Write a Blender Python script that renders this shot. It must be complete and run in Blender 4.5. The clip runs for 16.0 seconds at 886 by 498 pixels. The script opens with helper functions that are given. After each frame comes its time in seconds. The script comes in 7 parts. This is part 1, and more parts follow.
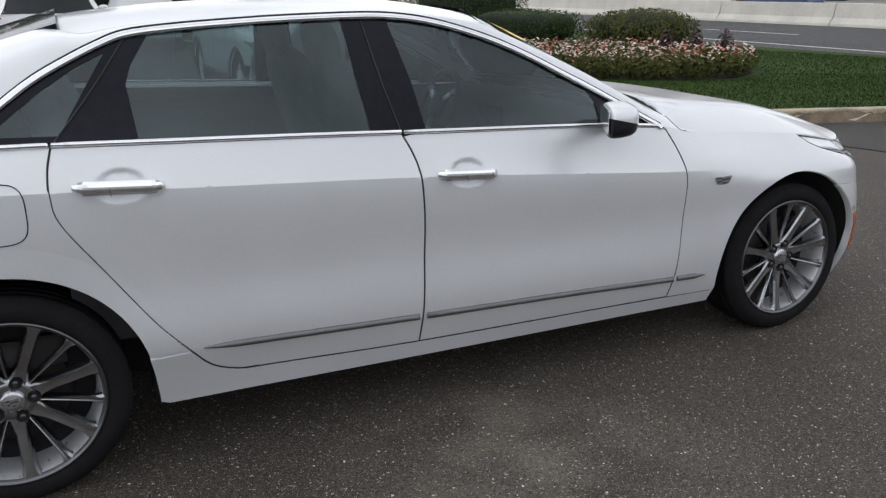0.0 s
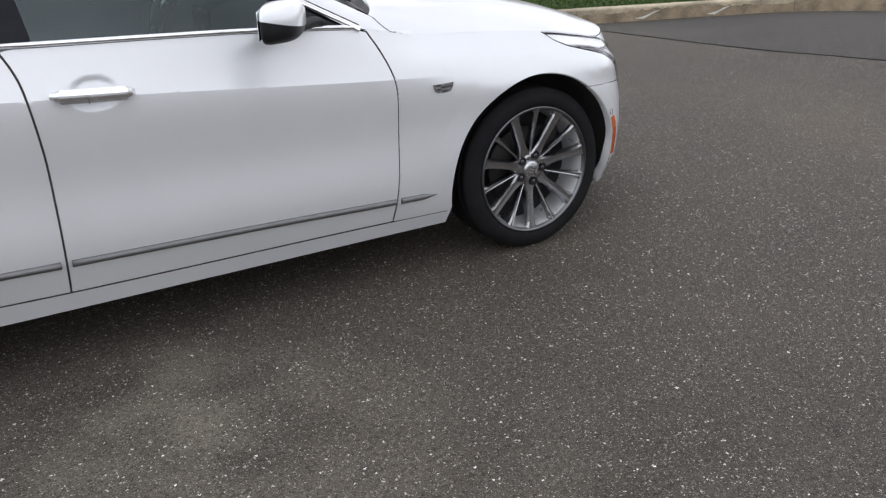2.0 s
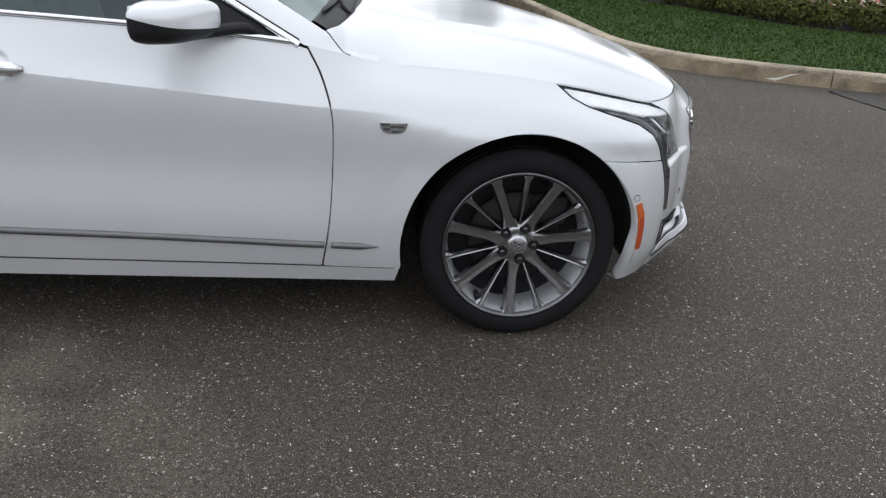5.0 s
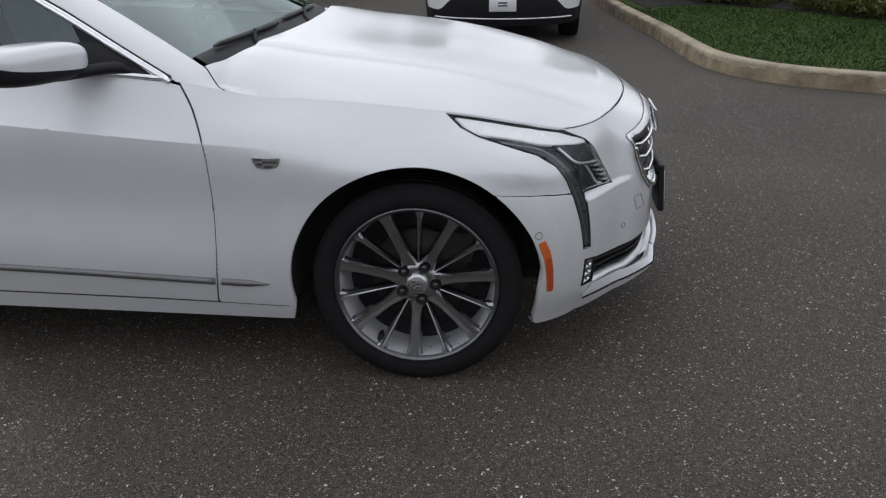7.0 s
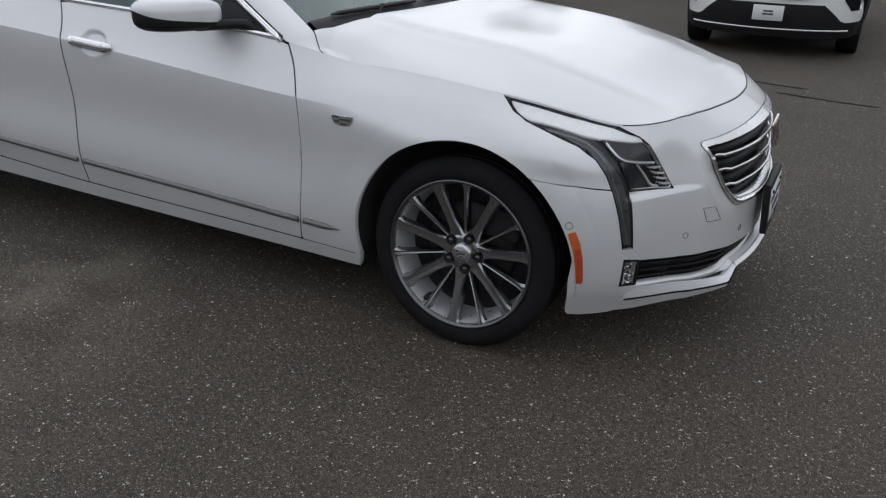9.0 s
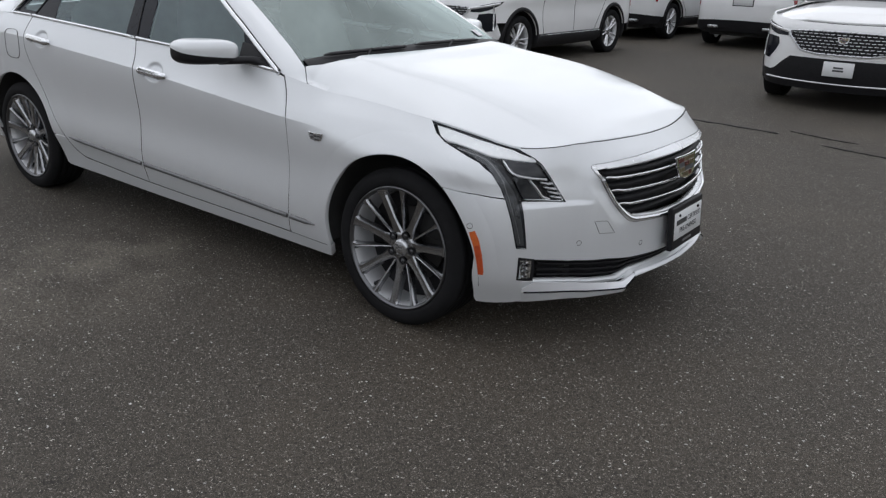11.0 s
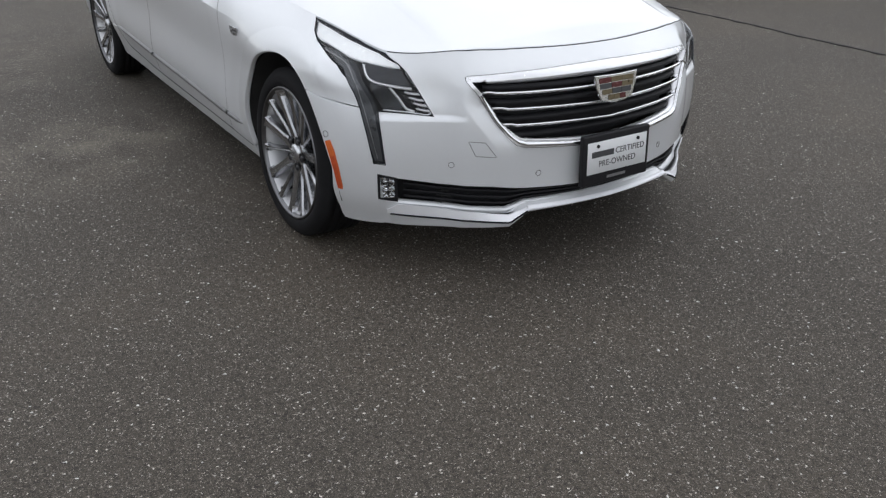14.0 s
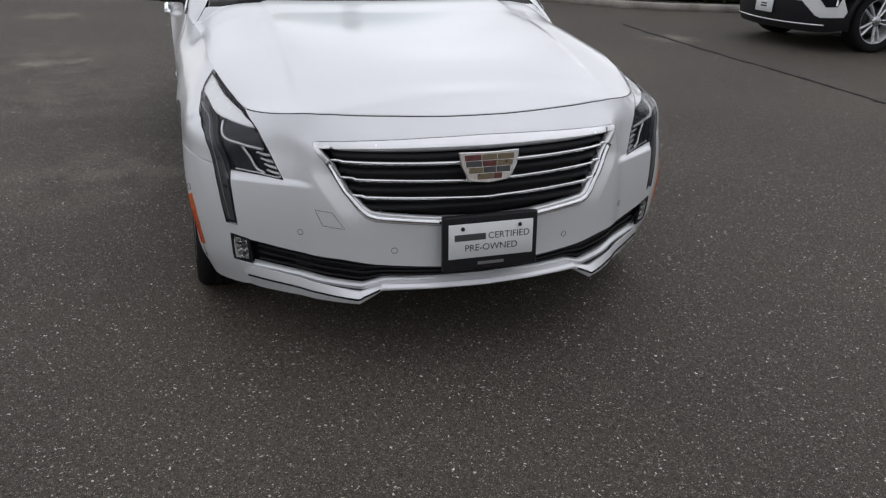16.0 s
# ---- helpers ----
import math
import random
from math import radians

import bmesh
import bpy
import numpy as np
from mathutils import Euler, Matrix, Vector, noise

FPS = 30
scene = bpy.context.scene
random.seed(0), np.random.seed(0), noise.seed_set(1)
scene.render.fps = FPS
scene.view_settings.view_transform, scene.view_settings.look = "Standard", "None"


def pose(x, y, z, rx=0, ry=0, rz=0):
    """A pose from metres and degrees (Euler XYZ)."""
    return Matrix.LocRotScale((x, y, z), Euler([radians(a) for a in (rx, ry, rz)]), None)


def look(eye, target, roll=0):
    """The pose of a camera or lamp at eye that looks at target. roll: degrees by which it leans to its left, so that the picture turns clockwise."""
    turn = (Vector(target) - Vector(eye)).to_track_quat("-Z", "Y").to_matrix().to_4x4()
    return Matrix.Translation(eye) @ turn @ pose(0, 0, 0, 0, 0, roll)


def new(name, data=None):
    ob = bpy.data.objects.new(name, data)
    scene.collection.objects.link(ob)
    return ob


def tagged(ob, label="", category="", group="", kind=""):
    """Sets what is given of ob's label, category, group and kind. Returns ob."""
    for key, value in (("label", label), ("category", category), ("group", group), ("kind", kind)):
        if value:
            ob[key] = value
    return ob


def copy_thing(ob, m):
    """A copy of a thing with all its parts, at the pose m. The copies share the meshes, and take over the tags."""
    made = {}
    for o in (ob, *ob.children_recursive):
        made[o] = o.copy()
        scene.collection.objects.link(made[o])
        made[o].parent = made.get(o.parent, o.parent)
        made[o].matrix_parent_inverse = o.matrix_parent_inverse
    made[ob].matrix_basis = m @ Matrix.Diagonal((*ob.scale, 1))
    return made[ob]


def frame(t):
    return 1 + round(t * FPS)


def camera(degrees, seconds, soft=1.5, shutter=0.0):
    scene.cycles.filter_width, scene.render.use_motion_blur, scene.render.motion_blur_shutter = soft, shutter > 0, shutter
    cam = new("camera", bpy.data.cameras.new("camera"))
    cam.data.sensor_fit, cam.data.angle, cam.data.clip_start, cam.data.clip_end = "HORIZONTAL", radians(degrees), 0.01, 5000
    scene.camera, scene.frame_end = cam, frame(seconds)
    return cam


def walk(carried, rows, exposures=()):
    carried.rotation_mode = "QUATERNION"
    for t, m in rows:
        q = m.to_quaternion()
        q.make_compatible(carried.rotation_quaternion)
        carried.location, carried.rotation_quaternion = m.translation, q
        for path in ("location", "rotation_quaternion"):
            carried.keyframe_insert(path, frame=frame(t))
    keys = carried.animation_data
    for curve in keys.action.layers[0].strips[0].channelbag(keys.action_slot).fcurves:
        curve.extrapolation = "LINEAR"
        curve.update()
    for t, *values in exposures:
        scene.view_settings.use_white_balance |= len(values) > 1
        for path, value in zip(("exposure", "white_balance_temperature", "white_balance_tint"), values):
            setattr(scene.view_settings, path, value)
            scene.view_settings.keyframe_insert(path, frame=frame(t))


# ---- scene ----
cam = camera(58.1, 16.0, 1.3)
PATH = [
    (0, (-2.825, -3.346, 1.502), (-2.026, -1.622, 0.879), -0.3),
    (0.5, (-2.602, -3.315, 1.498), (-1.637, -1.671, 0.891), -3.8),
    (1, (-2.362, -3.375, 1.465), (-1.465, -1.718, 0.794), -5.0),
    (1.5, (-2.134, -3.431, 1.455), (-1.204, -1.835, 0.689), -3.8),
    (2, (-1.885, -3.422, 1.417), (-0.981, -1.843, 0.586), -1.6),
    (2.5, (-1.669, -3.416, 1.42), (-0.839, -1.781, 0.62), -2.8),
    (3, (-1.42, -3.485, 1.404), (-0.76, -1.801, 0.551), 0.5),
    (3.5, (-1.243, -3.435, 1.417), (-0.687, -1.736, 0.521), -0.1),
    (4, (-1.023, -3.344, 1.432), (-0.45, -1.63, 0.575), -1.2),
    (4.5, (-0.816, -3.348, 1.418), (-0.413, -1.548, 0.644), -0.6),
    (4.7, (-0.733, -3.34, 1.418), (-0.387, -1.549, 0.597), 1.9),
    (6.8, (0.272, -3.213, 1.416), (0.049, -1.382, 0.642), -0.6),
    (7, (0.315, -3.17, 1.436), (0.13, -1.338, 0.654), -0.8),
    (7.5, (0.485, -3.027, 1.42), (0.308, -1.182, 0.668), -1.5),
    (8, (0.707, -2.973, 1.417), (0.258, -1.16, 0.702), -0.4),
    (8.5, (0.911, -2.986, 1.416), (0.269, -1.245, 0.673), 1.3),
    (9, (1.072, -3.117, 1.421), (0.235, -1.483, 0.628), 1.4),
    (9.2, (1.167, -3.141, 1.409), (0.256, -1.543, 0.624), 1.1),
    (11.3, (2.149, -3.272, 1.494), (0.99, -1.791, 0.813), 1.0),
    (11.5, (2.211, -3.221, 1.493), (1.028, -1.757, 0.815), 0.4),
    (12, (2.301, -2.992, 1.49), (1.009, -1.602, 0.859), 2.8),
    (12.5, (2.418, -2.759, 1.482), (1.121, -1.374, 0.85), 1.4),
    (13, (2.62, -2.537, 1.468), (1.201, -1.351, 0.708), 2.9),
    (13.5, (2.742, -2.304, 1.416), (1.327, -1.127, 0.632), 3.3),
    (14, (2.831, -2.081, 1.405), (1.344, -1.075, 0.522), 1.0),
    (14.5, (3.031, -1.846, 1.41), (1.464, -0.996, 0.504), 2.3),
    (15, (3.091, -1.582, 1.417), (1.541, -0.707, 0.505), 1.0),
    (15.5, (3.09, -1.264, 1.409), (1.463, -0.447, 0.582), 1.3),
    (16, (3.133, -0.912, 1.439), (1.389, -0.332, 0.651), 1.6),
]
EXPOSURES = [(0, 0.21, 6220, 10), (0.5, 0.17, 6217, 10), (1.5, 0.51, 6260, 10), (2, 0.58, 6280, 11), (2.5, 0.61, 6265, 11), (3, 0.62, 6300, 11), (3.5, 0.88, 6350, 11), (4, 0.6, 6300, 10), (4.5, 0.55, 6250, 9), (7, -0.05, 6170, 10), (7.5, 0.06, 6172, 10), (8, -0.07, 6175, 10), (8.5, -0.18, 6178, 10), (9, -0.15, 6180, 10), (11.5, 0.0, 6210, 9), (12.5, 0.02, 6200, 9), (13, 0.01, 6250, 9), (13.5, 0.02, 6300, 10), (14, 0.32, 6220, 9), (14.5, 0.52, 6220, 9), (15.0, 0.72, 6220, 9), (15.5, 0.52, 6220, 9), (16, -0.11, 6300, 11)]

walk(cam, [(t, look(eye, target, roll)) for t, eye, target, roll in PATH], EXPOSURES)

# ---- sky and light: a bright overcast day ----
SUN_HEIGHT, SUN_TURN = 52.0, 312.0
world = bpy.data.worlds.new("overcast_sky")
scene.world = world
world.use_nodes = True
wn = world.node_tree.nodes
sky = wn.new("ShaderNodeTexSky")
sky.sky_type, sky.sun_disc = "NISHITA", False
sky.sun_elevation, sky.sun_rotation = radians(SUN_HEIGHT), radians(SUN_TURN)
sky.air_density, sky.dust_density, sky.ozone_density = 1.5, 0.5, 1.0
pale = wn.new("ShaderNodeHueSaturation")
pale.inputs["Saturation"].default_value = 0.22
world.node_tree.links.new(sky.outputs["Color"], pale.inputs["Color"])
# an even deck of cloud over the clear sky
deck = wn.new("ShaderNodeMix")
deck.data_type = "RGBA"
deck.inputs["Factor"].default_value = 0.65
deck.inputs["B"].default_value = (6.62, 6.5, 6.62, 1)
world.node_tree.links.new(pale.outputs["Color"], deck.inputs["A"])
# broken, uneven cloud over the whole sky
ways, puffs, tone, clouds = wn.new("ShaderNodeTexCoord"), wn.new("ShaderNodeTexNoise"), wn.new("ShaderNodeMapRange"), wn.new("ShaderNodeMix")
puffs.inputs["Scale"].default_value, puffs.inputs["Detail"].default_value, puffs.inputs["Roughness"].default_value = 2.6, 5, .55
tone.inputs["From Min"].default_value, tone.inputs["From Max"].default_value = .34, .66
tone.inputs["To Min"].default_value, tone.inputs["To Max"].default_value = .62, 1.38
clouds.data_type, clouds.blend_type = "RGBA", "MULTIPLY"
clouds.inputs["Factor"].default_value = 1.0
world.node_tree.links.new(ways.outputs["Generated"], puffs.inputs["Vector"])
world.node_tree.links.new(puffs.outputs["Fac"], tone.inputs["Value"])
world.node_tree.links.new(deck.outputs["Result"], clouds.inputs["A"])
world.node_tree.links.new(tone.outputs["Result"], clouds.inputs["B"])
world.node_tree.links.new(clouds.outputs["Result"], wn["Background"].inputs["Color"])
wn["Background"].inputs["Strength"].default_value = 0.150
sun = new("sun", bpy.data.lights.new("sun", "SUN"))
sun.data.energy, sun.data.angle, sun.data.color = 0.34, radians(85), (1.0, 0.97, 0.94)
_az = radians(SUN_TURN)
sun.matrix_world = look((0, 0, 30), Vector((0, 0, 30)) - Vector((math.sin(_az) * math.cos(radians(SUN_HEIGHT)), math.cos(_az) * math.cos(radians(SUN_HEIGHT)), math.sin(radians(SUN_HEIGHT)))))

from mathutils.geometry import delaunay_2d_cdt


# ---- materials ----
def material(name, base, rough=.5, metal=0.0, coat=0.0, vary=0.0, scale=8.0, bump=0.0, bump_scale=60.0, spec=.5, second=None, random_hue=0.0, coat_rough=.10):
    """A surface with stains at one scale, and grain and relief at a finer one."""
    m = bpy.data.materials.new(name)
    m.use_nodes = True
    n, l = m.node_tree.nodes, m.node_tree.links
    b = n["Principled BSDF"]
    b.inputs["Base Color"].default_value = (*base, 1)
    b.inputs["Roughness"].default_value = rough
    b.inputs["Metallic"].default_value = metal
    b.inputs["Coat Weight"].default_value = coat
    b.inputs["Coat Roughness"].default_value = coat_rough
    b.inputs["Specular IOR Level"].default_value = spec
    place = n.new("ShaderNodeTexCoord").outputs["Object"]
    if vary:
        coarse, fine, mix = n.new("ShaderNodeTexNoise"), n.new("ShaderNodeTexNoise"), n.new("ShaderNodeMix")
        coarse.inputs["Scale"].default_value, coarse.inputs["Detail"].default_value = scale, 6
        fine.inputs["Scale"].default_value, fine.inputs["Detail"].default_value = scale * 14, 3
        for t in (coarse, fine):
            l.new(place, t.inputs["Vector"])
        add = n.new("ShaderNodeMath")
        add.operation = "MULTIPLY_ADD"
        add.inputs[1].default_value = .45
        l.new(fine.outputs["Fac"], add.inputs[0])
        l.new(coarse.outputs["Fac"], add.inputs[2])
        span = n.new("ShaderNodeMapRange")
        span.inputs["From Min"].default_value, span.inputs["From Max"].default_value = .45, 1.0
        l.new(add.outputs[0], span.inputs["Value"])
        mix.data_type = "RGBA"
        mix.inputs["A"].default_value = (*[c * (1 - vary) for c in base], 1)
        mix.inputs["B"].default_value = (*(second or [min(1, c * (1 + vary)) for c in base]), 1)
        l.new(span.outputs["Result"], mix.inputs["Factor"])
        out = mix.outputs["Result"]
        if random_hue:
            info, hue = n.new("ShaderNodeObjectInfo"), n.new("ShaderNodeHueSaturation")
            rng = n.new("ShaderNodeMapRange")
            rng.inputs["To Min"].default_value, rng.inputs["To Max"].default_value = 1 - random_hue, 1 + random_hue
            l.new(info.outputs["Random"], rng.inputs["Value"])
            l.new(rng.outputs["Result"], hue.inputs["Value"])
            l.new(out, hue.inputs["Color"])
            out = hue.outputs["Color"]
        l.new(out, b.inputs["Base Color"])
        rr = n.new("ShaderNodeMapRange")
        rr.inputs["To Min"].default_value, rr.inputs["To Max"].default_value = max(.02, rough - .08), min(1, rough + .08)
        l.new(coarse.outputs["Fac"], rr.inputs["Value"])
        l.new(rr.outputs["Result"], b.inputs["Roughness"])
    if bump:
        g, bp = n.new("ShaderNodeTexNoise"), n.new("ShaderNodeBump")
        g.inputs["Scale"].default_value, g.inputs["Detail"].default_value = bump_scale, 5
        bp.inputs["Strength"].default_value, bp.inputs["Distance"].default_value = bump, .01
        l.new(place, g.inputs["Vector"])
        l.new(g.outputs["Fac"], bp.inputs["Height"])
        l.new(bp.outputs["Normal"], b.inputs["Normal"])
    return m


def glass(name, tint, rough=0.0, gloss=(1, 1, 1), ior=1.5):
    """A tinted pane: what lies behind it shows through, and Fresnel drives its gloss."""
    m = bpy.data.materials.new(name)
    m.use_nodes = True
    n, l = m.node_tree.nodes, m.node_tree.links
    n.remove(n["Principled BSDF"])
    clear, shine, mix, fr = n.new("ShaderNodeBsdfTransparent"), n.new("ShaderNodeBsdfGlossy"), n.new("ShaderNodeMixShader"), n.new("ShaderNodeFresnel")
    clear.inputs["Color"].default_value = (*tint, 1)
    shine.inputs["Color"].default_value = (*gloss, 1)
    shine.inputs["Roughness"].default_value = rough
    fr.inputs["IOR"].default_value = ior
    l.new(fr.outputs["Fac"], mix.inputs["Fac"])
    l.new(clear.outputs["BSDF"], mix.inputs[1])
    l.new(shine.outputs["BSDF"], mix.inputs[2])
    l.new(mix.outputs["Shader"], n["Material Output"].inputs["Surface"])
    return m


def asphalt_material(name, tone, speck=1.0, dust=(), stains=()):
    """Worn asphalt: dark binder, pale stones of two sizes, brown dust and stains."""
    m = bpy.data.materials.new(name)
    m.use_nodes = True
    n, l = m.node_tree.nodes, m.node_tree.links
    b = n["Principled BSDF"]
    place = n.new("ShaderNodeTexCoord").outputs["Object"]
    wob = n.new("ShaderNodeTexNoise")
    wob.inputs["Scale"].default_value = 90
    l.new(place, wob.inputs["Vector"])
    warp = n.new("ShaderNodeMix")
    warp.data_type = "RGBA"
    warp.blend_type = "LINEAR_LIGHT"
    warp.inputs["Factor"].default_value = .010
    l.new(place, warp.inputs["A"])
    l.new(wob.outputs["Color"], warp.inputs["B"])

    def ramp(src, stops):
        r = n.new("ShaderNodeValToRGB")
        e = r.color_ramp.elements
        e[0].position, e[0].color = stops[0][0], (*stops[0][1], 1)
        e[1].position, e[1].color = stops[-1][0], (*stops[-1][1], 1)
        for p, c in stops[1:-1]:
            e.new(p).color = (*c, 1)
        l.new(src, r.inputs["Fac"])
        return r.outputs["Color"]

    def blend(kind, fac, a, bb):
        x = n.new("ShaderNodeMix")
        x.data_type, x.blend_type = "RGBA", kind
        for k, v in (("Factor", fac), ("A", a), ("B", bb)):
            if isinstance(v, (int, float)):
                x.inputs[k].default_value = v
            elif isinstance(v, tuple):
                x.inputs[k].default_value = (*v, 1)
            else:
                l.new(v, x.inputs[k])
        return x.outputs["Result"]

    stain = n.new("ShaderNodeTexNoise")
    stain.inputs["Scale"].default_value, stain.inputs["Detail"].default_value = .55, 7
    l.new(place, stain.inputs["Vector"])
    colour = ramp(stain.outputs["Fac"], [(.34, tuple(c * .80 for c in tone)), (.52, tone), (.70, tuple(c * f for c, f in zip(tone, (1.35, 1.30, 1.22))))])
    for cx, cy, r, amount in dust + stains:
        off, far, fade = n.new("ShaderNodeVectorMath"), n.new("ShaderNodeVectorMath"), n.new("ShaderNodeMapRange")
        off.operation, far.operation = "SUBTRACT", "LENGTH"
        off.inputs[1].default_value = (cx, cy, 0)
        l.new(place, off.inputs[0])
        l.new(off.outputs["Vector"], far.inputs[0])
        fade.interpolation_type = "SMOOTHSTEP"
        fade.inputs["From Min"].default_value, fade.inputs["From Max"].default_value = r, 0
        fade.inputs["To Max"].default_value = amount * 2
        l.new(far.outputs["Value"], fade.inputs["Value"])
        ragged = n.new("ShaderNodeTexNoise")
        ragged.inputs["Scale"].default_value, ragged.inputs["Detail"].default_value = max(3.4, 1.2 / r), 12
        l.new(place, ragged.inputs["Vector"])
        cut = n.new("ShaderNodeMath")
        cut.operation = "MULTIPLY"
        l.new(fade.outputs["Result"], cut.inputs[0])
        l.new(ramp(ragged.outputs["Fac"], [(.36, (0, 0, 0)), (.68, (1, 1, 1))]), cut.inputs[1])
        colour = blend("MIX", cut.outputs["Value"], colour, (.014, .013, .012) if (cx, cy, r, amount) in stains else (.40, .365, .30))
    grit = n.new("ShaderNodeTexNoise")
    grit.inputs["Scale"].default_value, grit.inputs["Detail"].default_value = 210, 6
    l.new(place, grit.inputs["Vector"])
    colour = blend("MULTIPLY", 1.0, colour, ramp(grit.outputs["Fac"], [(.32, (.16, .155, .15)), (.50, (.62, .61, .60)), (.68, (1.0, .97, .93))]))
    pits = n.new("ShaderNodeTexNoise")
    pits.inputs["Scale"].default_value, pits.inputs["Detail"].default_value = 62, 5
    l.new(place, pits.inputs["Vector"])
    colour = blend("MULTIPLY", 1.0, colour, ramp(pits.outputs["Fac"], [(.34, (.42, .41, .40)), (.50, (.88, .88, .88)), (.64, (1, 1, 1))]))
    heights = []
    for scale, keep, size, pale in ((280, .52, .32, (.20, .177, .150)), (165, .74, .28, (.33, .30, .257)), (110, .915, .25, (.66, .62, .56)), (64, .968, .19, (.88, .85, .80))):
        v = n.new("ShaderNodeTexVoronoi")
        v.inputs["Scale"].default_value = scale
        l.new(warp.outputs["Result"], v.inputs["Vector"])
        split = n.new("ShaderNodeSeparateColor")
        l.new(v.outputs["Color"], split.inputs["Color"])
        chosen = ramp(split.outputs["Red"], [(keep, (0, 0, 0)), (keep + .02, (1, 1, 1))])
        inside = ramp(v.outputs["Distance"], [(size, (1, 1, 1)), (size + .12, (0, 0, 0))])
        tint = blend("MIX", split.outputs["Green"], tuple(c * .55 for c in pale), tuple(min(1, c * speck) for c in pale))
        mask = blend("MULTIPLY", 1.0, chosen, inside)
        colour = blend("MIX", mask, colour, tint)
        heights.append(mask)
    l.new(colour, b.inputs["Base Color"])
    b.inputs["Roughness"].default_value = .78
    b.inputs["Specular IOR Level"].default_value = .35
    h = blend("ADD", 1.0, grit.outputs["Fac"], heights[1])
    bp = n.new("ShaderNodeBump")
    bp.inputs["Strength"].default_value, bp.inputs["Distance"].default_value = .7, .004
    l.new(h, bp.inputs["Height"])
    l.new(bp.outputs["Normal"], b.inputs["Normal"])
    return m


PAINT = material("pearl_white_paint", (.762, .781, .802), .38, .28, 1.0, .015, 5, coat_rough=.12)
PAINT_SUV = material("white_paint", (.82, .825, .83), .4, .0, .9, .03, 4)
CHROME = material("chrome", (.86, .87, .89), .14, 1.0, vary=.05, scale=20)
SATIN = material("satin_silver", (.62, .63, .65), .28, 1.0, vary=.06, scale=25)
SATIN_BRIGHT = material("bright_satin_silver", (.88, .89, .91), .24, .70, vary=.04, scale=25)
BLADE_SILVER = material("polished_blade_silver", (.92, .93, .96), .30, .08, coat=.4)
SPOKE = material("machined_rim_metal", (.39, .395, .41), .22, 1.0, vary=.10, scale=30)
BARREL = material("silver_rim_barrel", (.63, .635, .65), .30, .35, vary=.08, scale=25)
GLOSS_BLACK = material("gloss_black", (.012, .013, .018), .12, vary=.2, scale=30, spec=.15)
TRIM_BLACK = material("black_plastic", (.014, .014, .016), .48, vary=.25, scale=40, bump=.08, bump_scale=500, spec=.25)
DARK_CAVITY = material("dark_underside", (.034, .034, .034), .85, vary=.3, scale=10, bump=.1)
RUBBER = material("tyre_rubber", (.0145, .0145, .0155), .8, vary=.25, scale=14, bump=.12, bump_scale=220, spec=.10)
LEATHER = material("grey_leather", (.62, .61, .57), .5, vary=.10, scale=12, bump=.12, bump_scale=180)
DASH = material("dark_dash_vinyl", (.045, .045, .048), .6, vary=.2, scale=20, bump=.1, bump_scale=300)
AMBER = material("amber_lens", (.62, .135, .030), .15, coat=.6, vary=.12, scale=60)
AMBER_DEEP = material("amber_reflector", (.50, .075, .022), .2, coat=.6, vary=.2, scale=90, bump=.25, bump_scale=260)
RED_LENS = material("red_lens", (.30, .014, .018), .12, coat=.8, vary=.12, scale=40)
STRIP_METAL = material("dark_brushed_strip", (.20, .20, .205), .42, .8, vary=.12, scale=18)
LAMP_BLACK = material("lamp_black", (.016, .016, .018), .45, vary=.2, scale=40, spec=.2)
MIRROR = material("mirror_silver", (.80, .82, .84), .03, 1.0, vary=.02, scale=20)
RIM_LIP = material("rim_lip_metal", (.17, .172, .18), .32, 1.0, vary=.1, scale=30)
NUT_STEEL = material("dark_steel", (.12, .12, .125), .3, .9, vary=.2, scale=60)
CLEAR_LENS = glass("clear_lens", (.97, .98, .98), ior=1.25)
SIDE_GLASS = glass("tinted_side_glass", (.44, .55, .56), gloss=(.84, .97, 1), ior=1.78)
FRONT_GLASS = glass("windscreen_glass", (.26, .33, .32), gloss=(.86, .99, .97), ior=2.45)
SUV_GLASS = material("dark_car_glass", (.012, .016, .018), .04, vary=.2, scale=3, spec=.45)
PLATE_WHITE = material("white_card", (.72, .73, .74), .45, vary=.03, scale=30)
PRINT_GREY = material("grey_print", (.055, .057, .06), .6, vary=.1, scale=40)
YELLOW = material("yellow_decal", (.86, .60, .02), .4, vary=.04, scale=40)
PRINT_BLUE = material("dark_blue_print", (.02, .025, .09), .5, vary=.1, scale=40)
GOLD = material("gold_enamel", (.20, .165, .105), .3, .6, vary=.1, scale=80)
WINE = material("wine_red_enamel", (.13, .045, .045), .25, .3, vary=.1, scale=80)
SILVER_GREY = material("grey_enamel", (.33, .33, .34), .3, .7, vary=.1, scale=80)
ASPHALT = asphalt_material("worn_asphalt", (.105, .0915, .0745), 1.2, ((-1.58, -1.36, .85, .32), (-1.3, -2.5, 1.8, .10), (-5.3, -2.1, 1.4, .25), (-5.16, -2.2, .24, 1.0), (-5.24, -1.85, .22, .8), (-8.7, -2.45, .5, .8), (-3.6, -1.9, 1.3, .22), (-5.7, 4.95, .5, .8)),
                           ((-.05, -2.38, .07, .55), (-1.23, -1.83, .05, .5), (-.62, -2.05, .04, .35), (1.45, -1.5, .05, .35), (2.1, -.9, .06, .35)))
ROAD = asphalt_material("road_asphalt", (.105, .11, .118), .6)
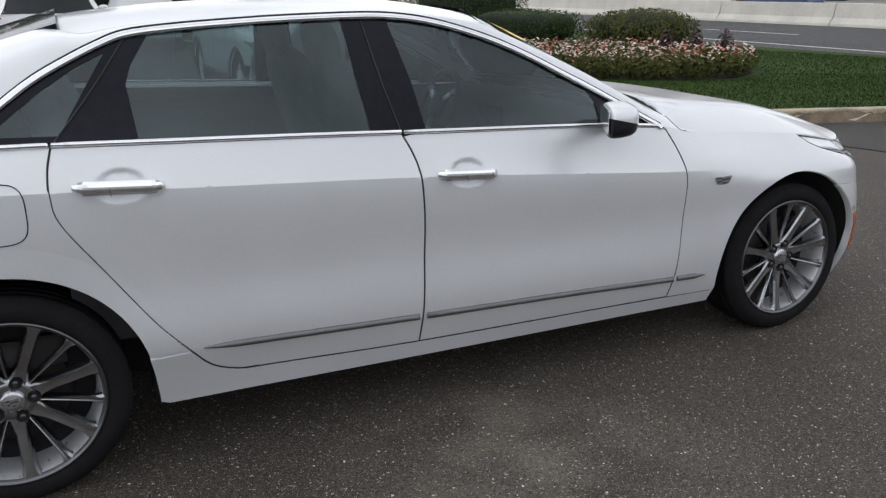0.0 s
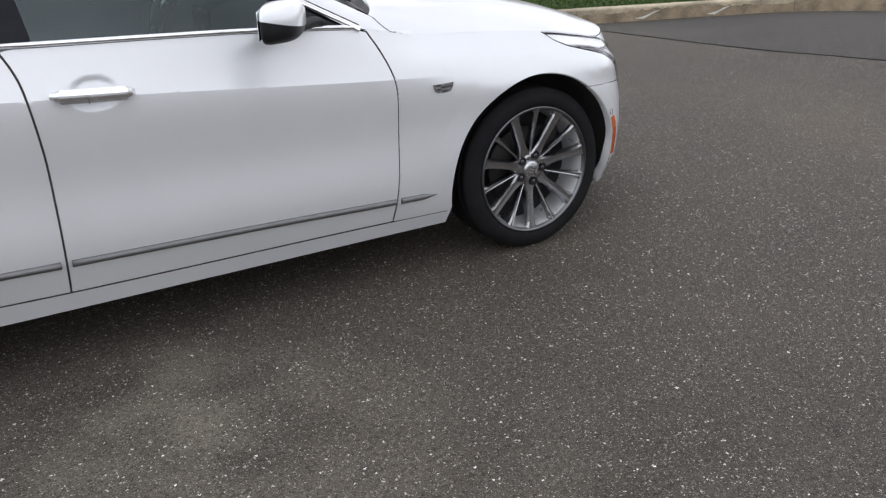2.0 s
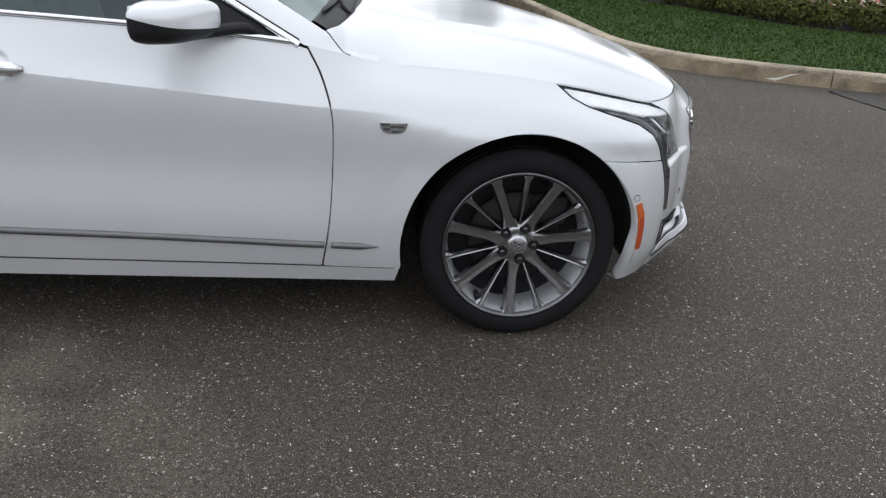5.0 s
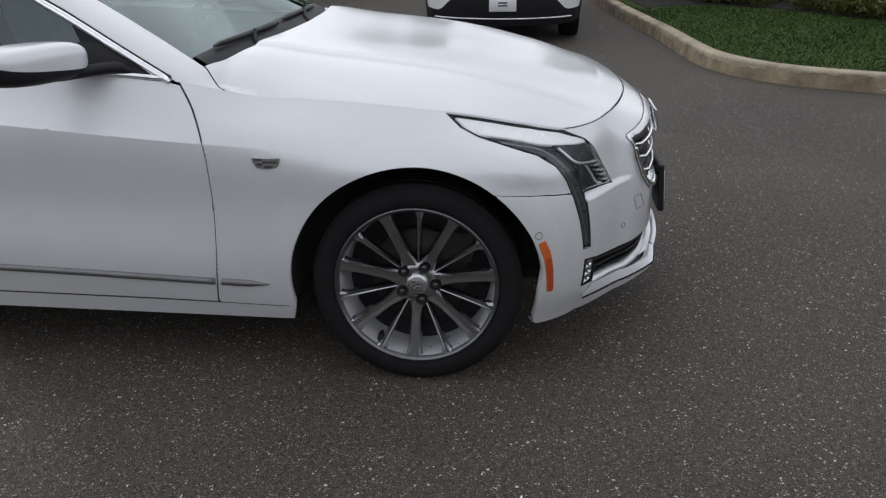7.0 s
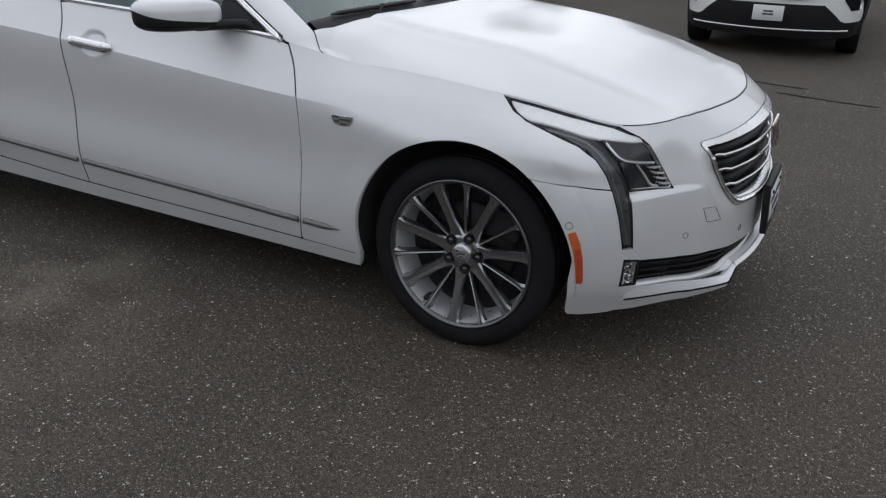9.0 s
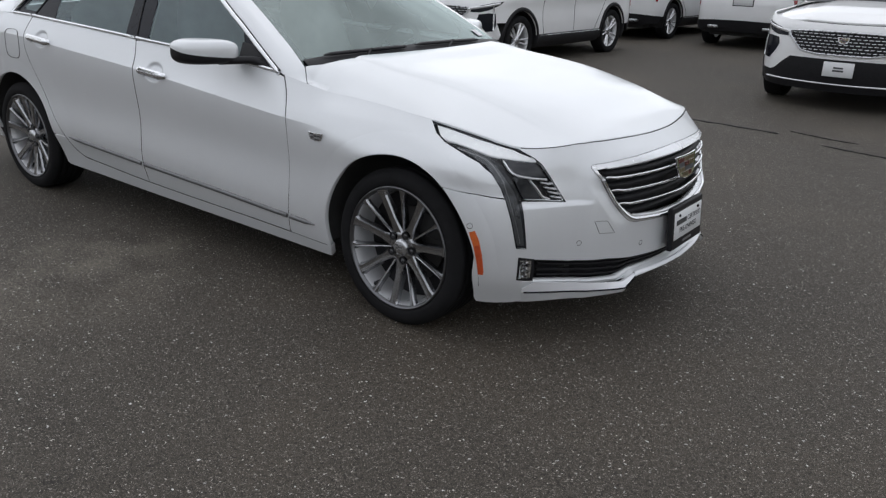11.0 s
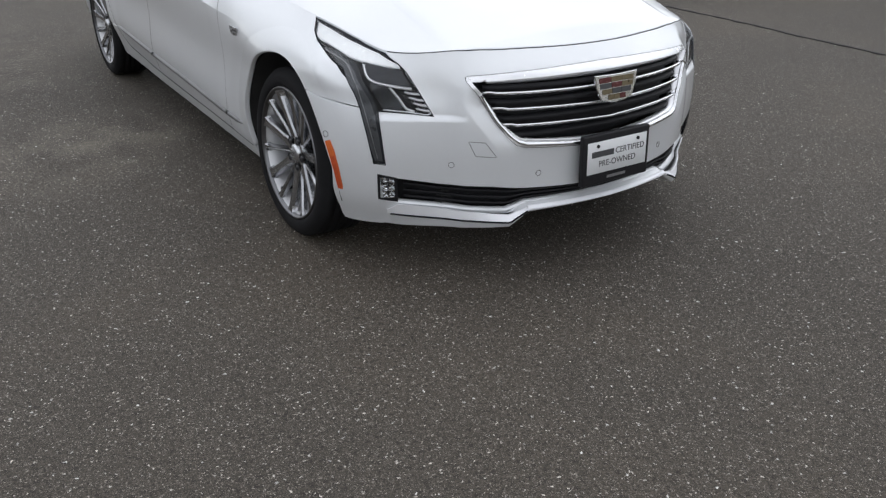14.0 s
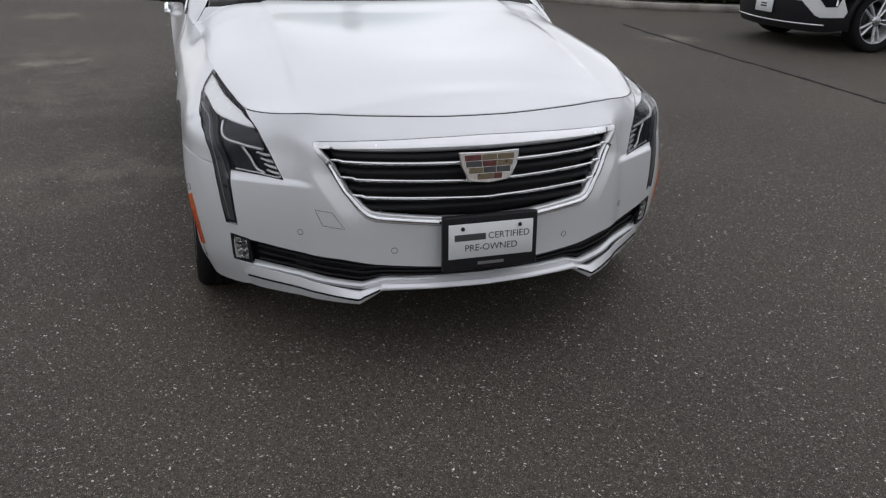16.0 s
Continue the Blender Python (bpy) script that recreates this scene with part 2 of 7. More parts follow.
CONCRETE = material("kerb_concrete", (.36, .31, .225), .9, vary=.55, scale=3.4, bump=.5, bump_scale=70)
KERB_FACE = material("soiled_kerb_concrete", (.25, .20, .135), .92, vary=.6, scale=5.5, bump=.5, bump_scale=70)
BARRIER = material("barrier_concrete", (.62, .59, .52), .85, vary=.16, scale=.8, bump=.25, bump_scale=30)
SOIL = material("mulch", (.016, .012, .009), .95, vary=.5, scale=9, bump=.9, bump_scale=45)
TURF = material("turf", (.030, .058, .014), .95, vary=.25, scale=1.2, second=(.050, .080, .020), bump=.8, bump_scale=60, spec=.15)
BLADE = material("grass_blade", (.038, .076, .017), .9, vary=.25, scale=1.0, second=(.062, .100, .026), spec=.12)
LEAF = material("shrub_leaf", (.055, .080, .020), .8, spec=.15, vary=.4, scale=3, second=(.125, .125, .036))
LEAF_DARK = material("hedge_leaf", (.030, .062, .017), .8, spec=.15, vary=.4, scale=3, second=(.055, .090, .024))
PETAL_PINK = material("pink_petal", (.66, .40, .38), .6, vary=.25, scale=20)
PETAL_WHITE = material("white_petal", (.74, .66, .58), .6, vary=.12, scale=20)
PETAL_RED = material("coral_petal", (.60, .20, .15), .6, vary=.25, scale=20)
LINE_WHITE = material("road_paint", (.62, .62, .60), .7, vary=.2, scale=6)
CRACK = material("tar_crack", (.016, .015, .014), .8, vary=.3, scale=20)
BARK = material("bark", (.07, .05, .035), .9, vary=.35, scale=9, bump=.8, bump_scale=30)


# ---- building tools ----
def thing(name, label, category, group="", kind="", at=None):
    ob = new(name)
    ob.empty_display_size = .1
    if at is not None:
        ob.matrix_world = at
    return tagged(ob, label, category, group, kind)


def hang(ob, parent, label=""):
    if parent is not None:
        ob.parent = parent
    return tagged(ob, label)


def part(name, data, mat, parent=None, label="", smooth=True, at=None):
    """One mesh object, from a bmesh or from (places, faces)."""
    me = bpy.data.meshes.new(name)
    if isinstance(data, tuple):
        me.from_pydata([tuple(map(float, v)) for v in data[0]], [], [tuple(map(int, f)) for f in data[1]])
    else:
        data.to_mesh(me)
        data.free()
    for mm in (mat if isinstance(mat, (list, tuple)) else [mat]):
        me.materials.append(mm)
    me.polygons.foreach_set("use_smooth", [smooth] * len(me.polygons))
    ob = new(name, me)
    if at is not None:
        ob.matrix_basis = at
    return hang(ob, parent, label)


def joined(*pieces):
    """Several (places, faces) as one."""
    vs, fs, k = [], [], 0
    for v, f in pieces:
        vs += [tuple(p) for p in v]
        fs += [tuple(i + k for i in q) for q in f]
        k += len(v)
    return vs, fs


def grid(P, close_u=False, close_v=False):
    """Faces over a P[i][j] net of places."""
    P = np.asarray(P, float)
    a, b = P.shape[:2]
    fs = [(i * b + j, (i + 1) % a * b + j, (i + 1) % a * b + (j + 1) % b, i * b + (j + 1) % b)
          for i in range(a if close_u else a - 1) for j in range(b if close_v else b - 1)]
    return P.reshape(-1, 3), fs


def sweep(path, profile, up=(0, 0, 1), closed=False, scale=None):
    """A profile of (across, up) carried along a path; up may be one way or one per place."""
    path = np.asarray(path, float)
    n = len(path)
    t = np.gradient(path, axis=0) if not closed else np.roll(path, -1, 0) - np.roll(path, 1, 0)
    t /= np.linalg.norm(t, axis=1)[:, None] + 1e-12
    ups = np.broadcast_to(np.asarray(up, float), (n, 3))
    side = np.cross(t, ups)
    side /= np.linalg.norm(side, axis=1)[:, None] + 1e-12
    ups = np.cross(side, t)
    sc = np.ones(n) if scale is None else np.asarray(scale, float)
    P = np.array([[path[i] + sc[i] * (a * side[i] + b * ups[i]) for a, b in profile] for i in range(n)])
    v, f = grid(P, closed, True)
    m = len(profile)
    if not closed:
        f = f + [tuple(range(m))[::-1], tuple(range((n - 1) * m, n * m))]
    return v, f


def disc_profile(r, n=8, flat=1.0):
    return [(r * math.cos(2 * math.pi * k / n), flat * r * math.sin(2 * math.pi * k / n)) for k in range(n)]


def bar_profile(w, h, r=.25):
    """A rounded bar, w across and h high, standing on 0."""
    c = min(w, h) * r
    return [(-w / 2, 0), (-w / 2, h - c), (-w / 2 + c, h), (w / 2 - c, h), (w / 2, h - c), (w / 2, 0)]


def lathe(profile, n=48, axis_y=True):
    """A ring of (radius, along) turned about the y axis."""
    P = [[(r * math.cos(2 * math.pi * k / n), a, r * math.sin(2 * math.pi * k / n)) for r, a in profile] for k in range(n)]
    return grid(P, True, False)


def block(x0, y0, z0, x1, y1, z1, bevel=.01, segments=2):
    bm = bmesh.new()
    bmesh.ops.create_cube(bm, size=1)
    for v in bm.verts:
        v.co = ((x0 + x1) / 2 + v.co.x * (x1 - x0), (y0 + y1) / 2 + v.co.y * (y1 - y0), (z0 + z1) / 2 + v.co.z * (z1 - z0))
    if bevel:
        bmesh.ops.bevel(bm, geom=list(bm.edges), offset=bevel, segments=segments, profile=.6, affect="EDGES")
    return bm


def blob(rx, ry, rz, at=(0, 0, 0), sub=3, power=2.6):
    """A soft cushion shape."""
    bm = bmesh.new()
    bmesh.ops.create_icosphere(bm, subdivisions=sub, radius=1)
    for v in bm.verts:
        c = v.co
        k = (abs(c.x) ** power + abs(c.y) ** power + abs(c.z) ** power) ** (-1 / power)
        v.co = (at[0] + c.x * k * rx, at[1] + c.y * k * ry, at[2] + c.z * k * rz)
    return bm


def dense(poly, step, closed=True):
    """The outline with places no further apart than step."""
    p = [np.asarray(q, float) for q in poly]
    out = []
    for a, b in zip(p, p[1:] + (p[:1] if closed else [])):
        k = max(1, int(math.ceil(np.hypot(*(b - a)) / step)))
        out += [a + (b - a) * i / k for i in range(k)]
    if not closed:
        out.append(p[-1])
    return np.array(out)


def inside(poly, pts):
    x, y = pts[:, 0], pts[:, 1]
    odd = np.zeros(len(pts), bool)
    a = np.asarray(poly)
    b = np.roll(a, -1, 0)
    for (x0, y0), (x1, y1) in zip(a, b):
        if y0 != y1:
            odd ^= ((y0 > y) != (y1 > y)) & (x < (x1 - x0) * (y - y0) / (y1 - y0) + x0)
    return odd


def panel(name, outline, surf, mat, parent=None, holes=(), step=.03, edge=.012, label="", out=(0, 0, 1), step_v=None, folds=None):
    """A sheet-metal panel: an outline (with holes) in two surface coordinates, laid on surf(a, b), its edges folded in by edge."""
    step_v = step_v or step
    loops = [dense(q, min(step, step_v) * .8) for q in (outline, *holes)]
    lo, hi = loops[0].min(0), loops[0].max(0)
    gx, gy = np.meshgrid(np.arange(lo[0] + step * .5, hi[0], step), np.arange(lo[1] + step_v * .5, hi[1], step_v))
    g = np.c_[gx.ravel(), gy.ravel()]
    keep = inside(loops[0], g)
    for q in loops[1:]:
        keep &= ~inside(q, g)
    g = g[keep]
    rim = np.vstack(loops)
    if len(g):
        far = np.array([np.min(np.hypot(*((rim - q) / (step, step_v)).T)) > .42 for q in g])
        g = g[far]
    if folds is not None:
        f = np.asarray(folds)
        f = f[inside(loops[0], f)]
        f = f[np.array([np.min(np.hypot(*(rim - q).T)) > .006 for q in f])]
        g = g[np.array([np.min(np.hypot(*(f - q).T)) > step * .45 for q in g])]
        g = np.vstack([g, f])
    pts = [Vector(map(float, q)) for q in np.vstack([rim, g])]
    edges, k = [], 0
    for q in loops:
        edges += [(k + i, k + (i + 1) % len(q)) for i in range(len(q))]
        k += len(q)
    from_cdt = delaunay_2d_cdt(pts, edges, [], 0, 1e-6)
    uv = np.array([tuple(v) for v in from_cdt[0]])
    tris = np.array([f for f in from_cdt[2] if len(f) == 3])
    mid = uv[tris].mean(1)
    keep = inside(loops[0], mid)
    for q in loops[1:]:
        keep &= ~inside(q, mid)
    tris = tris[keep]
    P = surf(uv[:, 0], uv[:, 1])
    e = 2e-3 if folds is None else 6e-4
    N = np.cross(surf(uv[:, 0] + e, uv[:, 1]) - surf(uv[:, 0] - e, uv[:, 1]), surf(uv[:, 0], uv[:, 1] + e) - surf(uv[:, 0], uv[:, 1] - e))
    N /= np.linalg.norm(N, axis=1)[:, None] + 1e-12
    ref = np.asarray(out(P) if callable(out) else np.broadcast_to(np.asarray(out, float), P.shape))
    if (N * ref).sum() < 0:
        N = -N
    T = P[tris]
    fn = np.cross(T[:, 1] - T[:, 0], T[:, 2] - T[:, 0])
    flip = (fn * N[tris[:, 0]]).sum(1) < 0
    tris[flip] = tris[flip][:, ::-1]
    verts, faces = [tuple(p) for p in P], [tuple(t) for t in tris]
    normals = [tuple(N[i]) for f in faces for i in f]
    if edge:
        seen = {}
        for a, b, c in tris:
            for p, q in ((a, b), (b, c), (c, a)):
                seen[(p, q)] = True
        border = [(p, q) for p, q in seen if (q, p) not in seen]
        twin = {}
        for p, q in border:
            w = np.cross(P[q] - P[p], N[p])
            for i in (p, q):
                twin.setdefault(i, np.zeros(3))
                twin[i] = twin[i] + w / (np.linalg.norm(w) + 1e-12)
        ids, way = {}, {}
        for i, w in twin.items():
            w = w / (np.linalg.norm(w) + 1e-12)
            ids[i] = len(verts)
            soft = N[i] + w
            way[i] = (tuple(N[i]), tuple(soft / np.linalg.norm(soft)), tuple(w))
            verts += [tuple(P[i] + w * .0012 - N[i] * .0025), tuple(P[i] - N[i] * edge)]
        for p, q in border:
            a, b = ids[p], ids[q]
            faces += [(q, p, a, b), (b, a, a + 1, b + 1)]
            normals += [way[q][0], way[p][0], way[p][1], way[q][1], way[q][1], way[p][1], way[p][2], way[q][2]]
    ob = part(name, (verts, faces), mat, parent, label)
    used = np.unique(np.concatenate([np.array(f) for f in faces]))
    if len(used) == len(verts):
        ob.data.normals_split_custom_set([tuple(map(float, v)) for v in normals])
        return ob
    # drop places that no face uses
    remap = {int(k): i for i, k in enumerate(used)}
    me = bpy.data.meshes.new(name)
    me.from_pydata([tuple(map(float, verts[k])) for k in used], [], [tuple(remap[int(k)] for k in f) for f in faces])
    me.materials.append(mat)
    me.polygons.foreach_set("use_smooth", [True] * len(me.polygons))
    me.normals_split_custom_set([tuple(map(float, v)) for v in normals])
    old, ob.data = ob.data, me
    bpy.data.meshes.remove(old)
    return ob


def split_loose(ob, name, label):
    """One part for each piece of a mesh that hangs together."""
    bm = bmesh.new()
    bm.from_mesh(ob.data)
    left = set(bm.faces)
    pieces = []
    while left:
        stack, got = [left.pop()], []
        while stack:
            f = stack.pop()
            got.append(f)
            for v in f.verts:
                for g in v.link_faces:
                    if g in left:
                        left.remove(g)
                        stack.append(g)
        ids = {v: i for i, v in enumerate(dict.fromkeys(v for f in got for v in f.verts))}
        pieces.append(([tuple(v.co) for v in ids], [tuple(ids[v] for v in f.verts) for f in got]))
    bm.free()
    mat, up, me = ob.data.materials[0], ob.parent, ob.data
    bpy.data.objects.remove(ob)
    bpy.data.meshes.remove(me)
    for q in pieces:
        part(name, q, mat, up, label, smooth=False)


def words(name, text, size, mat, parent, at, label="", align="CENTER"):
    """Raised lettering as a mesh."""
    cu = bpy.data.curves.new(name, "FONT")
    cu.body, cu.size, cu.align_x, cu.align_y, cu.extrude = text, size, align, "CENTER", .0004
    tmp = bpy.data.objects.new(name + "_outline", cu)
    me = bpy.data.meshes.new_from_object(tmp)
    bpy.data.objects.remove(tmp)
    me.materials.clear()
    me.materials.append(mat)
    ob = new(name, me)
    ob.matrix_basis = at
    return hang(ob, parent, label)


# ---- sedan body surfaces: plan curve, insets from it, bonnet ----
def pchip(xs, ys):
    """A smooth curve through control values that does not overshoot."""
    xs, ys = np.asarray(xs, float), np.asarray(ys, float)
    h, d = np.diff(xs), np.diff(ys) / np.diff(xs)
    m = np.zeros_like(ys)
    for i in range(1, len(xs) - 1):
        if d[i - 1] * d[i] > 0:
            w1, w2 = 2 * h[i] + h[i - 1], h[i] + 2 * h[i - 1]
            m[i] = (w1 + w2) / (w1 / d[i - 1] + w2 / d[i])
    m[0], m[-1] = d[0], d[-1]

    def f(x):
        x = np.clip(np.asarray(x, float), xs[0], xs[-1])
        i = np.clip(np.searchsorted(xs, x) - 1, 0, len(xs) - 2)
        t = (x - xs[i]) / h[i]
        return ((1 + 2 * t) * (1 - t) ** 2 * ys[i] + t * (1 - t) ** 2 * h[i] * m[i]
                + t * t * (3 - 2 * t) * ys[i + 1] + t * t * (t - 1) * h[i] * m[i + 1])
    return f


def catmull(points, n=16, closed=False):
    """A rounded polyline through points of any dimension."""
    p = np.asarray(points, float)
    p = np.vstack([p[-1:], p, p[:2]]) if closed else np.vstack([2 * p[:1] - p[1:2], p, 2 * p[-1:] - p[-2:-1]])
    out = []
    for i in range(1, len(p) - 2):
        t = np.linspace(0, 1, n, endpoint=False)[:, None]
        a, b, c, d = p[i - 1], p[i], p[i + 1], p[i + 2]
        out.append(.5 * (2 * b + (c - a) * t + (2 * a - 5 * b + 4 * c - d) * t ** 2 + (3 * b - a - 3 * c + d) * t ** 3))
    if not closed:
        out.append(p[-2:-1])
    return np.vstack(out)


REAR = [(-4.33, 0), (-4.33, .42), (-4.27, .66), (-4.1, .768), (-3.7, .892), (-3.3, .93)]
NOSE = [(.20, .93), (.33, .927), (.41, .905), (.475, .862), (.535, .80), (.60, .70), (.655, .61), (.715, .535), (.775, .41), (.812, .27), (.83, .14), (.838, 0)]
_side = [(x, .93) for x in np.linspace(-3.2, .1, 24)]
PLAN = catmull(REAR + _side + NOSE, 12)
_arc = np.r_[0, np.cumsum(np.hypot(*np.diff(PLAN, axis=0).T))]
ARC = _arc - np.interp(0.0, PLAN[150:-120, 0], _arc[150:-120])
_t = np.gradient(PLAN, ARC, axis=0)
_t /= np.hypot(*_t.T)[:, None]
NORMAL = np.c_[-_t[:, 1], _t[:, 0]]
NORMAL[0], NORMAL[-1] = (-1, 0), (1, 0)
for _k in range(10):
    NORMAL[1:-1] = (NORMAL[:-2] + 2 * NORMAL[1:-1] + NORMAL[2:]) / 4
S_REAR, S_NOSE = ARC[0], ARC[-1]


def s_of(x, y):
    """How far along the plan curve a place lies; 0 is abreast of the front axle."""
    return float(ARC[np.argmin((PLAN[:, 0] - x) ** 2 + (PLAN[:, 1] - y) ** 2)])


def plan_at(s):
    p = np.c_[np.interp(s, ARC, PLAN[:, 0]), np.interp(s, ARC, PLAN[:, 1])]
    n = np.c_[np.interp(s, ARC, NORMAL[:, 0]), np.interp(s, ARC, NORMAL[:, 1])]
    return p, n / np.hypot(*n.T)[:, None]


bonnet_mid = pchip([-.80, -.50, -.2, 0, .2, .4, .5, .6, .65, .70, .76], [1.045, 1.037, 1.020, 1.003, .976, .934, .907, .878, .849, .815, .773])
bonnet_fall = pchip([-.80, -.65, -.585, -.45, -.2, 0, .1, .3, .44, .52, .6, .65, .70, .76], [.050, .050, .106, .113, .116, .121, .124, .142, .158, .152, .142, .155, .18, .20])
bonnet_power = pchip([-.65, -.58, -.40, 0, .3, .44, .52, .6, .7], [10, 10, 6, 4.2, 3.0, 2.9, 2.6, 2.2, 2.0])


bonnet_flat = pchip([-.80, -.50, -.30, 0, .30, .50, .60, .68, .703], [0, .004, .023, .029, .029, .027, .019, .006, 0])
bonnet_half = pchip([-.80, -.45, -.2, 0, .20, .441, .515, .58, .615, .645, .668, .688, .703], [.815, .815, .811, .807, .783, .724, .675, .595, .50, .40, .30, .19, .06])


def bonnet_z(x, y):
    a = np.abs(y)
    t = np.clip((.562 - a) / .030, 0, 1)
    q = np.minimum(a / bonnet_half(x), 1)
    sag = bonnet_flat(x) * (1 - q * q) - .004 * np.interp(x, [-.5, -.2, .35, .62], [0, 1, 1, 0]) * np.exp(-((a - .53) / .09) ** 2)
    return bonnet_mid(x) - bonnet_fall(x) * np.minimum(a / .812, np.interp(x, [-.57, -.45], [.986, 1.03])) ** bonnet_power(x) + .009 * np.interp(x, [.35, .60], [1, .0]) * t * t * (3 - 2 * t) - sag


STATIONS = [S_REAR, -4.05, -3.6, -3.109, -2.5, -1.8, -.75, -.45, 0, .30] + [s_of(*p) for p in ((.475, .862), (.60, .70), (.655, .61), (.775, .41), (.838, 0))]
LEVELS = (
    (.25, .24, .22, .21, .225, .205, .20, .195, .20, .20, .205, .21, .215, .225, .25),
    (.35, .34, .33, .33, .33, .30, .28, .265, .28, .29, .30, .30, .30, .30, .31),
    (.45, .44, .43, .43, .415, .39, .355, .34, .36, .38, .40, .40, .40, .40, .40),
    (.66, .66, .66, .65, .64, .63, .60, .60, .58, .55, .52, .52, .52, .52, .52),
    (.90, .95, .975, .972, .939, .898, .810, .785, .72, .66, .64, .64, .64, .64, .64),
    (.96, .98, 1.005, .993, .956, .913, .832, .822, .80, .755, .74, .74, .74, .74, .74))
INSETS = (
    (.06, .06, .055, .05, .05, .05, .05, .05, .05, .05, .05, .035, .025, .02, .02),
    (.02, .03, .025, .025, .025, .022, .022, .025, .02, .015, .012, .008, .006, .004, .0),
    (.0, .01, .006, .003, .000, -.001, .003, .013, .01, .006, .0, .0, .0, .0, .0),
    (.0, .0, .001, .001, .001, .001, .004, .008, .004, .001, .0, .0, .0, .0, .0),
    (.01, .005, -.002, -.007, -.009, -.009, -.005, .007, .004, .010, .016, .014, .012, .012, .012),
    (.02, .012, .006, .000, -.001, -.001, .005, .022, .045, .030, .045, .045, .040, .038, .035),
    (.06, .06, .06, .058, .058, .058, .062, .115, .122, .15, .15, .085, .082, .076, .065))
# the bonnet's edge in plan, from behind the wheel along the lamp and round the nose
EDGE = catmull([(-.45, .815), (-.2, .811), (0, .807), (.091, .799), (.20, .783), (.32, .757), (.441, .724), (.515, .675), (.58, .595), (.615, .50), (.645, .40), (.668, .30), (.688, .19), (.70, .09), (.703, 0)], 30)
_s = np.linspace(-.45, S_NOSE, 160)
_p, _n = plan_at(_s)
_gap = []
for _a, _b in zip(_p, _n):
    _d = _a - EDGE
    _along = _d @ _b
    _off = np.abs(_d[:, 0] * _b[1] - _d[:, 1] * _b[0]) + 9 * (_along < 0)
    _gap.append(_along[np.argmin(_off)])
_gap = np.array(_gap)
for _k in range(12):
    _gap[1:-1] = (_gap[:-2] + 2 * _gap[1:-1] + _gap[2:]) / 4
_rear_gap = pchip(STATIONS[:8], INSETS[6][:7] + (float(_gap[0]),))


_line = np.linspace(-5.1, S_NOSE, 1400)
_blend = np.where(_line < -.45, _rear_gap(_line), np.interp(_line, _s, _gap))
for _k in range(400):
    _blend[1:-1] = np.where(np.abs(_line[1:-1] + .42) < .32, (_blend[:-2] + 2 * _blend[1:-1] + _blend[2:]) / 4, _blend[1:-1])


def top_inset(s):
    return np.interp(s, _line, _blend)


def bonnet_edge(s):
    """Plan place of the body's upper edge."""
    p, n = plan_at(np.asarray(s, float))
    return p - n * np.reshape(top_inset(s), (-1, 1))


_lead = bonnet_edge(np.array(STATIONS[7:]))
_top = [1.0, 1.04, 1.075, 1.085, 1.065, 1.035, .978] + list(bonnet_z(_lead[:, 0], _lead[:, 1]))
_belt = pchip(STATIONS[:8], _top[:8])
ROW_Z = [pchip(STATIONS, r) for r in LEVELS]
ROW_D = [pchip(STATIONS, r) for r in INSETS]


_edge = bonnet_edge(_line)
_crown = np.where(_line < -.45, _belt(_line), bonnet_z(_edge[:, 0], _edge[:, 1]))
for _k in range(300):
    _crown[1:-1] = np.where(np.abs(_line[1:-1] + .45) < .25, (_crown[:-2] + 2 * _crown[1:-1] + _crown[2:]) / 4, _crown[1:-1])


def top_z(s):
    """Height of the belt, and further forward of the bonnet's edge."""
    return np.interp(np.atleast_1d(np.asarray(s, float)), _line, _crown)


FRONT_HUB, REAR_HUB, ARCH = (0.0, .335), (-3.1, .335), .405


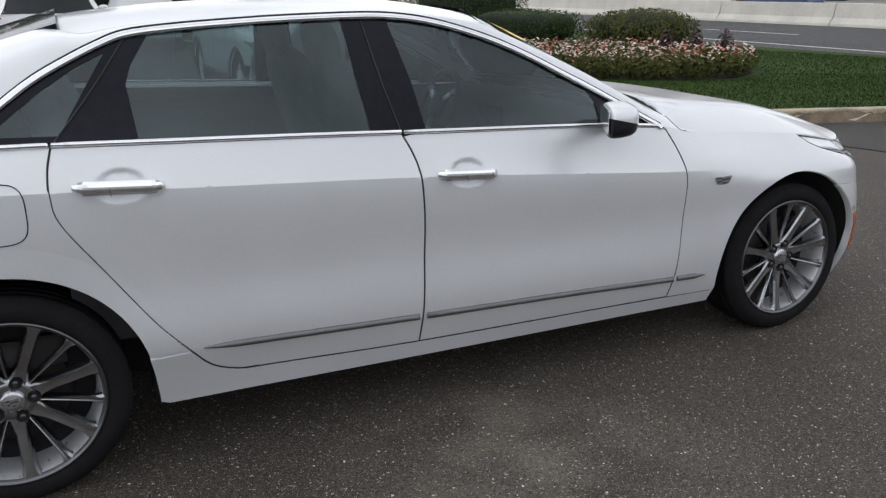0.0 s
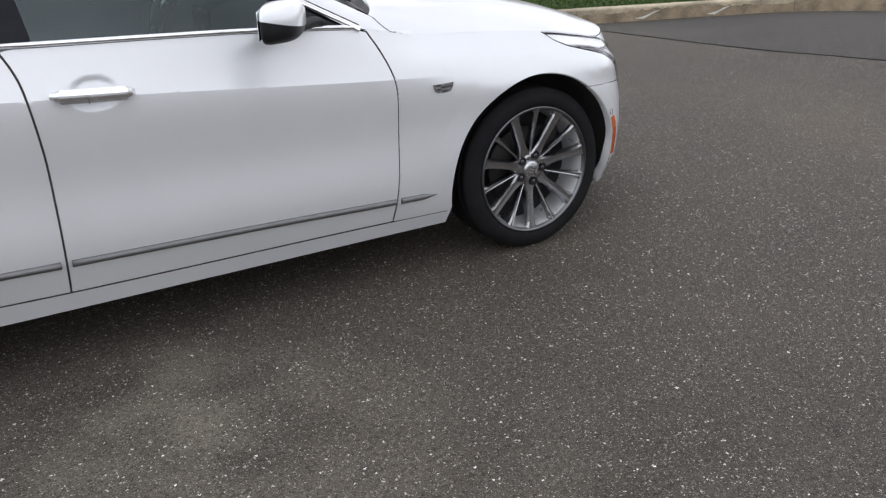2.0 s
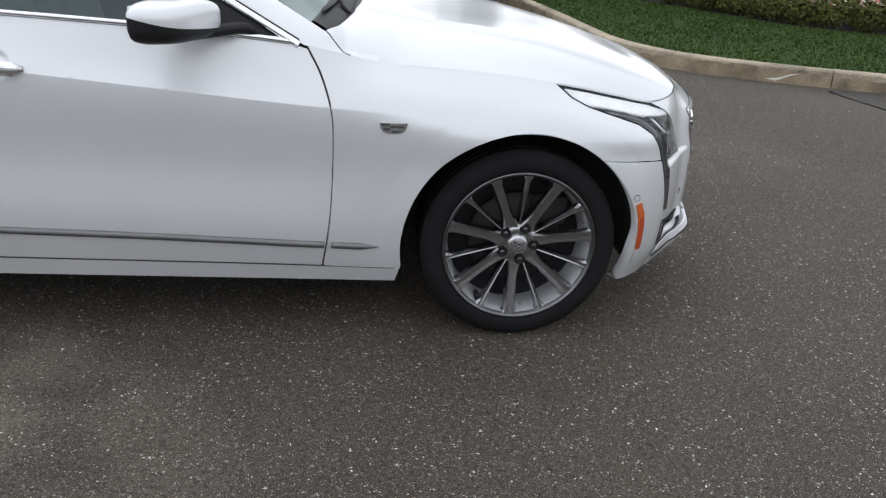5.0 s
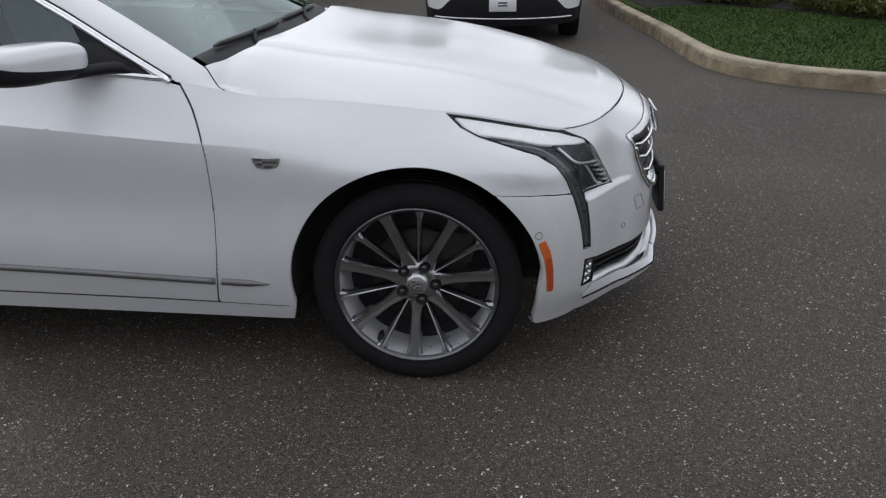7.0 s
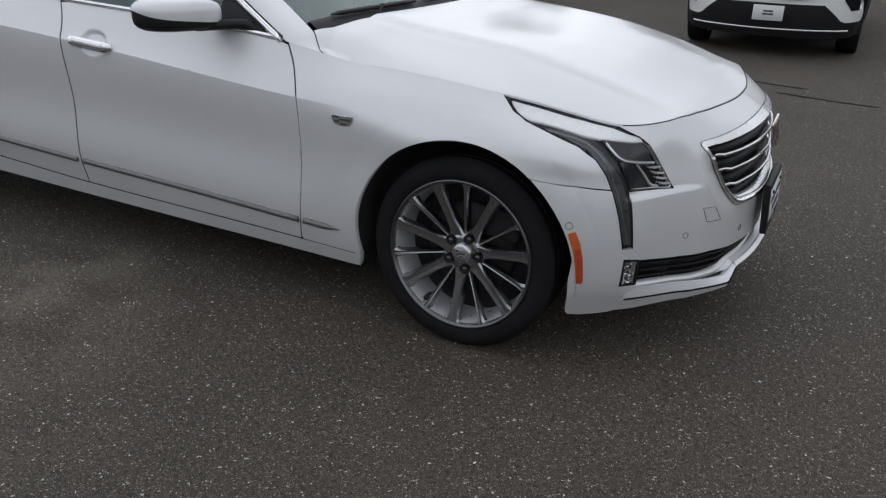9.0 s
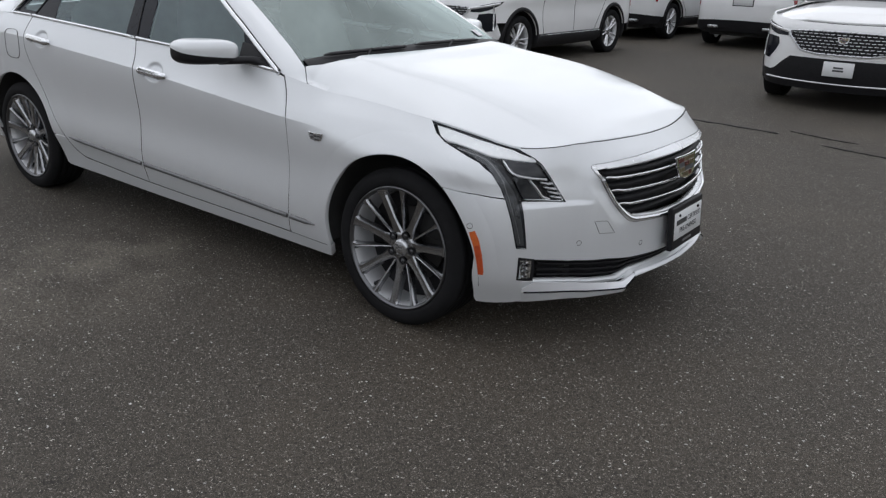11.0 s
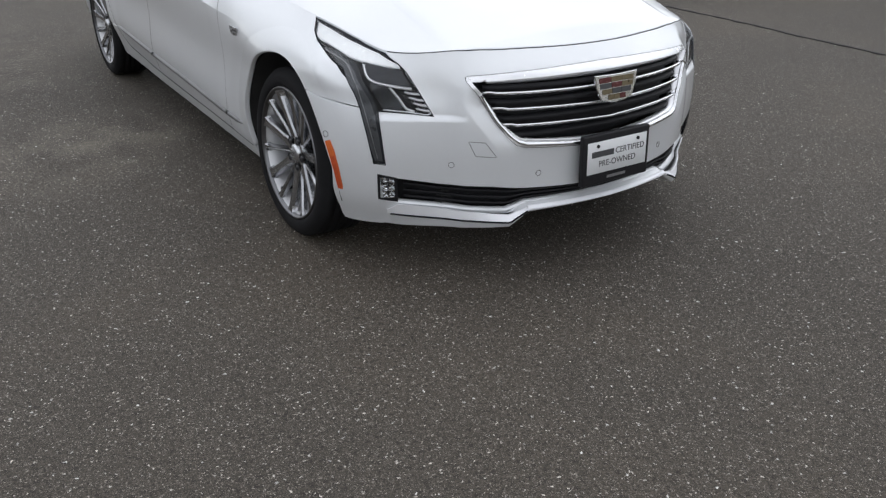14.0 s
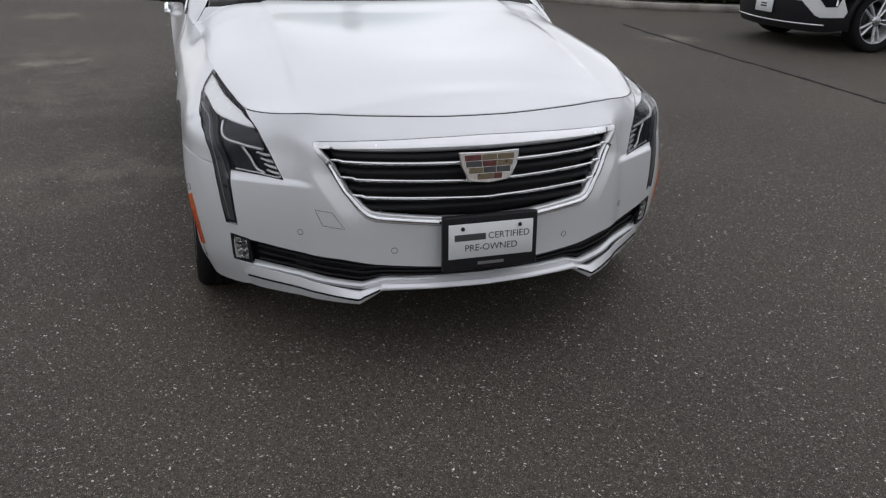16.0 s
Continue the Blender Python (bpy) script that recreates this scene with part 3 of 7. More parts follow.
def inset(s, z):
    """How far the skin lies inside the plan curve."""
    s, z = np.atleast_1d(np.asarray(s, float)), np.atleast_1d(np.asarray(z, float))
    zs = np.c_[tuple(f(s) for f in ROW_Z) + (top_z(s),)]
    ds = np.c_[tuple(f(s) for f in ROW_D[:6]) + (top_inset(s),)]
    h = np.diff(zs, axis=1)
    d = np.diff(ds, axis=1) / h
    m = np.zeros_like(ds)
    m[:, 1:-1] = (d[:, :-1] * h[:, 1:] + d[:, 1:] * h[:, :-1]) / (h[:, 1:] + h[:, :-1])
    m[:, 0], m[:, -1] = d[:, 0], d[:, -1]
    # the shoulder line is a crisp fold along the doors and runs out in the wing
    crisp = .75 * np.clip((-.30 - s) / .45, 0, 1)
    below, above = m.copy(), m.copy()
    below[:, 4] += crisp * (d[:, 3] - m[:, 4])
    above[:, 4] += crisp * (d[:, 4] - m[:, 4])
    i = np.clip((z[:, None] > zs).sum(1) - 1, 0, zs.shape[1] - 2)
    k = np.arange(len(s))
    t = (z - zs[k, i]) / h[k, i]
    low, high = np.minimum(t, 0), np.maximum(t - 1, 0)
    t = np.clip(t, 0, 1)
    out = ((1 + 2 * t) * (1 - t) ** 2 * ds[k, i] + t * (1 - t) ** 2 * h[k, i] * above[k, i]
           + t * t * (3 - 2 * t) * ds[k, i + 1] + t * t * (t - 1) * h[k, i] * below[k, i + 1])
    out = out + low * h[k, i] * m[k, i] + high * h[k, i] * m[k, i + 1]
    for hx, hz in (FRONT_HUB, REAR_HUB):
        r = np.hypot(s - hx, z - hz)
        t = np.clip((ARCH + .22 - r) / .13, 0, 1)
        tuck = np.clip(1 - (r - ARCH) / .085, 0, 1)
        out = out - (.007 * tuck + .004 * t * t * (3 - 2 * t)) * np.clip((z - .25) / .2, 0, 1)
    return out


def nose_relief(s, z):
    """The lamp set back above the bumper's ledge, and the chamfer that leads into the grille."""
    ramp = lambda t: np.clip(t, 0, 1) ** 2 * (3 - 2 * np.clip(t, 0, 1))
    ledge = .013 * ramp((z - .594) / .020) * ramp((.79 - z) / .12) * ramp((.90 - s) / .11) * ramp((s - .54) / .06)
    a, b = np.array((.862, .744)), np.array((1.042, .515))
    u = (b - a) / np.hypot(*(b - a))
    along, off = (s - a[0]) * u[0] + (z - a[1]) * u[1], -((s - a[0]) * -u[1] + (z - a[1]) * u[0])
    chamfer = .016 * np.clip(1 - np.clip(off, 0, 1) / .055, 0, 1) * ramp((along - .02) / .12) * ramp((.33 - along) / .12) * (off > -.05)
    return np.where(s > .5, ledge + chamfer, 0)


def skin(s, z, side=-1, lift=0.0):
    """Places on the sedan's flank and nose; side -1 is its right."""
    s, z = np.atleast_1d(np.asarray(s, float)), np.atleast_1d(np.asarray(z, float))
    p, n = plan_at(s)
    q = p - n * (inset(s, z) + nose_relief(s, z) - lift)[:, None]
    return np.c_[q[:, 0], side * q[:, 1], z]


def cabin(x, z, side=-1, lift=0.0):
    """The side windows' leaning surface."""
    x, z = np.atleast_1d(np.asarray(x, float)), np.atleast_1d(np.asarray(z, float))
    xb = np.clip(x, -4.0, -.55)
    rise = z - top_z(xb)
    y = .93 - top_inset(xb) - .50 * rise - .10 * rise * np.abs(rise) + lift
    return np.c_[x, side * y, z]


def shoulder(s):
    """Height of the shoulder fold."""
    return ROW_Z[4](s)


# ---- the white sedan ----
def flank_out(side):
    return lambda P: np.c_[np.maximum(0, P[:, 0] - .2) * 2, np.full(len(P), side * 1.0), np.zeros(len(P))]


def arch_line(hub, a0, a1, r=ARCH, n=28):
    """Places on a wheel arch from angle a0 to a1, in degrees."""
    return [(hub[0] + r * math.cos(radians(a)), hub[1] + r * math.sin(radians(a))) for a in np.linspace(a0, a1, n)]


def rows(f, a, b, n=16, shift=0.0):
    return [(float(s), float(f(s)[0] if np.ndim(f(s)) else f(s)) + shift) for s in np.linspace(a, b, n)]


SILL_TOP = pchip([-3.2, -2.47, -1.79, -.69, -.40], [.322, .308, .282, .260, .251])
FRONT_SEAM = [(-.702, .966), (-.659, .885), (-.628, .78), (-.623, .65), (-.629, .48), (-.642, .36), (-.658, .260)]
MID_SEAM = [(-1.826, 1.030), (-1.800, .97), (-1.786, .90), (-1.774, .73), (-1.776, .58), (-1.781, .45), (-1.789, .282)]
REAR_SEAM = [(-2.893, 1.076), (-2.908, 1.02), (-2.912, .95), (-2.895, .87), (-2.80, .718), (-2.68, .535), (-2.59, .425), (-2.52, .346), (-2.44, .312), (-2.37, .306)]
LAMP_LOW = [(.090, .872), (.136, .836), (.193, .811), (.28, .787), (.385, .761), (.448, .727), (.484, .680), (.508, .628), (.532, .55), (.556, .442)]
LAMP_IN = [(.601, .437), (.588, .54), (.576, .621), (.67, .615), (.768, .607), (.712, .696), (.672, .754), (.645, .777)]
GRILLE_OUT = [(.868, .733), (.868, .741), (.878, .7447), (1.05, .754), (1.25, .761), (1.4544, .765)]
GRILLE_LOW = [(1.4544, .479), (1.29, .485), (1.15, .496), (1.088, .501), (1.056, .511), (1.030, .533), (.978, .592), (.912, .69)]
GRILLE_IN_TOP = [(.890, .728), (1.05, .735), (1.25, .739), (1.4544, .740)]
GRILLE_IN_LOW = [(1.4544, .503), (1.29, .509), (1.15, .522), (1.096, .527), (1.068, .535), (1.046, .549), (.997, .590), (.936, .680)]
INTAKE_TOP = [(.572, .405), (.63, .391), (.79, .369), (.97, .362), (1.08, .349), (1.30, .336), (1.4544, .333)]
INTAKE_LOW = [(1.4544, .284), (1.30, .285), (1.107, .286), (1.035, .260), (.80, .276), (.63, .292), (.590, .297)]
HANDLES = ((-1.612, .893, .113), (-2.728, .966, .122))


def flank(side, lift=0.0):
    """The flank's skin with the hollows behind the handles."""
    def f(s, z):
        dent = np.zeros(len(np.atleast_1d(s)))
        for hx, hz, _ in HANDLES:
            r = np.hypot((s - hx - .005) / .072, (z - hz) / .046)
            t = np.clip((1.15 - r) / .45, 0, 1)
            dent = dent + .013 * t * t * (3 - 2 * t) * np.clip(1.6 - r, 0, 1)
        return skin(s, z, side, lift - dent)
    return f


def fold_line(a, b):
    """Two rows of places close to either side of the shoulder fold."""
    s = np.arange(a, b, .02)
    rows_ = [np.c_[s, shoulder(s) + d] for d in (-.0012, .0012)]
    for hx, hz, _ in HANDLES:
        if a < hx < b:
            gx, gz = np.meshgrid(np.arange(hx - .085, hx + .115, .008), np.arange(hz - .075, hz + .075, .008))
            keep = np.abs(gz - shoulder(gx)) > .004
            rows_.append(np.c_[gx[keep], gz[keep]])
    for hub in (FRONT_HUB, REAR_HUB):
        if a - .6 < hub[0] < b + .6:
            rows_ += [np.array(arch_line(hub, 5, 180, ARCH + .085 + d, 90)) for d in (-.0012, .0012)]
    return np.vstack(rows_)


def narrowed(outline, gap):
    """The outline drawn in by gap."""
    p = np.asarray(outline, float)
    d = np.roll(p, -1, 0) - np.roll(p, 1, 0)
    n = np.c_[-d[:, 1], d[:, 0]] / (np.hypot(*d.T)[:, None] + 1e-9)
    area = .5 * np.sum(p[:, 0] * np.roll(p[:, 1], -1) - np.roll(p[:, 0], -1) * p[:, 1])
    return p + n * gap * (1 if area > 0 else -1)


def mirror_nose(half):
    """A nose outline from the right edge to the middle, carried on to the left."""
    return half + [(2 * S_NOSE - s, z) for s, z in half[::-1] if s < S_NOSE - 1e-3]


def nose(s, z, lift=0.0):
    """The whole nose: past its middle the coordinate runs back along the left side."""
    s = np.atleast_1d(np.asarray(s, float))
    left = s > S_NOSE
    p = skin(np.where(left, 2 * S_NOSE - s, s), z, -1, lift)
    p[:, 1] = np.where(left, -p[:, 1], p[:, 1])
    return p


def nose_out(P):
    return np.c_[np.ones(len(P)), P[:, 1] * 1.2, np.full(len(P), .1)]


lip_push = lambda s: np.interp(s, [.38, .56, .63, .72, .90, 1.035, 1.105, 1.4544], [.0004, .0006, .004, .013, .027, .058, .036, .042])
lip_foot = lambda s: np.interp(s, [.38, .50, .67, .88, 1.035, 1.108, 1.20, 1.4544], [.197, .193, .192, .201, .216, .262, .266, .266])


def wheel_parts(parent, at):
    """Rim barrel, tyre, fourteen spokes, nuts and cap; the outer face looks along -y."""
    w = part("wheel", lathe([(.228, .050), (.233, .0), (.239, -.055), (.246, -.092), (.252, -.104)], 72), BARREL, parent, at=at)
    part("rim_lip", lathe([(.248, -.099), (.2515, -.1065), (.2560, -.1125), (.2605, -.1140), (.2640, -.1105), (.2650, -.104), (.260, -.095)], 72), RIM_LIP, w)
    tyre = [(.261, -.104), (.268, -.1115), (.280, -.1160), (.296, -.1170), (.311, -.1135), (.323, -.105), (.3310, -.094)]
    for k in range(5):
        c = -.076 + k * .038
        tyre += [(.335, c - .014), (.336, c + .014), (.330, c + .016), (.330, c + .022)] if k < 4 else [(.336, c - .014), (.335, c + .012)]
    tyre += [(.3310, .094), (.318, .112), (.298, .117), (.262, .10)]
    part("tyre", lathe(tyre, 80), RUBBER, w, "black low-profile rubber tyre")
    part("brake_shield", lathe([(.02, .030), (.15, .020), (.226, .004), (.236, .010)], 48), LAMP_BLACK, w)
    part("brake_disc", lathe([(.02, -.006), (.160, -.006), (.163, .002), (.160, .012), (.02, .012)], 48), material_cache["disc"], w)
    part("brake_caliper", block(.05, -.026, .06, .17, .02, .16, .012), DARK_CAVITY, w)
    part("hub", lathe([(.0, -.070), (.045, -.0755), (.066, -.0735), (.076, -.058), (.080, .02)], 40), SPOKE, w)
    for k in range(14):
        wide = k % 2 == 1
        net = []
        for r in np.r_[np.linspace(.050, .225, 9), .238, .248, .256]:
            f = (r - .050) / .206
            half = (.0160 + .0025 * f if wide else .0050 + .0062 * f ** 1.4) + .013 * max(0, (f - .84) / .16) ** 2
            if wide:
                half += .014 * max(0, 1 - f * 3.6)
            y = -.0735 - .034 * f ** 1.25 + (0 if wide else .005 * (1 - f))
            deep = .040 - .022 * f
            face = half * (.74 if wide else .50)
            net.append([(-half * 1.25, y + deep, r), (-half, y + .008, r), (-face, y, r), (0, y + .0012, r), (face, y, r), (half, y + .008, r), (half * 1.25, y + deep, r)])
        v, f = grid(net)
        a = 2 * math.pi * k / 14
        v = [(x * math.cos(a) + z * math.sin(a), y, z * math.cos(a) - x * math.sin(a)) for x, y, z in v]
        part("spoke", (v, f), SPOKE, w, smooth=False)
    for k in range(5):
        a = radians(72 * k + 20)
        c = Matrix.Translation((.058 * math.sin(a), 0, .058 * math.cos(a)))
        part("lug_nut", lathe([(0, -.0815), (.0070, -.081), (.0090, -.078), (.0090, -.066)], 12), NUT_STEEL, w, at=c)
        part("lug_recess", lathe([(.0185, -.0800), (.0170, -.0792), (.0140, -.0782), (.0090, -.0776)], 20), LAMP_BLACK, w, at=c)
    part("centre_cap", lathe([(0, -.0890), (.026, -.0880), (.034, -.0845), (.0365, -.070)], 36), SATIN, w, "satin silver centre cap with a crest")
    crest(w, Matrix.Translation((0, -.0897, 0)) @ Matrix.Rotation(radians(90), 4, "X"), .044, .030, grey=True)
    part("valve", lathe([(0, -.03), (.009, -.03), (.010, .0), (.006, .02)], 12), LAMP_BLACK, w, at=pose(-.116, -.062, -.200))
    return w


def clone(ob, parent, m):
    """The same part again, on shared meshes."""
    c = ob.copy()
    scene.collection.objects.link(c)
    c.parent, c.matrix_basis = parent, m
    for k in ob.children:
        clone(k, c, k.matrix_basis.copy())
    return c


def shield(w, h):
    """A crest's outline: broad flat top, sides drawn in to a shallow pointed foot."""
    return [(-w / 2, h / 2), (-w * .1, h * .47), (w * .1, h * .47), (w / 2, h / 2), (w * .465, h * .08), (w * .36, -h * .36), (w * .2, -h * .46), (0, -h / 2), (-w * .2, -h * .46), (-w * .36, -h * .36), (-w * .465, h * .08)]


def plate_of(outline, z0, z1, inner=.0):
    """An outline in x and y with thickness and chamfered upper edge."""
    n = len(outline)
    low = [(x, y, z0) for x, y in outline]
    mid = [(x, y, z0 + (z1 - z0) * .6) for x, y in outline]
    top = [(x * .965, y * .965, z1) for x, y in outline]
    f = [(i, (i + 1) % n, n + (i + 1) % n, n + i) for i in range(n)] + [(n + i, n + (i + 1) % n, 2 * n + (i + 1) % n, 2 * n + i) for i in range(n)]
    return low + mid + top, f + [tuple(range(2 * n, 3 * n))]


def crest(parent, at, w, h, grey=False):
    """A plain shield with a rim and coloured bands."""
    body = part("crest", plate_of(shield(w, h), 0, h * .07), CHROME, parent, "silver shield-shaped crest", smooth=False, at=at)
    tone = [SILVER_GREY, PRINT_GREY, SILVER_GREY, PRINT_GREY] if grey else [GOLD, WINE, PRINT_GREY, GOLD]
    k = 0
    for row in range(4):
        y1, y0 = h * (.40 - row * .20), h * (.40 - row * .20 - .18)
        reach = w * (.40, .38, .335, .20)[row]
        cuts = ((-1, -.34), (-.30, .30), (.34, 1))
        for a, b in cuts:
            pts = [(a * reach, y0), (b * reach, y0), (b * reach * 1.02, y1), (a * reach * 1.02, y1)]
            part("crest_band", ([(x, y, h * .066) for x, y in pts] + [(x * .99, y, h * .088) for x, y in pts],
                                [(4, 5, 6, 7), (0, 1, 5, 4), (1, 2, 6, 5), (2, 3, 7, 6), (3, 0, 4, 7)]), tone[(row + (1 if abs(a) > .9 else 0) + (2 if a > .3 and row % 2 else 0)) % 4], body, smooth=False)
    return body


material_cache = {"disc": material("brake_iron", (.035, .034, .033), .55, .5, vary=.2, scale=30)}

sedan = thing("sedan", "pearl white four-door luxury sedan with chrome trim parked on worn asphalt", "car")

# wheels
first_wheel = wheel_parts(sedan, pose(0, -.805, .335, -2, 3, 0))
clone(first_wheel, sedan, pose(-3.1, -.805, .335, 0, -4, 0))
clone(first_wheel, sedan, pose(0, .805, .335, 0, 30, 180))
clone(first_wheel, sedan, pose(-3.1, .805, .335, 0, 64, 180))

# underbody and wheel housings
part("underbody", joined(*[(lambda b: ([tuple(v.co) for v in b.verts], [tuple(v.index for v in f.verts) for f in b.faces]))(b) for b in (
    block(-2.66, -.81, .22, -.43, .81, .42, 0), block(-4.15, -.60, .24, .62, .60, .62, 0), block(-4.05, -.70, .26, -3.54, .70, .9, 0), block(.42, -.74, .24, .50, .74, .60, 0))]), DARK_CAVITY, sedan, "black underbody", smooth=False)
for side in (-1, 1):
    for hub, low, high in ((FRONT_HUB, -8, 189), (REAR_HUB, -15, 188)):
        net = []
        for a in np.radians(np.linspace(low, high, 44)):
            rim = min(.905, abs(skin(hub[0] + ARCH * math.cos(a), hub[1] + ARCH * math.sin(a), side)[0][1]) - .004)
            net.append([(hub[0] + (ARCH + k) * math.cos(a), side * y, hub[1] + (ARCH + k) * math.sin(a)) for y, k in ((rim, .006), (.80, .012), (.62, .012), (.60, -.40))])
        part("wheel_housing", grid(net), DARK_CAVITY, sedan, "black wheel housing")

for side in (-1, 1):
    out = flank_out(side)
    on = flank(side)
    # wing, from the door to the nose
    edge_top = [(float(s), float(top_z(s)[0]) - .0005) for s in np.linspace(-.70, .086, 22)]
    wing = edge_top + LAMP_LOW[:7] + [(.503, .639)] + [(.40, .651), (.243, .658)] + arch_line(FRONT_HUB, 53.3, 190, n=40)[1:] + [(-.400, .251), (-.55, .255), (-.650, .260)] + catmull(FRONT_SEAM, 6)[::-1].tolist()[1:]
    panel("front_wing", [(s, z) for s, z in wing], on, PAINT, sedan, step=.028, edge=.022, out=out, folds=fold_line(-.72, -.32))
    # doors
    gap = .0040
    f_top = np.array([(s, float(top_z(s)[0])) for s in np.linspace(-1.79, -.74, 22)])
    f_door = narrowed(np.vstack([catmull(FRONT_SEAM, 8), catmull(MID_SEAM, 8)[::-1], f_top]), gap)
    f_door = [(s, z) for s, z in f_door]
    front_door = panel("front_door", f_door, on, PAINT, sedan, step=.026, edge=.03, out=out, folds=fold_line(-1.9, -.6))
    r_top = [(float(s), float(top_z(s)[0])) for s in np.linspace(-1.83, -2.89, 14)]
    r_door = narrowed(np.vstack([np.array(r_top), catmull(REAR_SEAM, 8)[1:], np.array([(s, float(SILL_TOP(s))) for s in np.linspace(-2.3, -1.80, 8)]), catmull(MID_SEAM, 8)[::-1][:-1]]), gap)
    rear_door = panel("rear_door", [tuple(q) for q in r_door], on, PAINT, sedan, step=.026, edge=.03, out=out, folds=fold_line(-2.95, -1.7))
    # sill
    sill = [(s, float(SILL_TOP(s)) - .003) for s in np.linspace(-.402, -2.36, 30)] + [(-2.44, .307), (-2.52, .341), (-2.58, .408), (-2.705, .408)] + \
        [(-2.699, .375), (-2.694, .34), (-2.690, .30), (-2.687, .265), (-2.686, .236)] + [(s, .194 + .031 * (-.4 - s) / 2.2) for s in np.linspace(-2.66, -.415, 30)]
    panel("sill", sill, on, PAINT, sedan, step=.03, edge=.03, out=out, step_v=.02)
    # rear quarter
    quarter = [(float(s), float(top_z(s)[0])) for s in np.linspace(-2.897, -4.95, 30)] + [(-4.95, .27), (-3.53, .26)] + arch_line(REAR_HUB, 170, 12, n=40) + [(-2.585, .414)] + catmull(REAR_SEAM, 8)[:-17][::-1].tolist()
    quarter = [q for q in quarter if not (q[0] > -2.6 and q[1] < .405)]
    rear_quarter = panel("rear_quarter", quarter, on, PAINT, sedan, step=.035, edge=.022, out=out, folds=fold_line(-4.2, -2.85))
    flap = [(-3.06 + .085 * math.copysign(abs(math.cos(a)) ** .55, math.cos(a)), .915 + .085 * math.copysign(abs(math.sin(a)) ** .55, math.sin(a))) for a in np.linspace(0, 2 * math.pi, 32, endpoint=False)]
    if side < 0:
        part("fuel_flap", sweep(skin([q[0] for q in flap], [q[1] for q in flap], side, .0006), disc_profile(.0016, 6), closed=True, up=(0, side, 0)), TRIM_BLACK, rear_quarter, "outline of the fuel flap")
    for line in (FRONT_SEAM, MID_SEAM, REAR_SEAM):
        q = catmull(line, 8)
        part("shut_line", sweep(skin(q[:, 0], q[:, 1], side, -.0040), disc_profile(.0045, 6), up=(0, side, 0)), DARK_CAVITY, sedan)
    q = np.linspace(-2.42, -.42, 40)
    part("shut_line", sweep(skin(q, SILL_TOP(q) - .001, side, -.0015), disc_profile(.0023, 6), up=(0, side, 0)), DARK_CAVITY, sedan)
    # dark backing behind the shut lines
    part("body_shell", grid([[tuple(skin(s, z, side, -.024)[0]) for z in np.linspace(.30, float(top_z(s)[0]) - .015, 12)] for s in np.linspace(-2.64, -.42, 50)]), DARK_CAVITY, sedan, "dark inner door frame")
    # bright strip low on the doors, in three lengths
    strip_z = pchip([-2.56, -1.78, -1.18, -.48], [.420, .390, .370, .337])
    for a, b, owner in ((-2.545, -1.800, rear_door), (-1.770, -.651, front_door), (-.629, -.472, None)):
        s = np.linspace(a, b, 24)
        z = strip_z(s)
        taper = np.ones(24)
        if owner is rear_door:
            taper[:4] = (.15, .5, .8, .95)
        if owner is None:
            taper[-10:] = np.linspace(1, .12, 10)
        part("door_strip", sweep(skin(s, z, side, .0015), [(-.011, -.004), (-.011, .003), (-.004, .0085), (.006, .0085), (.011, .004), (.011, -.004)], up=(0, side, .25), scale=taper), STRIP_METAL, owner or sedan, "brushed metal side strip")
    # handles
    for (hx, hz, hw), owner in zip(HANDLES, (front_door, rear_door)):
        tilt = -.066
        s = np.linspace(hx - hw, hx + hw, 20)
        z = hz + (s - hx) * tilt
        lift = .006 + .020 * np.clip(np.minimum(s - s[0], s[-1] - s) / .03, 0, 1) ** .7
        path = skin(s, z, side, 0) + np.c_[np.zeros(20), side * lift, np.zeros(20)]
        fat = .55 + .45 * np.clip(np.minimum(s - s[0], s[-1] - s) / .02, 0, 1)
        grip = part("door_handle", sweep(path, [(-.019, -.010), (-.020, -.001), (-.013, .0075), (-.004, .0085), (-.0025, .0066), (.0015, .0066), (.003, .0085), (.013, .0065), (.0195, -.001), (.019, -.010)], up=(0, side, .15), scale=fat), CHROME, owner, "chrome pull handle", smooth=False)
        part("handle_split", sweep(skin([hx - hw + .095] * 2, [hz - .02, hz + .014 + .004], side, 0) + np.array([0, side * .0345, 0]), disc_profile(.0012, 5), up=(0, side, 0)), TRIM_BLACK, grip)
    # crest on the wing
    p = skin(-.440, .745, side, .004)[0]
    crest(sedan, Matrix.Translation(p) @ (Matrix.Rotation(radians(90), 4, "X") if side < 0 else Matrix.Rotation(radians(180), 4, "Z") @ Matrix.Rotation(radians(90), 4, "X")), .088, .036, grey=True)
    # side marker lamp
    marker = [(.378, .503), (.398, .511), (.415, .474), (.428, .415), (.436, .342), (.433, .331), (.416, .333), (.408, .396), (.396, .452)]
    marker_lamp = panel("side_marker", marker, lambda s, z, side=side: skin(s, z, side, .004), AMBER, sedan, step=.012, edge=.008, out=out, label="amber side marker lamp")
    reflector = [(.401, .452), (.416, .457), (.426, .415), (.4335, .344), (.431, .334), (.4175, .336), (.4105, .396)]
    panel("reflector", reflector, lambda s, z, side=side: skin(s, z, side, .0056), AMBER_DEEP, marker_lamp, step=.012, edge=.004, out=out, label="deeper orange reflector")
    ring = [(.378 + .011 * math.cos(a), .529 + .011 * math.sin(a)) for a in np.linspace(0, 2 * math.pi, 18, endpoint=False)]
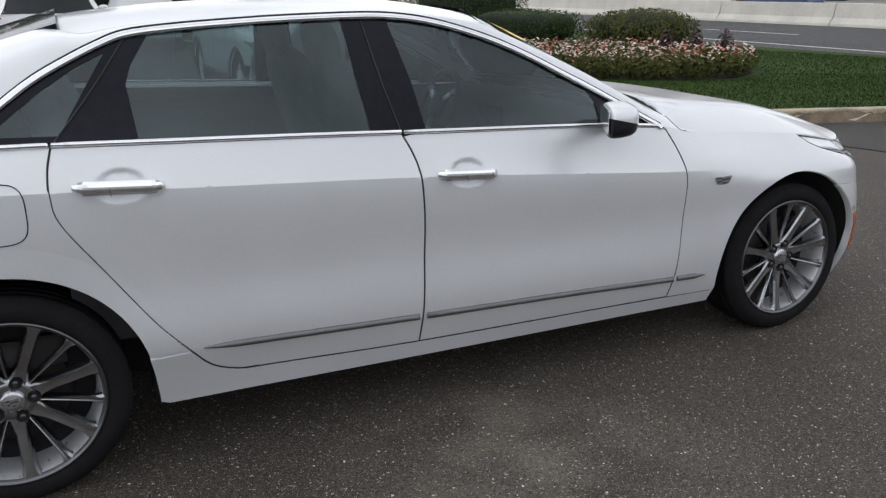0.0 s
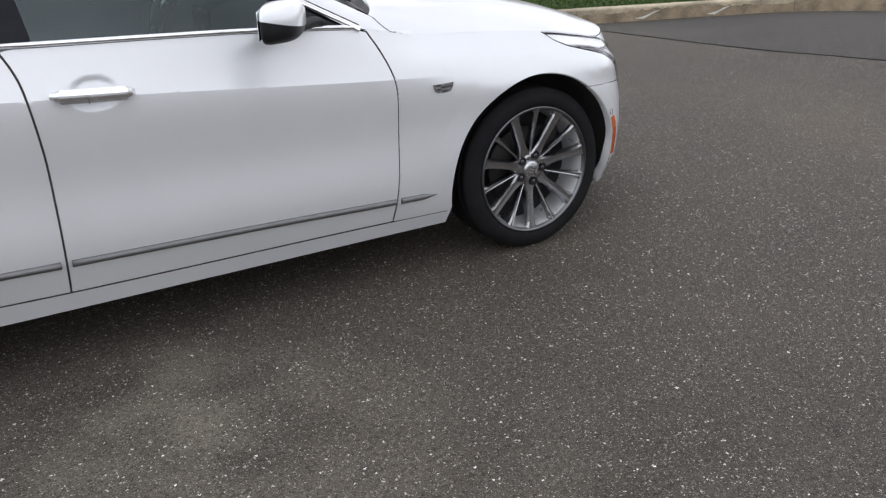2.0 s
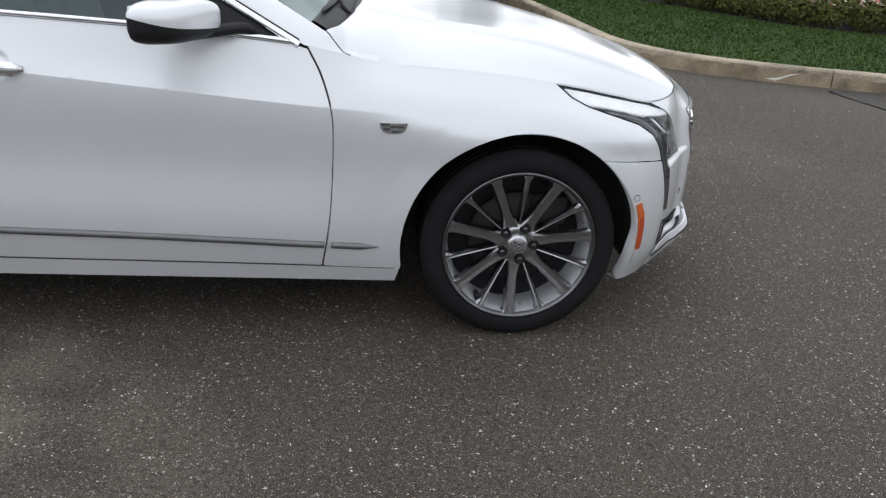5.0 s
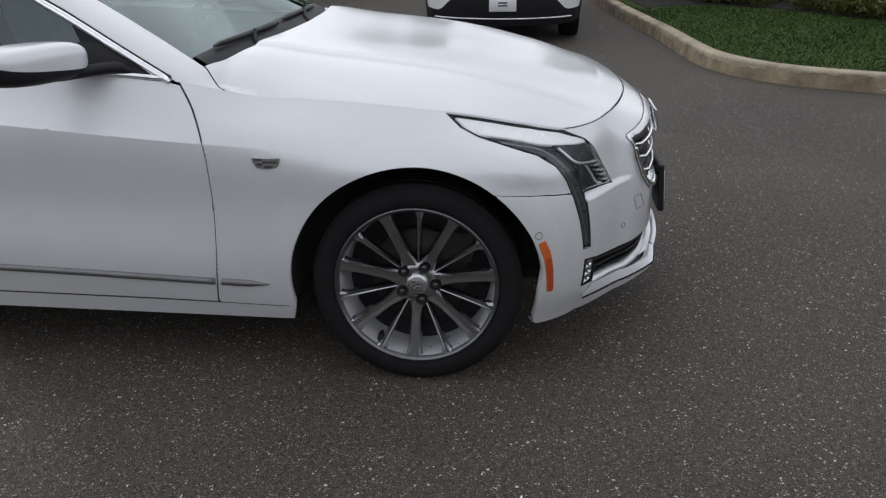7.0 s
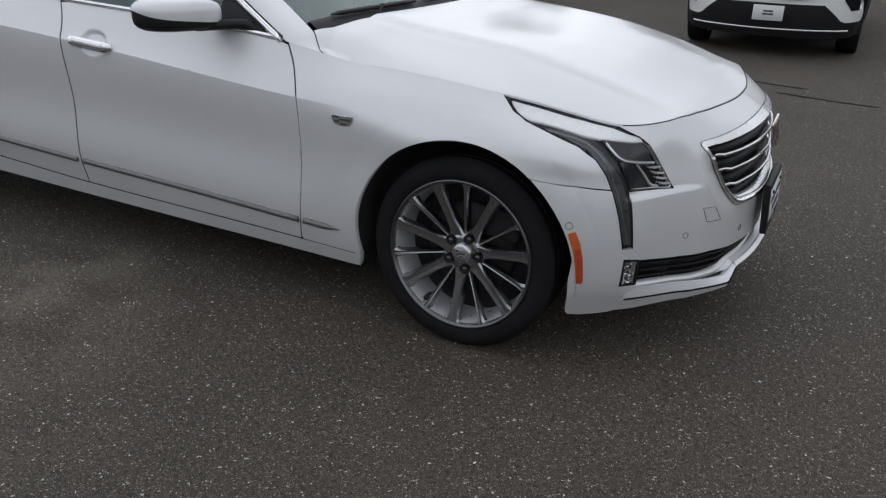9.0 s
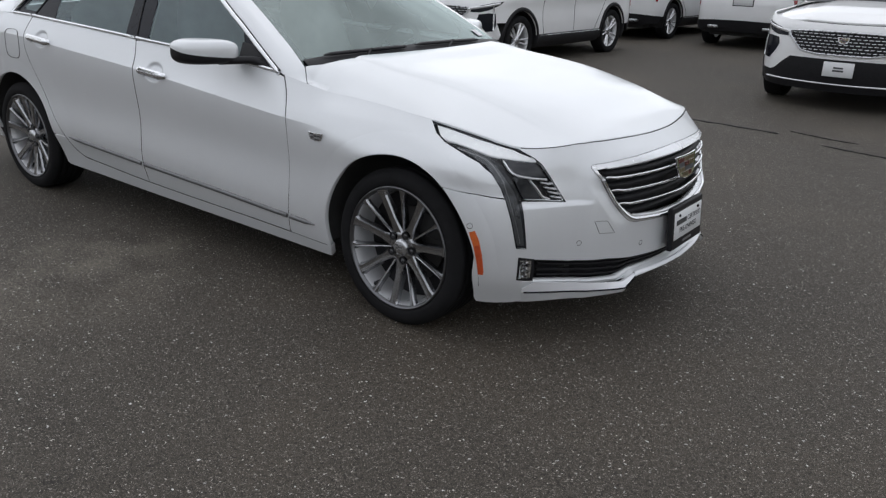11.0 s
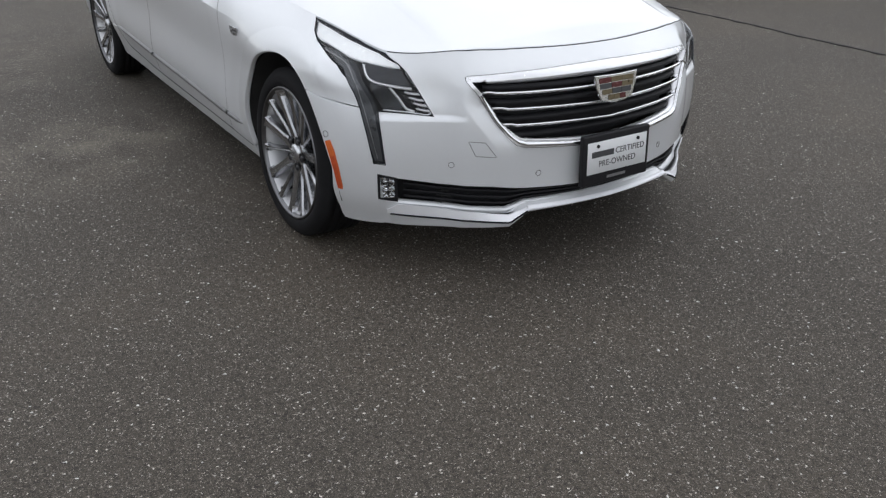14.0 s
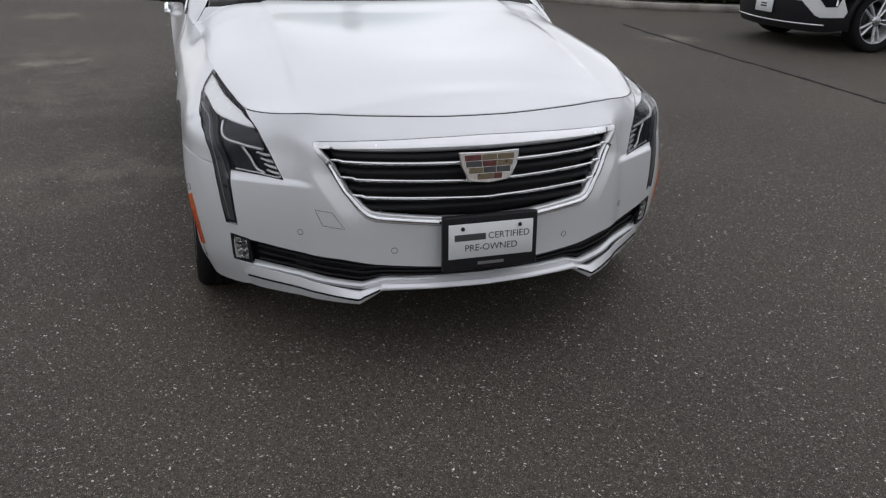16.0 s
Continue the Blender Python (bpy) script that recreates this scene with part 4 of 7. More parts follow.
    part("parking_sensor", sweep(skin([q[0] for q in ring], [q[1] for q in ring], side, .0006), disc_profile(.0009, 5), closed=True, up=(0, side, 0)), TRIM_BLACK, sedan)

# nose: one bumper skin with openings for lamps, grille and intake
half = [(.252, .653), (.40, .645), (.507, .632)] + LAMP_LOW[8:] + LAMP_IN + [(.620, .791)] + [(float(s), float(top_z(s)[0]) - .003) for s in np.linspace(.59, S_NOSE, 40)]
foot = [(float(s), float(lip_foot(s)) + .001 + .011 * min(1, max(0, (s - .56) / .08))) for s in np.linspace(S_NOSE, .40, 26)]
lead = [(.392, .215), (.394, .25), (.391, .33)] + arch_line(FRONT_HUB, 10, 52, n=14)
upper = half
lower = foot + lead
outline = upper + [(2 * S_NOSE - s, z) for s, z in upper[::-1][1:]] + [(2 * S_NOSE - s, z) for s, z in lower[::-1]] + lower[1:]
grille_hole = mirror_nose(GRILLE_OUT) + [(2 * S_NOSE - s, z) for s, z in GRILLE_LOW[::-1]][0:-1] + GRILLE_LOW
intake_hole = mirror_nose(INTAKE_TOP) + [(2 * S_NOSE - s, z) for s, z in INTAKE_LOW[::-1]][0:-1] + INTAKE_LOW
_u = np.array((1.042 - .862, .515 - .744)) / math.hypot(1.042 - .862, .515 - .744)
BEVEL = [(.862 + _u[0] * t + _u[1] * k, .744 + _u[1] * t - _u[0] * k) for k in (.049, .055, .061) for t in np.arange(.03, .31, .016)]
LEDGE = BEVEL + [(float(q), z) for z in (.5915, .5965, .6025, .609, .6155) for q in np.arange(.535, .905, .016)]
bumper = panel("front_bumper", outline, nose, PAINT, sedan, holes=(grille_hole, intake_hole), step=.024, edge=.03, out=nose_out, folds=np.vstack([fold_line(-.1, .2)[20:], [(2 * S_NOSE - s, z) for s, z in fold_line(-.1, .2)[20:]], LEDGE, [(2 * S_NOSE - s, z) for s, z in LEDGE]]))

# white lip below the intake, and the bright blade on it
ss = np.sort(np.r_[np.linspace(.3925, 2 * S_NOSE - .3925, 140), 1.035, 1.105, 2 * S_NOSE - 1.035, 2 * S_NOSE - 1.105])
low_line = lambda s: np.interp(s, [.38] + [q[0] for q in INTAKE_LOW[::-1]], [.300] + [q[1] for q in INTAKE_LOW[::-1]])


def lip_rows(s):
    """Heights of blade top, blade foot and lip foot, and the lip's reach."""
    f = min(s, 2 * S_NOSE - s)
    z0, zf = float(low_line(f)), float(lip_foot(f))
    return z0, z0 - (.46 if f < 1.05 else .40) * (z0 - zf), zf, float(lip_push(f))


net = []
for s in ss:
    z0, zb, zf, p = lip_rows(s)
    p -= .007 * min(1, max(0, (.635 - min(s, 2 * S_NOSE - s)) / .05))
    net.append([tuple(nose(s, zz, k)[0]) for zz, k in ((zb + .012, -.004), (zb - .002, p * .9 - .006), (zb - .0035, p), (zb - .0045, p + .0015), (zf + .004, p - .001), (zf, p - .005), (zf + .002, -.05))])
part("front_lip", grid(net), PAINT, sedan, "white lower lip of the bumper", smooth=False)
for a, b in ((.600, 1.104), (2 * S_NOSE - 1.104, 2 * S_NOSE - .600), (1.104, 2 * S_NOSE - 1.104)):
    net, floor_net = [], []
    for s in np.linspace(a, b, 60):
        z0, zb, zf, p = lip_rows(s)
        k = min(1, 14 * abs(s - a) + .35, 14 * abs(b - s) + .35) if b - a < .6 else 1
        zt = zb + (z0 - zb) * k
        net.append([tuple(nose(s, zz, d)[0]) for zz, d in ((zt - .006, p * .40), (zt, p * .52 + .002), (zt - .0006, p * .60 + .004), (zb + .0005, p * .97 + .001), (zb - .0030, p * .97 + .001), (zb - .0035, p * .5))])
        floor_net.append([tuple(nose(s, zz, d)[0]) for zz, d in ((zt - .012, -.06), (zt - .009, p * .20), (zt - .007, p * .30))])
    if b - a < .6:
        q = np.linspace(a + .012, b - .004, 50)
        part("lip_seam", sweep(np.array([nose(s, lip_rows(s)[1] - .0035, lip_rows(s)[3] * .97 + .0032)[0] for s in q]), disc_profile(.0036, 6), up=(1, 0, 0)), GLOSS_BLACK, sedan, "dark joint below the blade")
    part("intake_floor", grid(floor_net), LAMP_BLACK, sedan, "black floor of the lower intake")
    part("lip_blade", grid(net), BLADE_SILVER, sedan, "silver blade along the lower intake", smooth=False)

# intake: dark cavity, bars and fog lamps
panel("lower_intake", narrowed(intake_hole, -.012).tolist(), lambda s, z: nose(s, z, -.055), LAMP_BLACK, sedan, step=.03, edge=0, out=nose_out, label="black lower intake")
for k in range(3):
    s = np.linspace(.66, 2 * S_NOSE - .66, 80)
    fs = np.minimum(s, 2 * S_NOSE - s)
    hi = np.interp(fs, [q[0] for q in INTAKE_TOP], [q[1] for q in INTAKE_TOP])
    lo = np.interp(fs, [q[0] for q in INTAKE_LOW[::-1]], [q[1] for q in INTAKE_LOW[::-1]])
    path = np.array([nose(a, float(l + (h - l) * (k + 1) / 4), -.022)[0] for a, h, l in zip(s, hi, lo)])
    part("intake_bar", sweep(path, bar_profile(.016, .006), up=(0, 0, 1)), LAMP_BLACK, sedan)
dark_led = material_cache.setdefault("led", material("fog_led_lens", (.10, .10, .11), .1, .3, vary=.1))
for side in (-1, 1):
    out = flank_out(side)
    fog_line = [(.570, .307), (.640, .298), (.636, .391), (.570, .404)]
    fog = panel("fog_lamp", narrowed(fog_line, .0).tolist(), lambda s, z, side=side: skin(s, z, side, -.016), LAMP_BLACK, sedan, step=.02, edge=0, out=out, label="clear faceted fog lamp in a black frame")
    panel("fog_frame", fog_line, lambda s, z, side=side: skin(s, z, side, .0025), TRIM_BLACK, fog, holes=(narrowed(fog_line, .0085).tolist(),), step=.012, edge=.010, out=out, label="black frame")
    # three cells, each a hollow of bright facets round a small lens
    for c in range(3):
        z_low = .312 + c * .0265
        cell = [[tuple(skin(s, z_low + .0125 + .0125 * v, side, -.013 + .010 * max(abs(u), abs(v)) ** 1.5)[0]) for v in np.linspace(-1, 1, 5)] for s, u in zip(np.linspace(.580, .628, 5), np.linspace(-1, 1, 5))]
        part("reflector_cell", grid(cell), CHROME, fog, "bright faceted reflector cell", smooth=False)
        part("led", blob(.0055, .0055, .0055, tuple(skin(.604, z_low + .0125, side, -.009)[0]), 1), dark_led, fog)
    panel("lens", narrowed(fog_line, .008).tolist(), lambda s, z, side=side: skin(s, z, side, .001), CLEAR_LENS, fog, step=.02, edge=.004, out=out)

    # head lamp: black bowl, bright upper strip, projectors, fins, daytime strip down the leg
    lamp_line = LAMP_LOW + LAMP_IN + [(.618, .790)] + [(float(s), float(top_z(s)[0]) - .004) for s in np.linspace(.585, .11, 22)]
    at = lambda lift, side=side: (lambda s, z: skin(s, z, side, lift))
    lamp = panel("headlamp", narrowed(lamp_line, -.002).tolist(), at(-.020), LAMP_BLACK, sedan, step=.022, edge=0, out=out, label="tall black headlamp with a daytime strip running down")
    cover = panel("lamp_cover", narrowed(lamp_line, .003).tolist(), at(.0015), CLEAR_LENS, lamp, step=.024, edge=.010, out=out, label="clear lamp cover")
    cover.visible_shadow = False
    panel("lamp_edge", narrowed(lamp_line, .001).tolist(), at(.0005), GLOSS_BLACK, lamp, holes=(narrowed(lamp_line, .0045).tolist(),), step=.02, edge=0, out=out, label="black edge of the lamp")
    strip = [(float(s), float(top_z(s)[0]) - .013) for s in np.linspace(.120, .560, 18)] + [(.61, .783), (.646, .771), (.650, .762), (.565, .770), (.492, .776), (.42, .784), (.335, .797), (.235, .812), (.200, .816), (.165, .825)]
    panel("bright_strip", strip, at(-.004), material_cache.setdefault("strip", material("silver_lamp_strip", (.95, .955, .97), .25, .0, vary=.05, scale=50)), lamp, step=.018, edge=.02, out=out, label="silver strip along the lamp's upper edge")
    leg = [(.235, .803), (.335, .785), (.43, .758), (.470, .72), (.497, .66), (.517, .60), (.537, .52), (.559, .446), (.598, .442), (.585, .54), (.574, .62), (.556, .665), (.527, .705), (.49, .752), (.45, .774), (.335, .793)]
    guide = panel("daytime_strip", leg, at(-.002), material_cache.setdefault("leg", material("smoked_light_guide", (.030, .032, .037), .22, .0, vary=.25, scale=60, spec=.35)), lamp, step=.015, edge=.015, out=out, label="smoked daytime light strip")
    line = catmull([(.26, .796), (.42, .768), (.486, .716), (.514, .655), (.536, .595), (.556, .525), (.572, .462)], 8)
    part("guide_line", sweep(skin(line[:, 0], line[:, 1], side, -.0010), disc_profile(.0018, 6), up=(0, side, .2)), SILVER_GREY, guide, "silver line down the light strip")
    pipe = [(.250, .801), (.335, .782), (.425, .754), (.463, .716), (.494, .656), (.518, .600), (.540, .520), (.563, .455), (.589, .452), (.577, .535), (.561, .615), (.540, .665), (.508, .705), (.474, .748), (.430, .772), (.335, .794)]
    panel("light_pipe", pipe, at(-.0005), material_cache.setdefault("pipe", material("grey_light_pipe", (.095, .098, .106), .30, .45, vary=.2, scale=40)), guide, step=.014, edge=.006, out=out, label="grey unlit light pipe")
    dark_lens = material_cache.setdefault("proj", material("dark_projector_glass", (.018, .020, .026), .22, .0, coat=.0, vary=.3, scale=30))
    for line, trim in (([(.493, .773), (.565, .766), (.648, .756), (.668, .735), (.686, .700), (.612, .710), (.545, .728)], [(.500, .766), (.540, .726), (.612, .707), (.690, .696)]),
                       ([(.540, .716), (.606, .700), (.640, .668), (.660, .640), (.655, .626), (.590, .630), (.560, .675)], [(.612, .700), (.645, .664), (.668, .634), (.700, .622)])):
        panel("projector", line, at(-.008), dark_lens, lamp, step=.015, edge=.02, out=out)
        q = catmull(trim, 6)
        part("projector_trim", sweep(skin(q[:, 0], q[:, 1], side, -.004), [(-.0045, -.004), (-.0045, .001), (0, .0035), (.0045, .001), (.0045, -.004)], up=(0, side, .4)), SATIN_BRIGHT, lamp)
    for (s0, z0), (s1, z1) in (((.664, .685), (.722, .679)), ((.680, .667), (.738, .658)), ((.694, .650), (.748, .640)), ((.704, .632), (.755, .623))):
        q = catmull([(s0, z0), ((s0 + s1) / 2, (z0 + z1) / 2 - .002), (s1, z1)], 4)
        part("lamp_fin", sweep(skin(q[:, 0], q[:, 1], side, -.006), [(-.0035, -.012), (-.0035, .002), (0, .004), (.0035, .002), (.0035, -.012)], up=(.6, side, 0), scale=np.linspace(.7, 1.15, len(q))), SATIN_BRIGHT, lamp)
    rim = catmull([(.590, .6275), (.67, .6215), (.752, .614), (.738, .652), (.706, .700), (.668, .751)], 6)
    part("lamp_trim", sweep(skin(rim[:, 0], rim[:, 1], side, -.003), disc_profile(.0030, 6), up=(0, side * .3, 1)), SATIN_BRIGHT, lamp)

# grille
inner = mirror_nose(GRILLE_IN_TOP) + [(2 * S_NOSE - s, z) for s, z in GRILLE_IN_LOW[::-1]][0:-1] + GRILLE_IN_LOW
grille = panel("grille", grille_hole, lambda s, z: nose(s, z, .004 + 0 * s), SATIN_BRIGHT, sedan, holes=(inner,), step=.012, edge=.035, out=nose_out, label="broad grille with a chrome surround and chrome bars")
panel("grille_back", narrowed(inner, -.006).tolist(), lambda s, z: nose(s, z, -.06), LAMP_BLACK, grille, step=.04, edge=0, out=nose_out)
for k, (z, e) in enumerate(((.690, .935), (.636, .968), (.580, 1.006))):
    s = np.linspace(e, 2 * S_NOSE - e, 70)
    bow = z - .010 * ((np.minimum(s, 2 * S_NOSE - s) - e) / (S_NOSE - e)) ** 1.5 * (1 if k else .3)
    path = np.array([nose(a, b, -.006)[0] for a, b in zip(s, bow)])
    part("grille_bar", sweep(path, [(-.005, -.004), (-.0065, .0005), (-.004, .0040), (.0, .0050), (.005, .003), (.005, -.004)], up=(0, 0, 1)), CHROME, grille, "chrome grille bar")
for k in range(4):
    zc = (.714, .663, .608, .550)[k]
    e = (.93, .955, .99, 1.03)[k]
    s = np.linspace(e, 2 * S_NOSE - e, 60)
    path = np.array([nose(a, zc - .006, -.042)[0] for a in s])
    part("grille_fin", sweep(path, [(-.026, -.016), (-.022, .002), (.016, .004), (.026, -.010)], up=(0, 0, 1)), LAMP_BLACK, grille)
# rounded bright sill along the lower edge of the opening
q = [((a + c) / 2, (b + d) / 2) for (a, b), (c, d) in zip(GRILLE_LOW, GRILLE_IN_LOW)]
q = dense([(2 * S_NOSE - a, b) for a, b in q[:0:-1]] + q, .015, closed=False)
part("grille_sill", sweep(nose(q[:, 0], q[:, 1], .004), [(-.0105, -.003), (-.009, .003), (-.004, .0075), (.0, .0085), (.004, .0075), (.009, .003), (.0105, -.003)], up=(0, 0, 1)), CHROME, grille, "rounded chrome edge")
mid = nose(S_NOSE, .675, .012)[0]
q = dense(grille_hole, .03)
part("grille_seam", sweep(nose(q[:, 0], q[:, 1], .0025), disc_profile(.0016, 6), closed=True, up=(1, 0, 0)), DARK_CAVITY, grille)
crest(grille, Matrix.Translation(mid) @ Euler((radians(80), 0, radians(90))).to_matrix().to_4x4(), .208, .102)

# plate holder and dealer card
holder = part("plate_holder", block(-.166, -.094, -.024, .166, .094, .0, .008, 3), TRIM_BLACK, sedan, "black plate holder with a white dealer card", at=Matrix.Translation((.878, .004, .430)) @ Euler((radians(86), 0, radians(90))).to_matrix().to_4x4())
card = part("dealer_card", block(-.148, -.050, .0005, .148, .068, .003, .001, 1), PLATE_WHITE, holder, "white dealer card with grey print")
words("card_text", "CERTIFIED", .032, PRINT_GREY, card, Matrix.Translation((.062, .022, .0036)))
part("card_bar", block(-.128, .011, .003, -.020, .033, .0042, 0), PRINT_GREY, card, smooth=False)
words("card_text", "PRE-OWNED", .032, PRINT_GREY, card, Matrix.Translation((.0, -.016, .0036)))
part("holder_bar", block(-.046, -.076, .0, .046, -.066, .0016, 0), SILVER_GREY, holder, smooth=False)
for x in (-.10, .10):
    part("screw", lathe([(0, -.006), (.006, -.005), (.007, 0)], 12), TRIM_BLACK, holder, at=Matrix.Translation((x, .052, .003)) @ Matrix.Rotation(radians(-90), 4, "X"))

# small marks on the bumper: sensors and tow cover
for s0, z0 in ((.828, .441), (1.147, .399), (2 * S_NOSE - .828, .441), (2 * S_NOSE - 1.147, .399)):
    ring = [(s0 + .010 * math.cos(a), z0 + .010 * math.sin(a)) for a in np.linspace(0, 2 * math.pi, 16, endpoint=False)]
    part("parking_sensor", sweep(nose([q[0] for q in ring], [q[1] for q in ring], .0006), disc_profile(.0009, 5), closed=True, up=(1, 0, 0)), TRIM_BLACK, bumper)
ring = dense([(.886, .528), (.945, .524), (.986, .470), (.912, .476)], .012)
part("tow_cover", sweep(nose(ring[:, 0], ring[:, 1], .0005), disc_profile(.0012, 5), closed=True, up=(1, 0, 0)), material_cache.setdefault("seam", material("seam_shadow", (.20, .20, .20), .8, vary=.1)), bumper, "outline of the tow eye cover")

# bonnet
edge_s = np.linspace(-.575, S_NOSE, 110)
be = bonnet_edge(edge_s)
be = be - np.c_[np.interp(edge_s, [.5, .9], [0, .003]), np.interp(edge_s, [.05, .5], [.0005, .003])] * np.c_[np.ones(110), (be[:, 1] > .01)]
right = [(x, -y) for x, y in be]
COWL_X = pchip([0, .3, .55, .70, .76, .785], [-.520, -.530, -.558, -.600, -.634, -.650])
CORNER = np.array([(-.650, .785), (-.628, .802), (-.603, .822), (float(be[0, 0]), float(be[0, 1]))])
rear = [(x, y) for x, y in CORNER[::-1][1:]] + [(float(COWL_X(abs(y))), float(y)) for y in np.linspace(.775, -.775, 30)] + [(x, -y) for x, y in CORNER[:-1]]
bonnet_line = right + [(x, -y) for x, y in right[::-1][1:]] + rear
panel("bonnet", bonnet_line, lambda x, y: np.c_[x, y, bonnet_z(x, y)], PAINT, sedan, step=.03, edge=.02)

q = np.linspace(.60, 2 * S_NOSE - .60, 110)
part("shut_line", sweep(nose(q, top_z(np.minimum(q, 2 * S_NOSE - q)) - .002, -.0018), disc_profile(.0020, 6), up=(1, 0, 0)), DARK_CAVITY, sedan)

# windscreen, cowl, pillars, roof, rear
RAIL = [(-.728, .981), (-.88, 1.063), (-1.04, 1.150), (-1.13, 1.195), (-1.26, 1.262), (-1.385, 1.318), (-1.513, 1.362), (-1.637, 1.394), (-1.761, 1.412), (-1.90, 1.418), (-2.16, 1.413), (-2.34, 1.405), (-2.51, 1.395), (-2.65, 1.380), (-2.735, 1.351), (-2.83, 1.308), (-2.91, 1.266), (-2.985, 1.216), (-3.08, 1.145), (-3.13, 1.095)]
rail_xz = catmull(RAIL, 5)


def screen(u, v):
    """Windscreen: u across, -1 to 1, v from the cowl up to the roof."""
    a = np.abs(u)
    bx, bz, by = -.660 + .085 * (1 - a ** 2.2), 1.006 + .018 * (1 - a ** 2), .775
    tx, tz, ty = -1.40 + .09 * (1 - a ** 2), 1.376 + .052 * (1 - a ** 2.2), .606
    x, z, y = bx + (tx - bx) * v, bz + (tz - bz) * v +   .014 * np.sin(np.pi * v), (by + (ty - by) * v)
    return np.c_[x, u * y, z]


window_frame = [(u, 0.0) for u in np.linspace(-1, 1, 24)] + [(1, v) for v in np.linspace(.1, 1, 10)] + [(u, 1.0) for u in np.linspace(.9, -1, 24)] + [(-1, v) for v in np.linspace(.9, .1, 9)]
windscreen = panel("windscreen", window_frame, screen, FRONT_GLASS, sedan, step=.08, edge=0, out=(1, 0, 1), label="clear windscreen", step_v=.08)
windscreen.visible_shadow = False
inner_w = [(-.955, .075), (.955, .075), (.945, .95), (.35, .95), (.12, .93), (.10, .80), (-.10, .80), (-.12, .93), (-.35, .95), (-.945, .95)]
panel("screen_border", window_frame, lambda u, v: screen(u, v) - np.array([.004, 0, .004]), GLOSS_BLACK, windscreen, holes=(dense(inner_w, .05).tolist(),), step=.05, edge=0, out=(1, 0, 1), label="black border band", step_v=.05)
oval = [(-.735 + .235 * math.cos(a), .80 + .088 * math.sin(a)) for a in np.linspace(0, 2 * math.pi, 40, endpoint=False)]
sticker = panel("year_sticker", oval, lambda u, v: screen(u, v) + np.array([.004, 0, .006]), YELLOW, windscreen, step=.03, edge=0, out=(1, 0, 1), label="yellow oval sticker reading 2017")
c0, cu, cv = (screen(np.array([a]), np.array([b]))[0] for a, b in ((-.735, .80), (-.685, .80), (-.735, .835)))
ex, ey = Vector(cu - c0).normalized(), Vector(cv - c0)
ez = ex.cross(ey).normalized()
ey = ez.cross(ex)
words("sticker_text", "2017", .078, PRINT_BLUE, sticker, Matrix.Translation(Vector(c0) + ez * .010) @ Matrix((ex, ey, ez)).transposed().to_4x4())
tag = [(.80, .10), (.89, .10), (.89, .17), (.80, .17)]
panel("inspection_tag", tag, lambda u, v: screen(u, v) + np.array([.003, 0, .004]), PLATE_WHITE, windscreen, step=.03, edge=0, out=(1, 0, 1), label="small white paper tag")

net = []
for u in np.linspace(-1, 1, 40):
    y = u * .772
    x0, p = float(COWL_X(abs(y))), screen(np.array([u]), np.array([.0]))[0]
    net.append([(x0 + .01, y, float(bonnet_z(x0, y)) - .016), (x0 - .02, y, float(bonnet_z(x0, y)) - .022), ((x0 + p[0]) / 2 - .02, y, p[2] - .030), (p[0] - .02, y, p[2] - .012), (p[0] - .05, y, p[2] + .002)])
part("cowl", grid(net), TRIM_BLACK, sedan, "black plastic cowl below the windscreen")
net = []
for u in np.linspace(-.992, .992, 44):
    reach = .075 - .025 * abs(u) ** 3
    net.append([tuple(screen(np.array([u]), np.array([v]))[0] + np.array([k, 0, k * 1.4])) for v, k in ((-.035, .001), (-.01, .0045), (reach * .5, .0045), (reach - .004, .004), (reach, .0005))])
part("screen_foot", grid(net), TRIM_BLACK, sedan, "black plastic strip along the windscreen's foot")
for (u0, v0), (u1, v1), (ru, rv) in (((-.86, .055), (-.20, .045), (-.60, .0)), ((-.10, .055), (.66, .045), (.15, .0))):
    k = np.linspace(0, 1, 14)
    blade = screen(u0 + (u1 - u0) * k, v0 + (v1 - v0) * k) + np.array([.010, 0, .011])
    wiper = part("wiper", sweep(blade, [(-.010, 0), (-.007, .009), (.007, .009), (.010, 0)], up=(.5, 0, 1), scale=np.clip(np.minimum(k, 1 - k) * 8 + .35, 0, 1)), TRIM_BLACK, sedan, "black wiper")
    arm = np.vstack([screen(np.array([ru]), np.array([-.03])) + np.array([.03, 0, -.004]), screen(np.array([(ru + (u0 + u1) / 2) / 2]), np.array([.02])) + np.array([.016, 0, .006]), blade[7:8] + np.array([.004, 0, .010])])
    part("wiper_arm", sweep(catmull(arm, 6), disc_profile(.008, 8, .6), up=(0, 0, 1)), TRIM_BLACK, wiper)

ROOF_Y = .615
roof_mid = pchip([-3.0, -2.75, -2.4, -1.95, -1.65, -1.40, -1.2], [1.375, 1.425, 1.456, 1.470, 1.460, 1.428, 1.385])


def roof_z(x, y):
    return roof_mid(x) - .050 * (np.abs(y) / ROOF_Y) ** 2.3


roof_line = [(x, -ROOF_Y + .012) for x in np.linspace(-1.40, -2.80, 30)] + [(-2.83, y) for y in np.linspace(-.58, .58, 16)] + [(x, ROOF_Y - .012) for x in np.linspace(-2.80, -1.40, 30)] + [(-1.405 + .095 * (1 - (y / .58) ** 2), y) for y in np.linspace(.56, -.56, 18)]
panel("roof", roof_line, lambda x, y: np.c_[x, y, roof_z(x, y)], PAINT, sedan, step=.05, edge=.01, label="white roof")


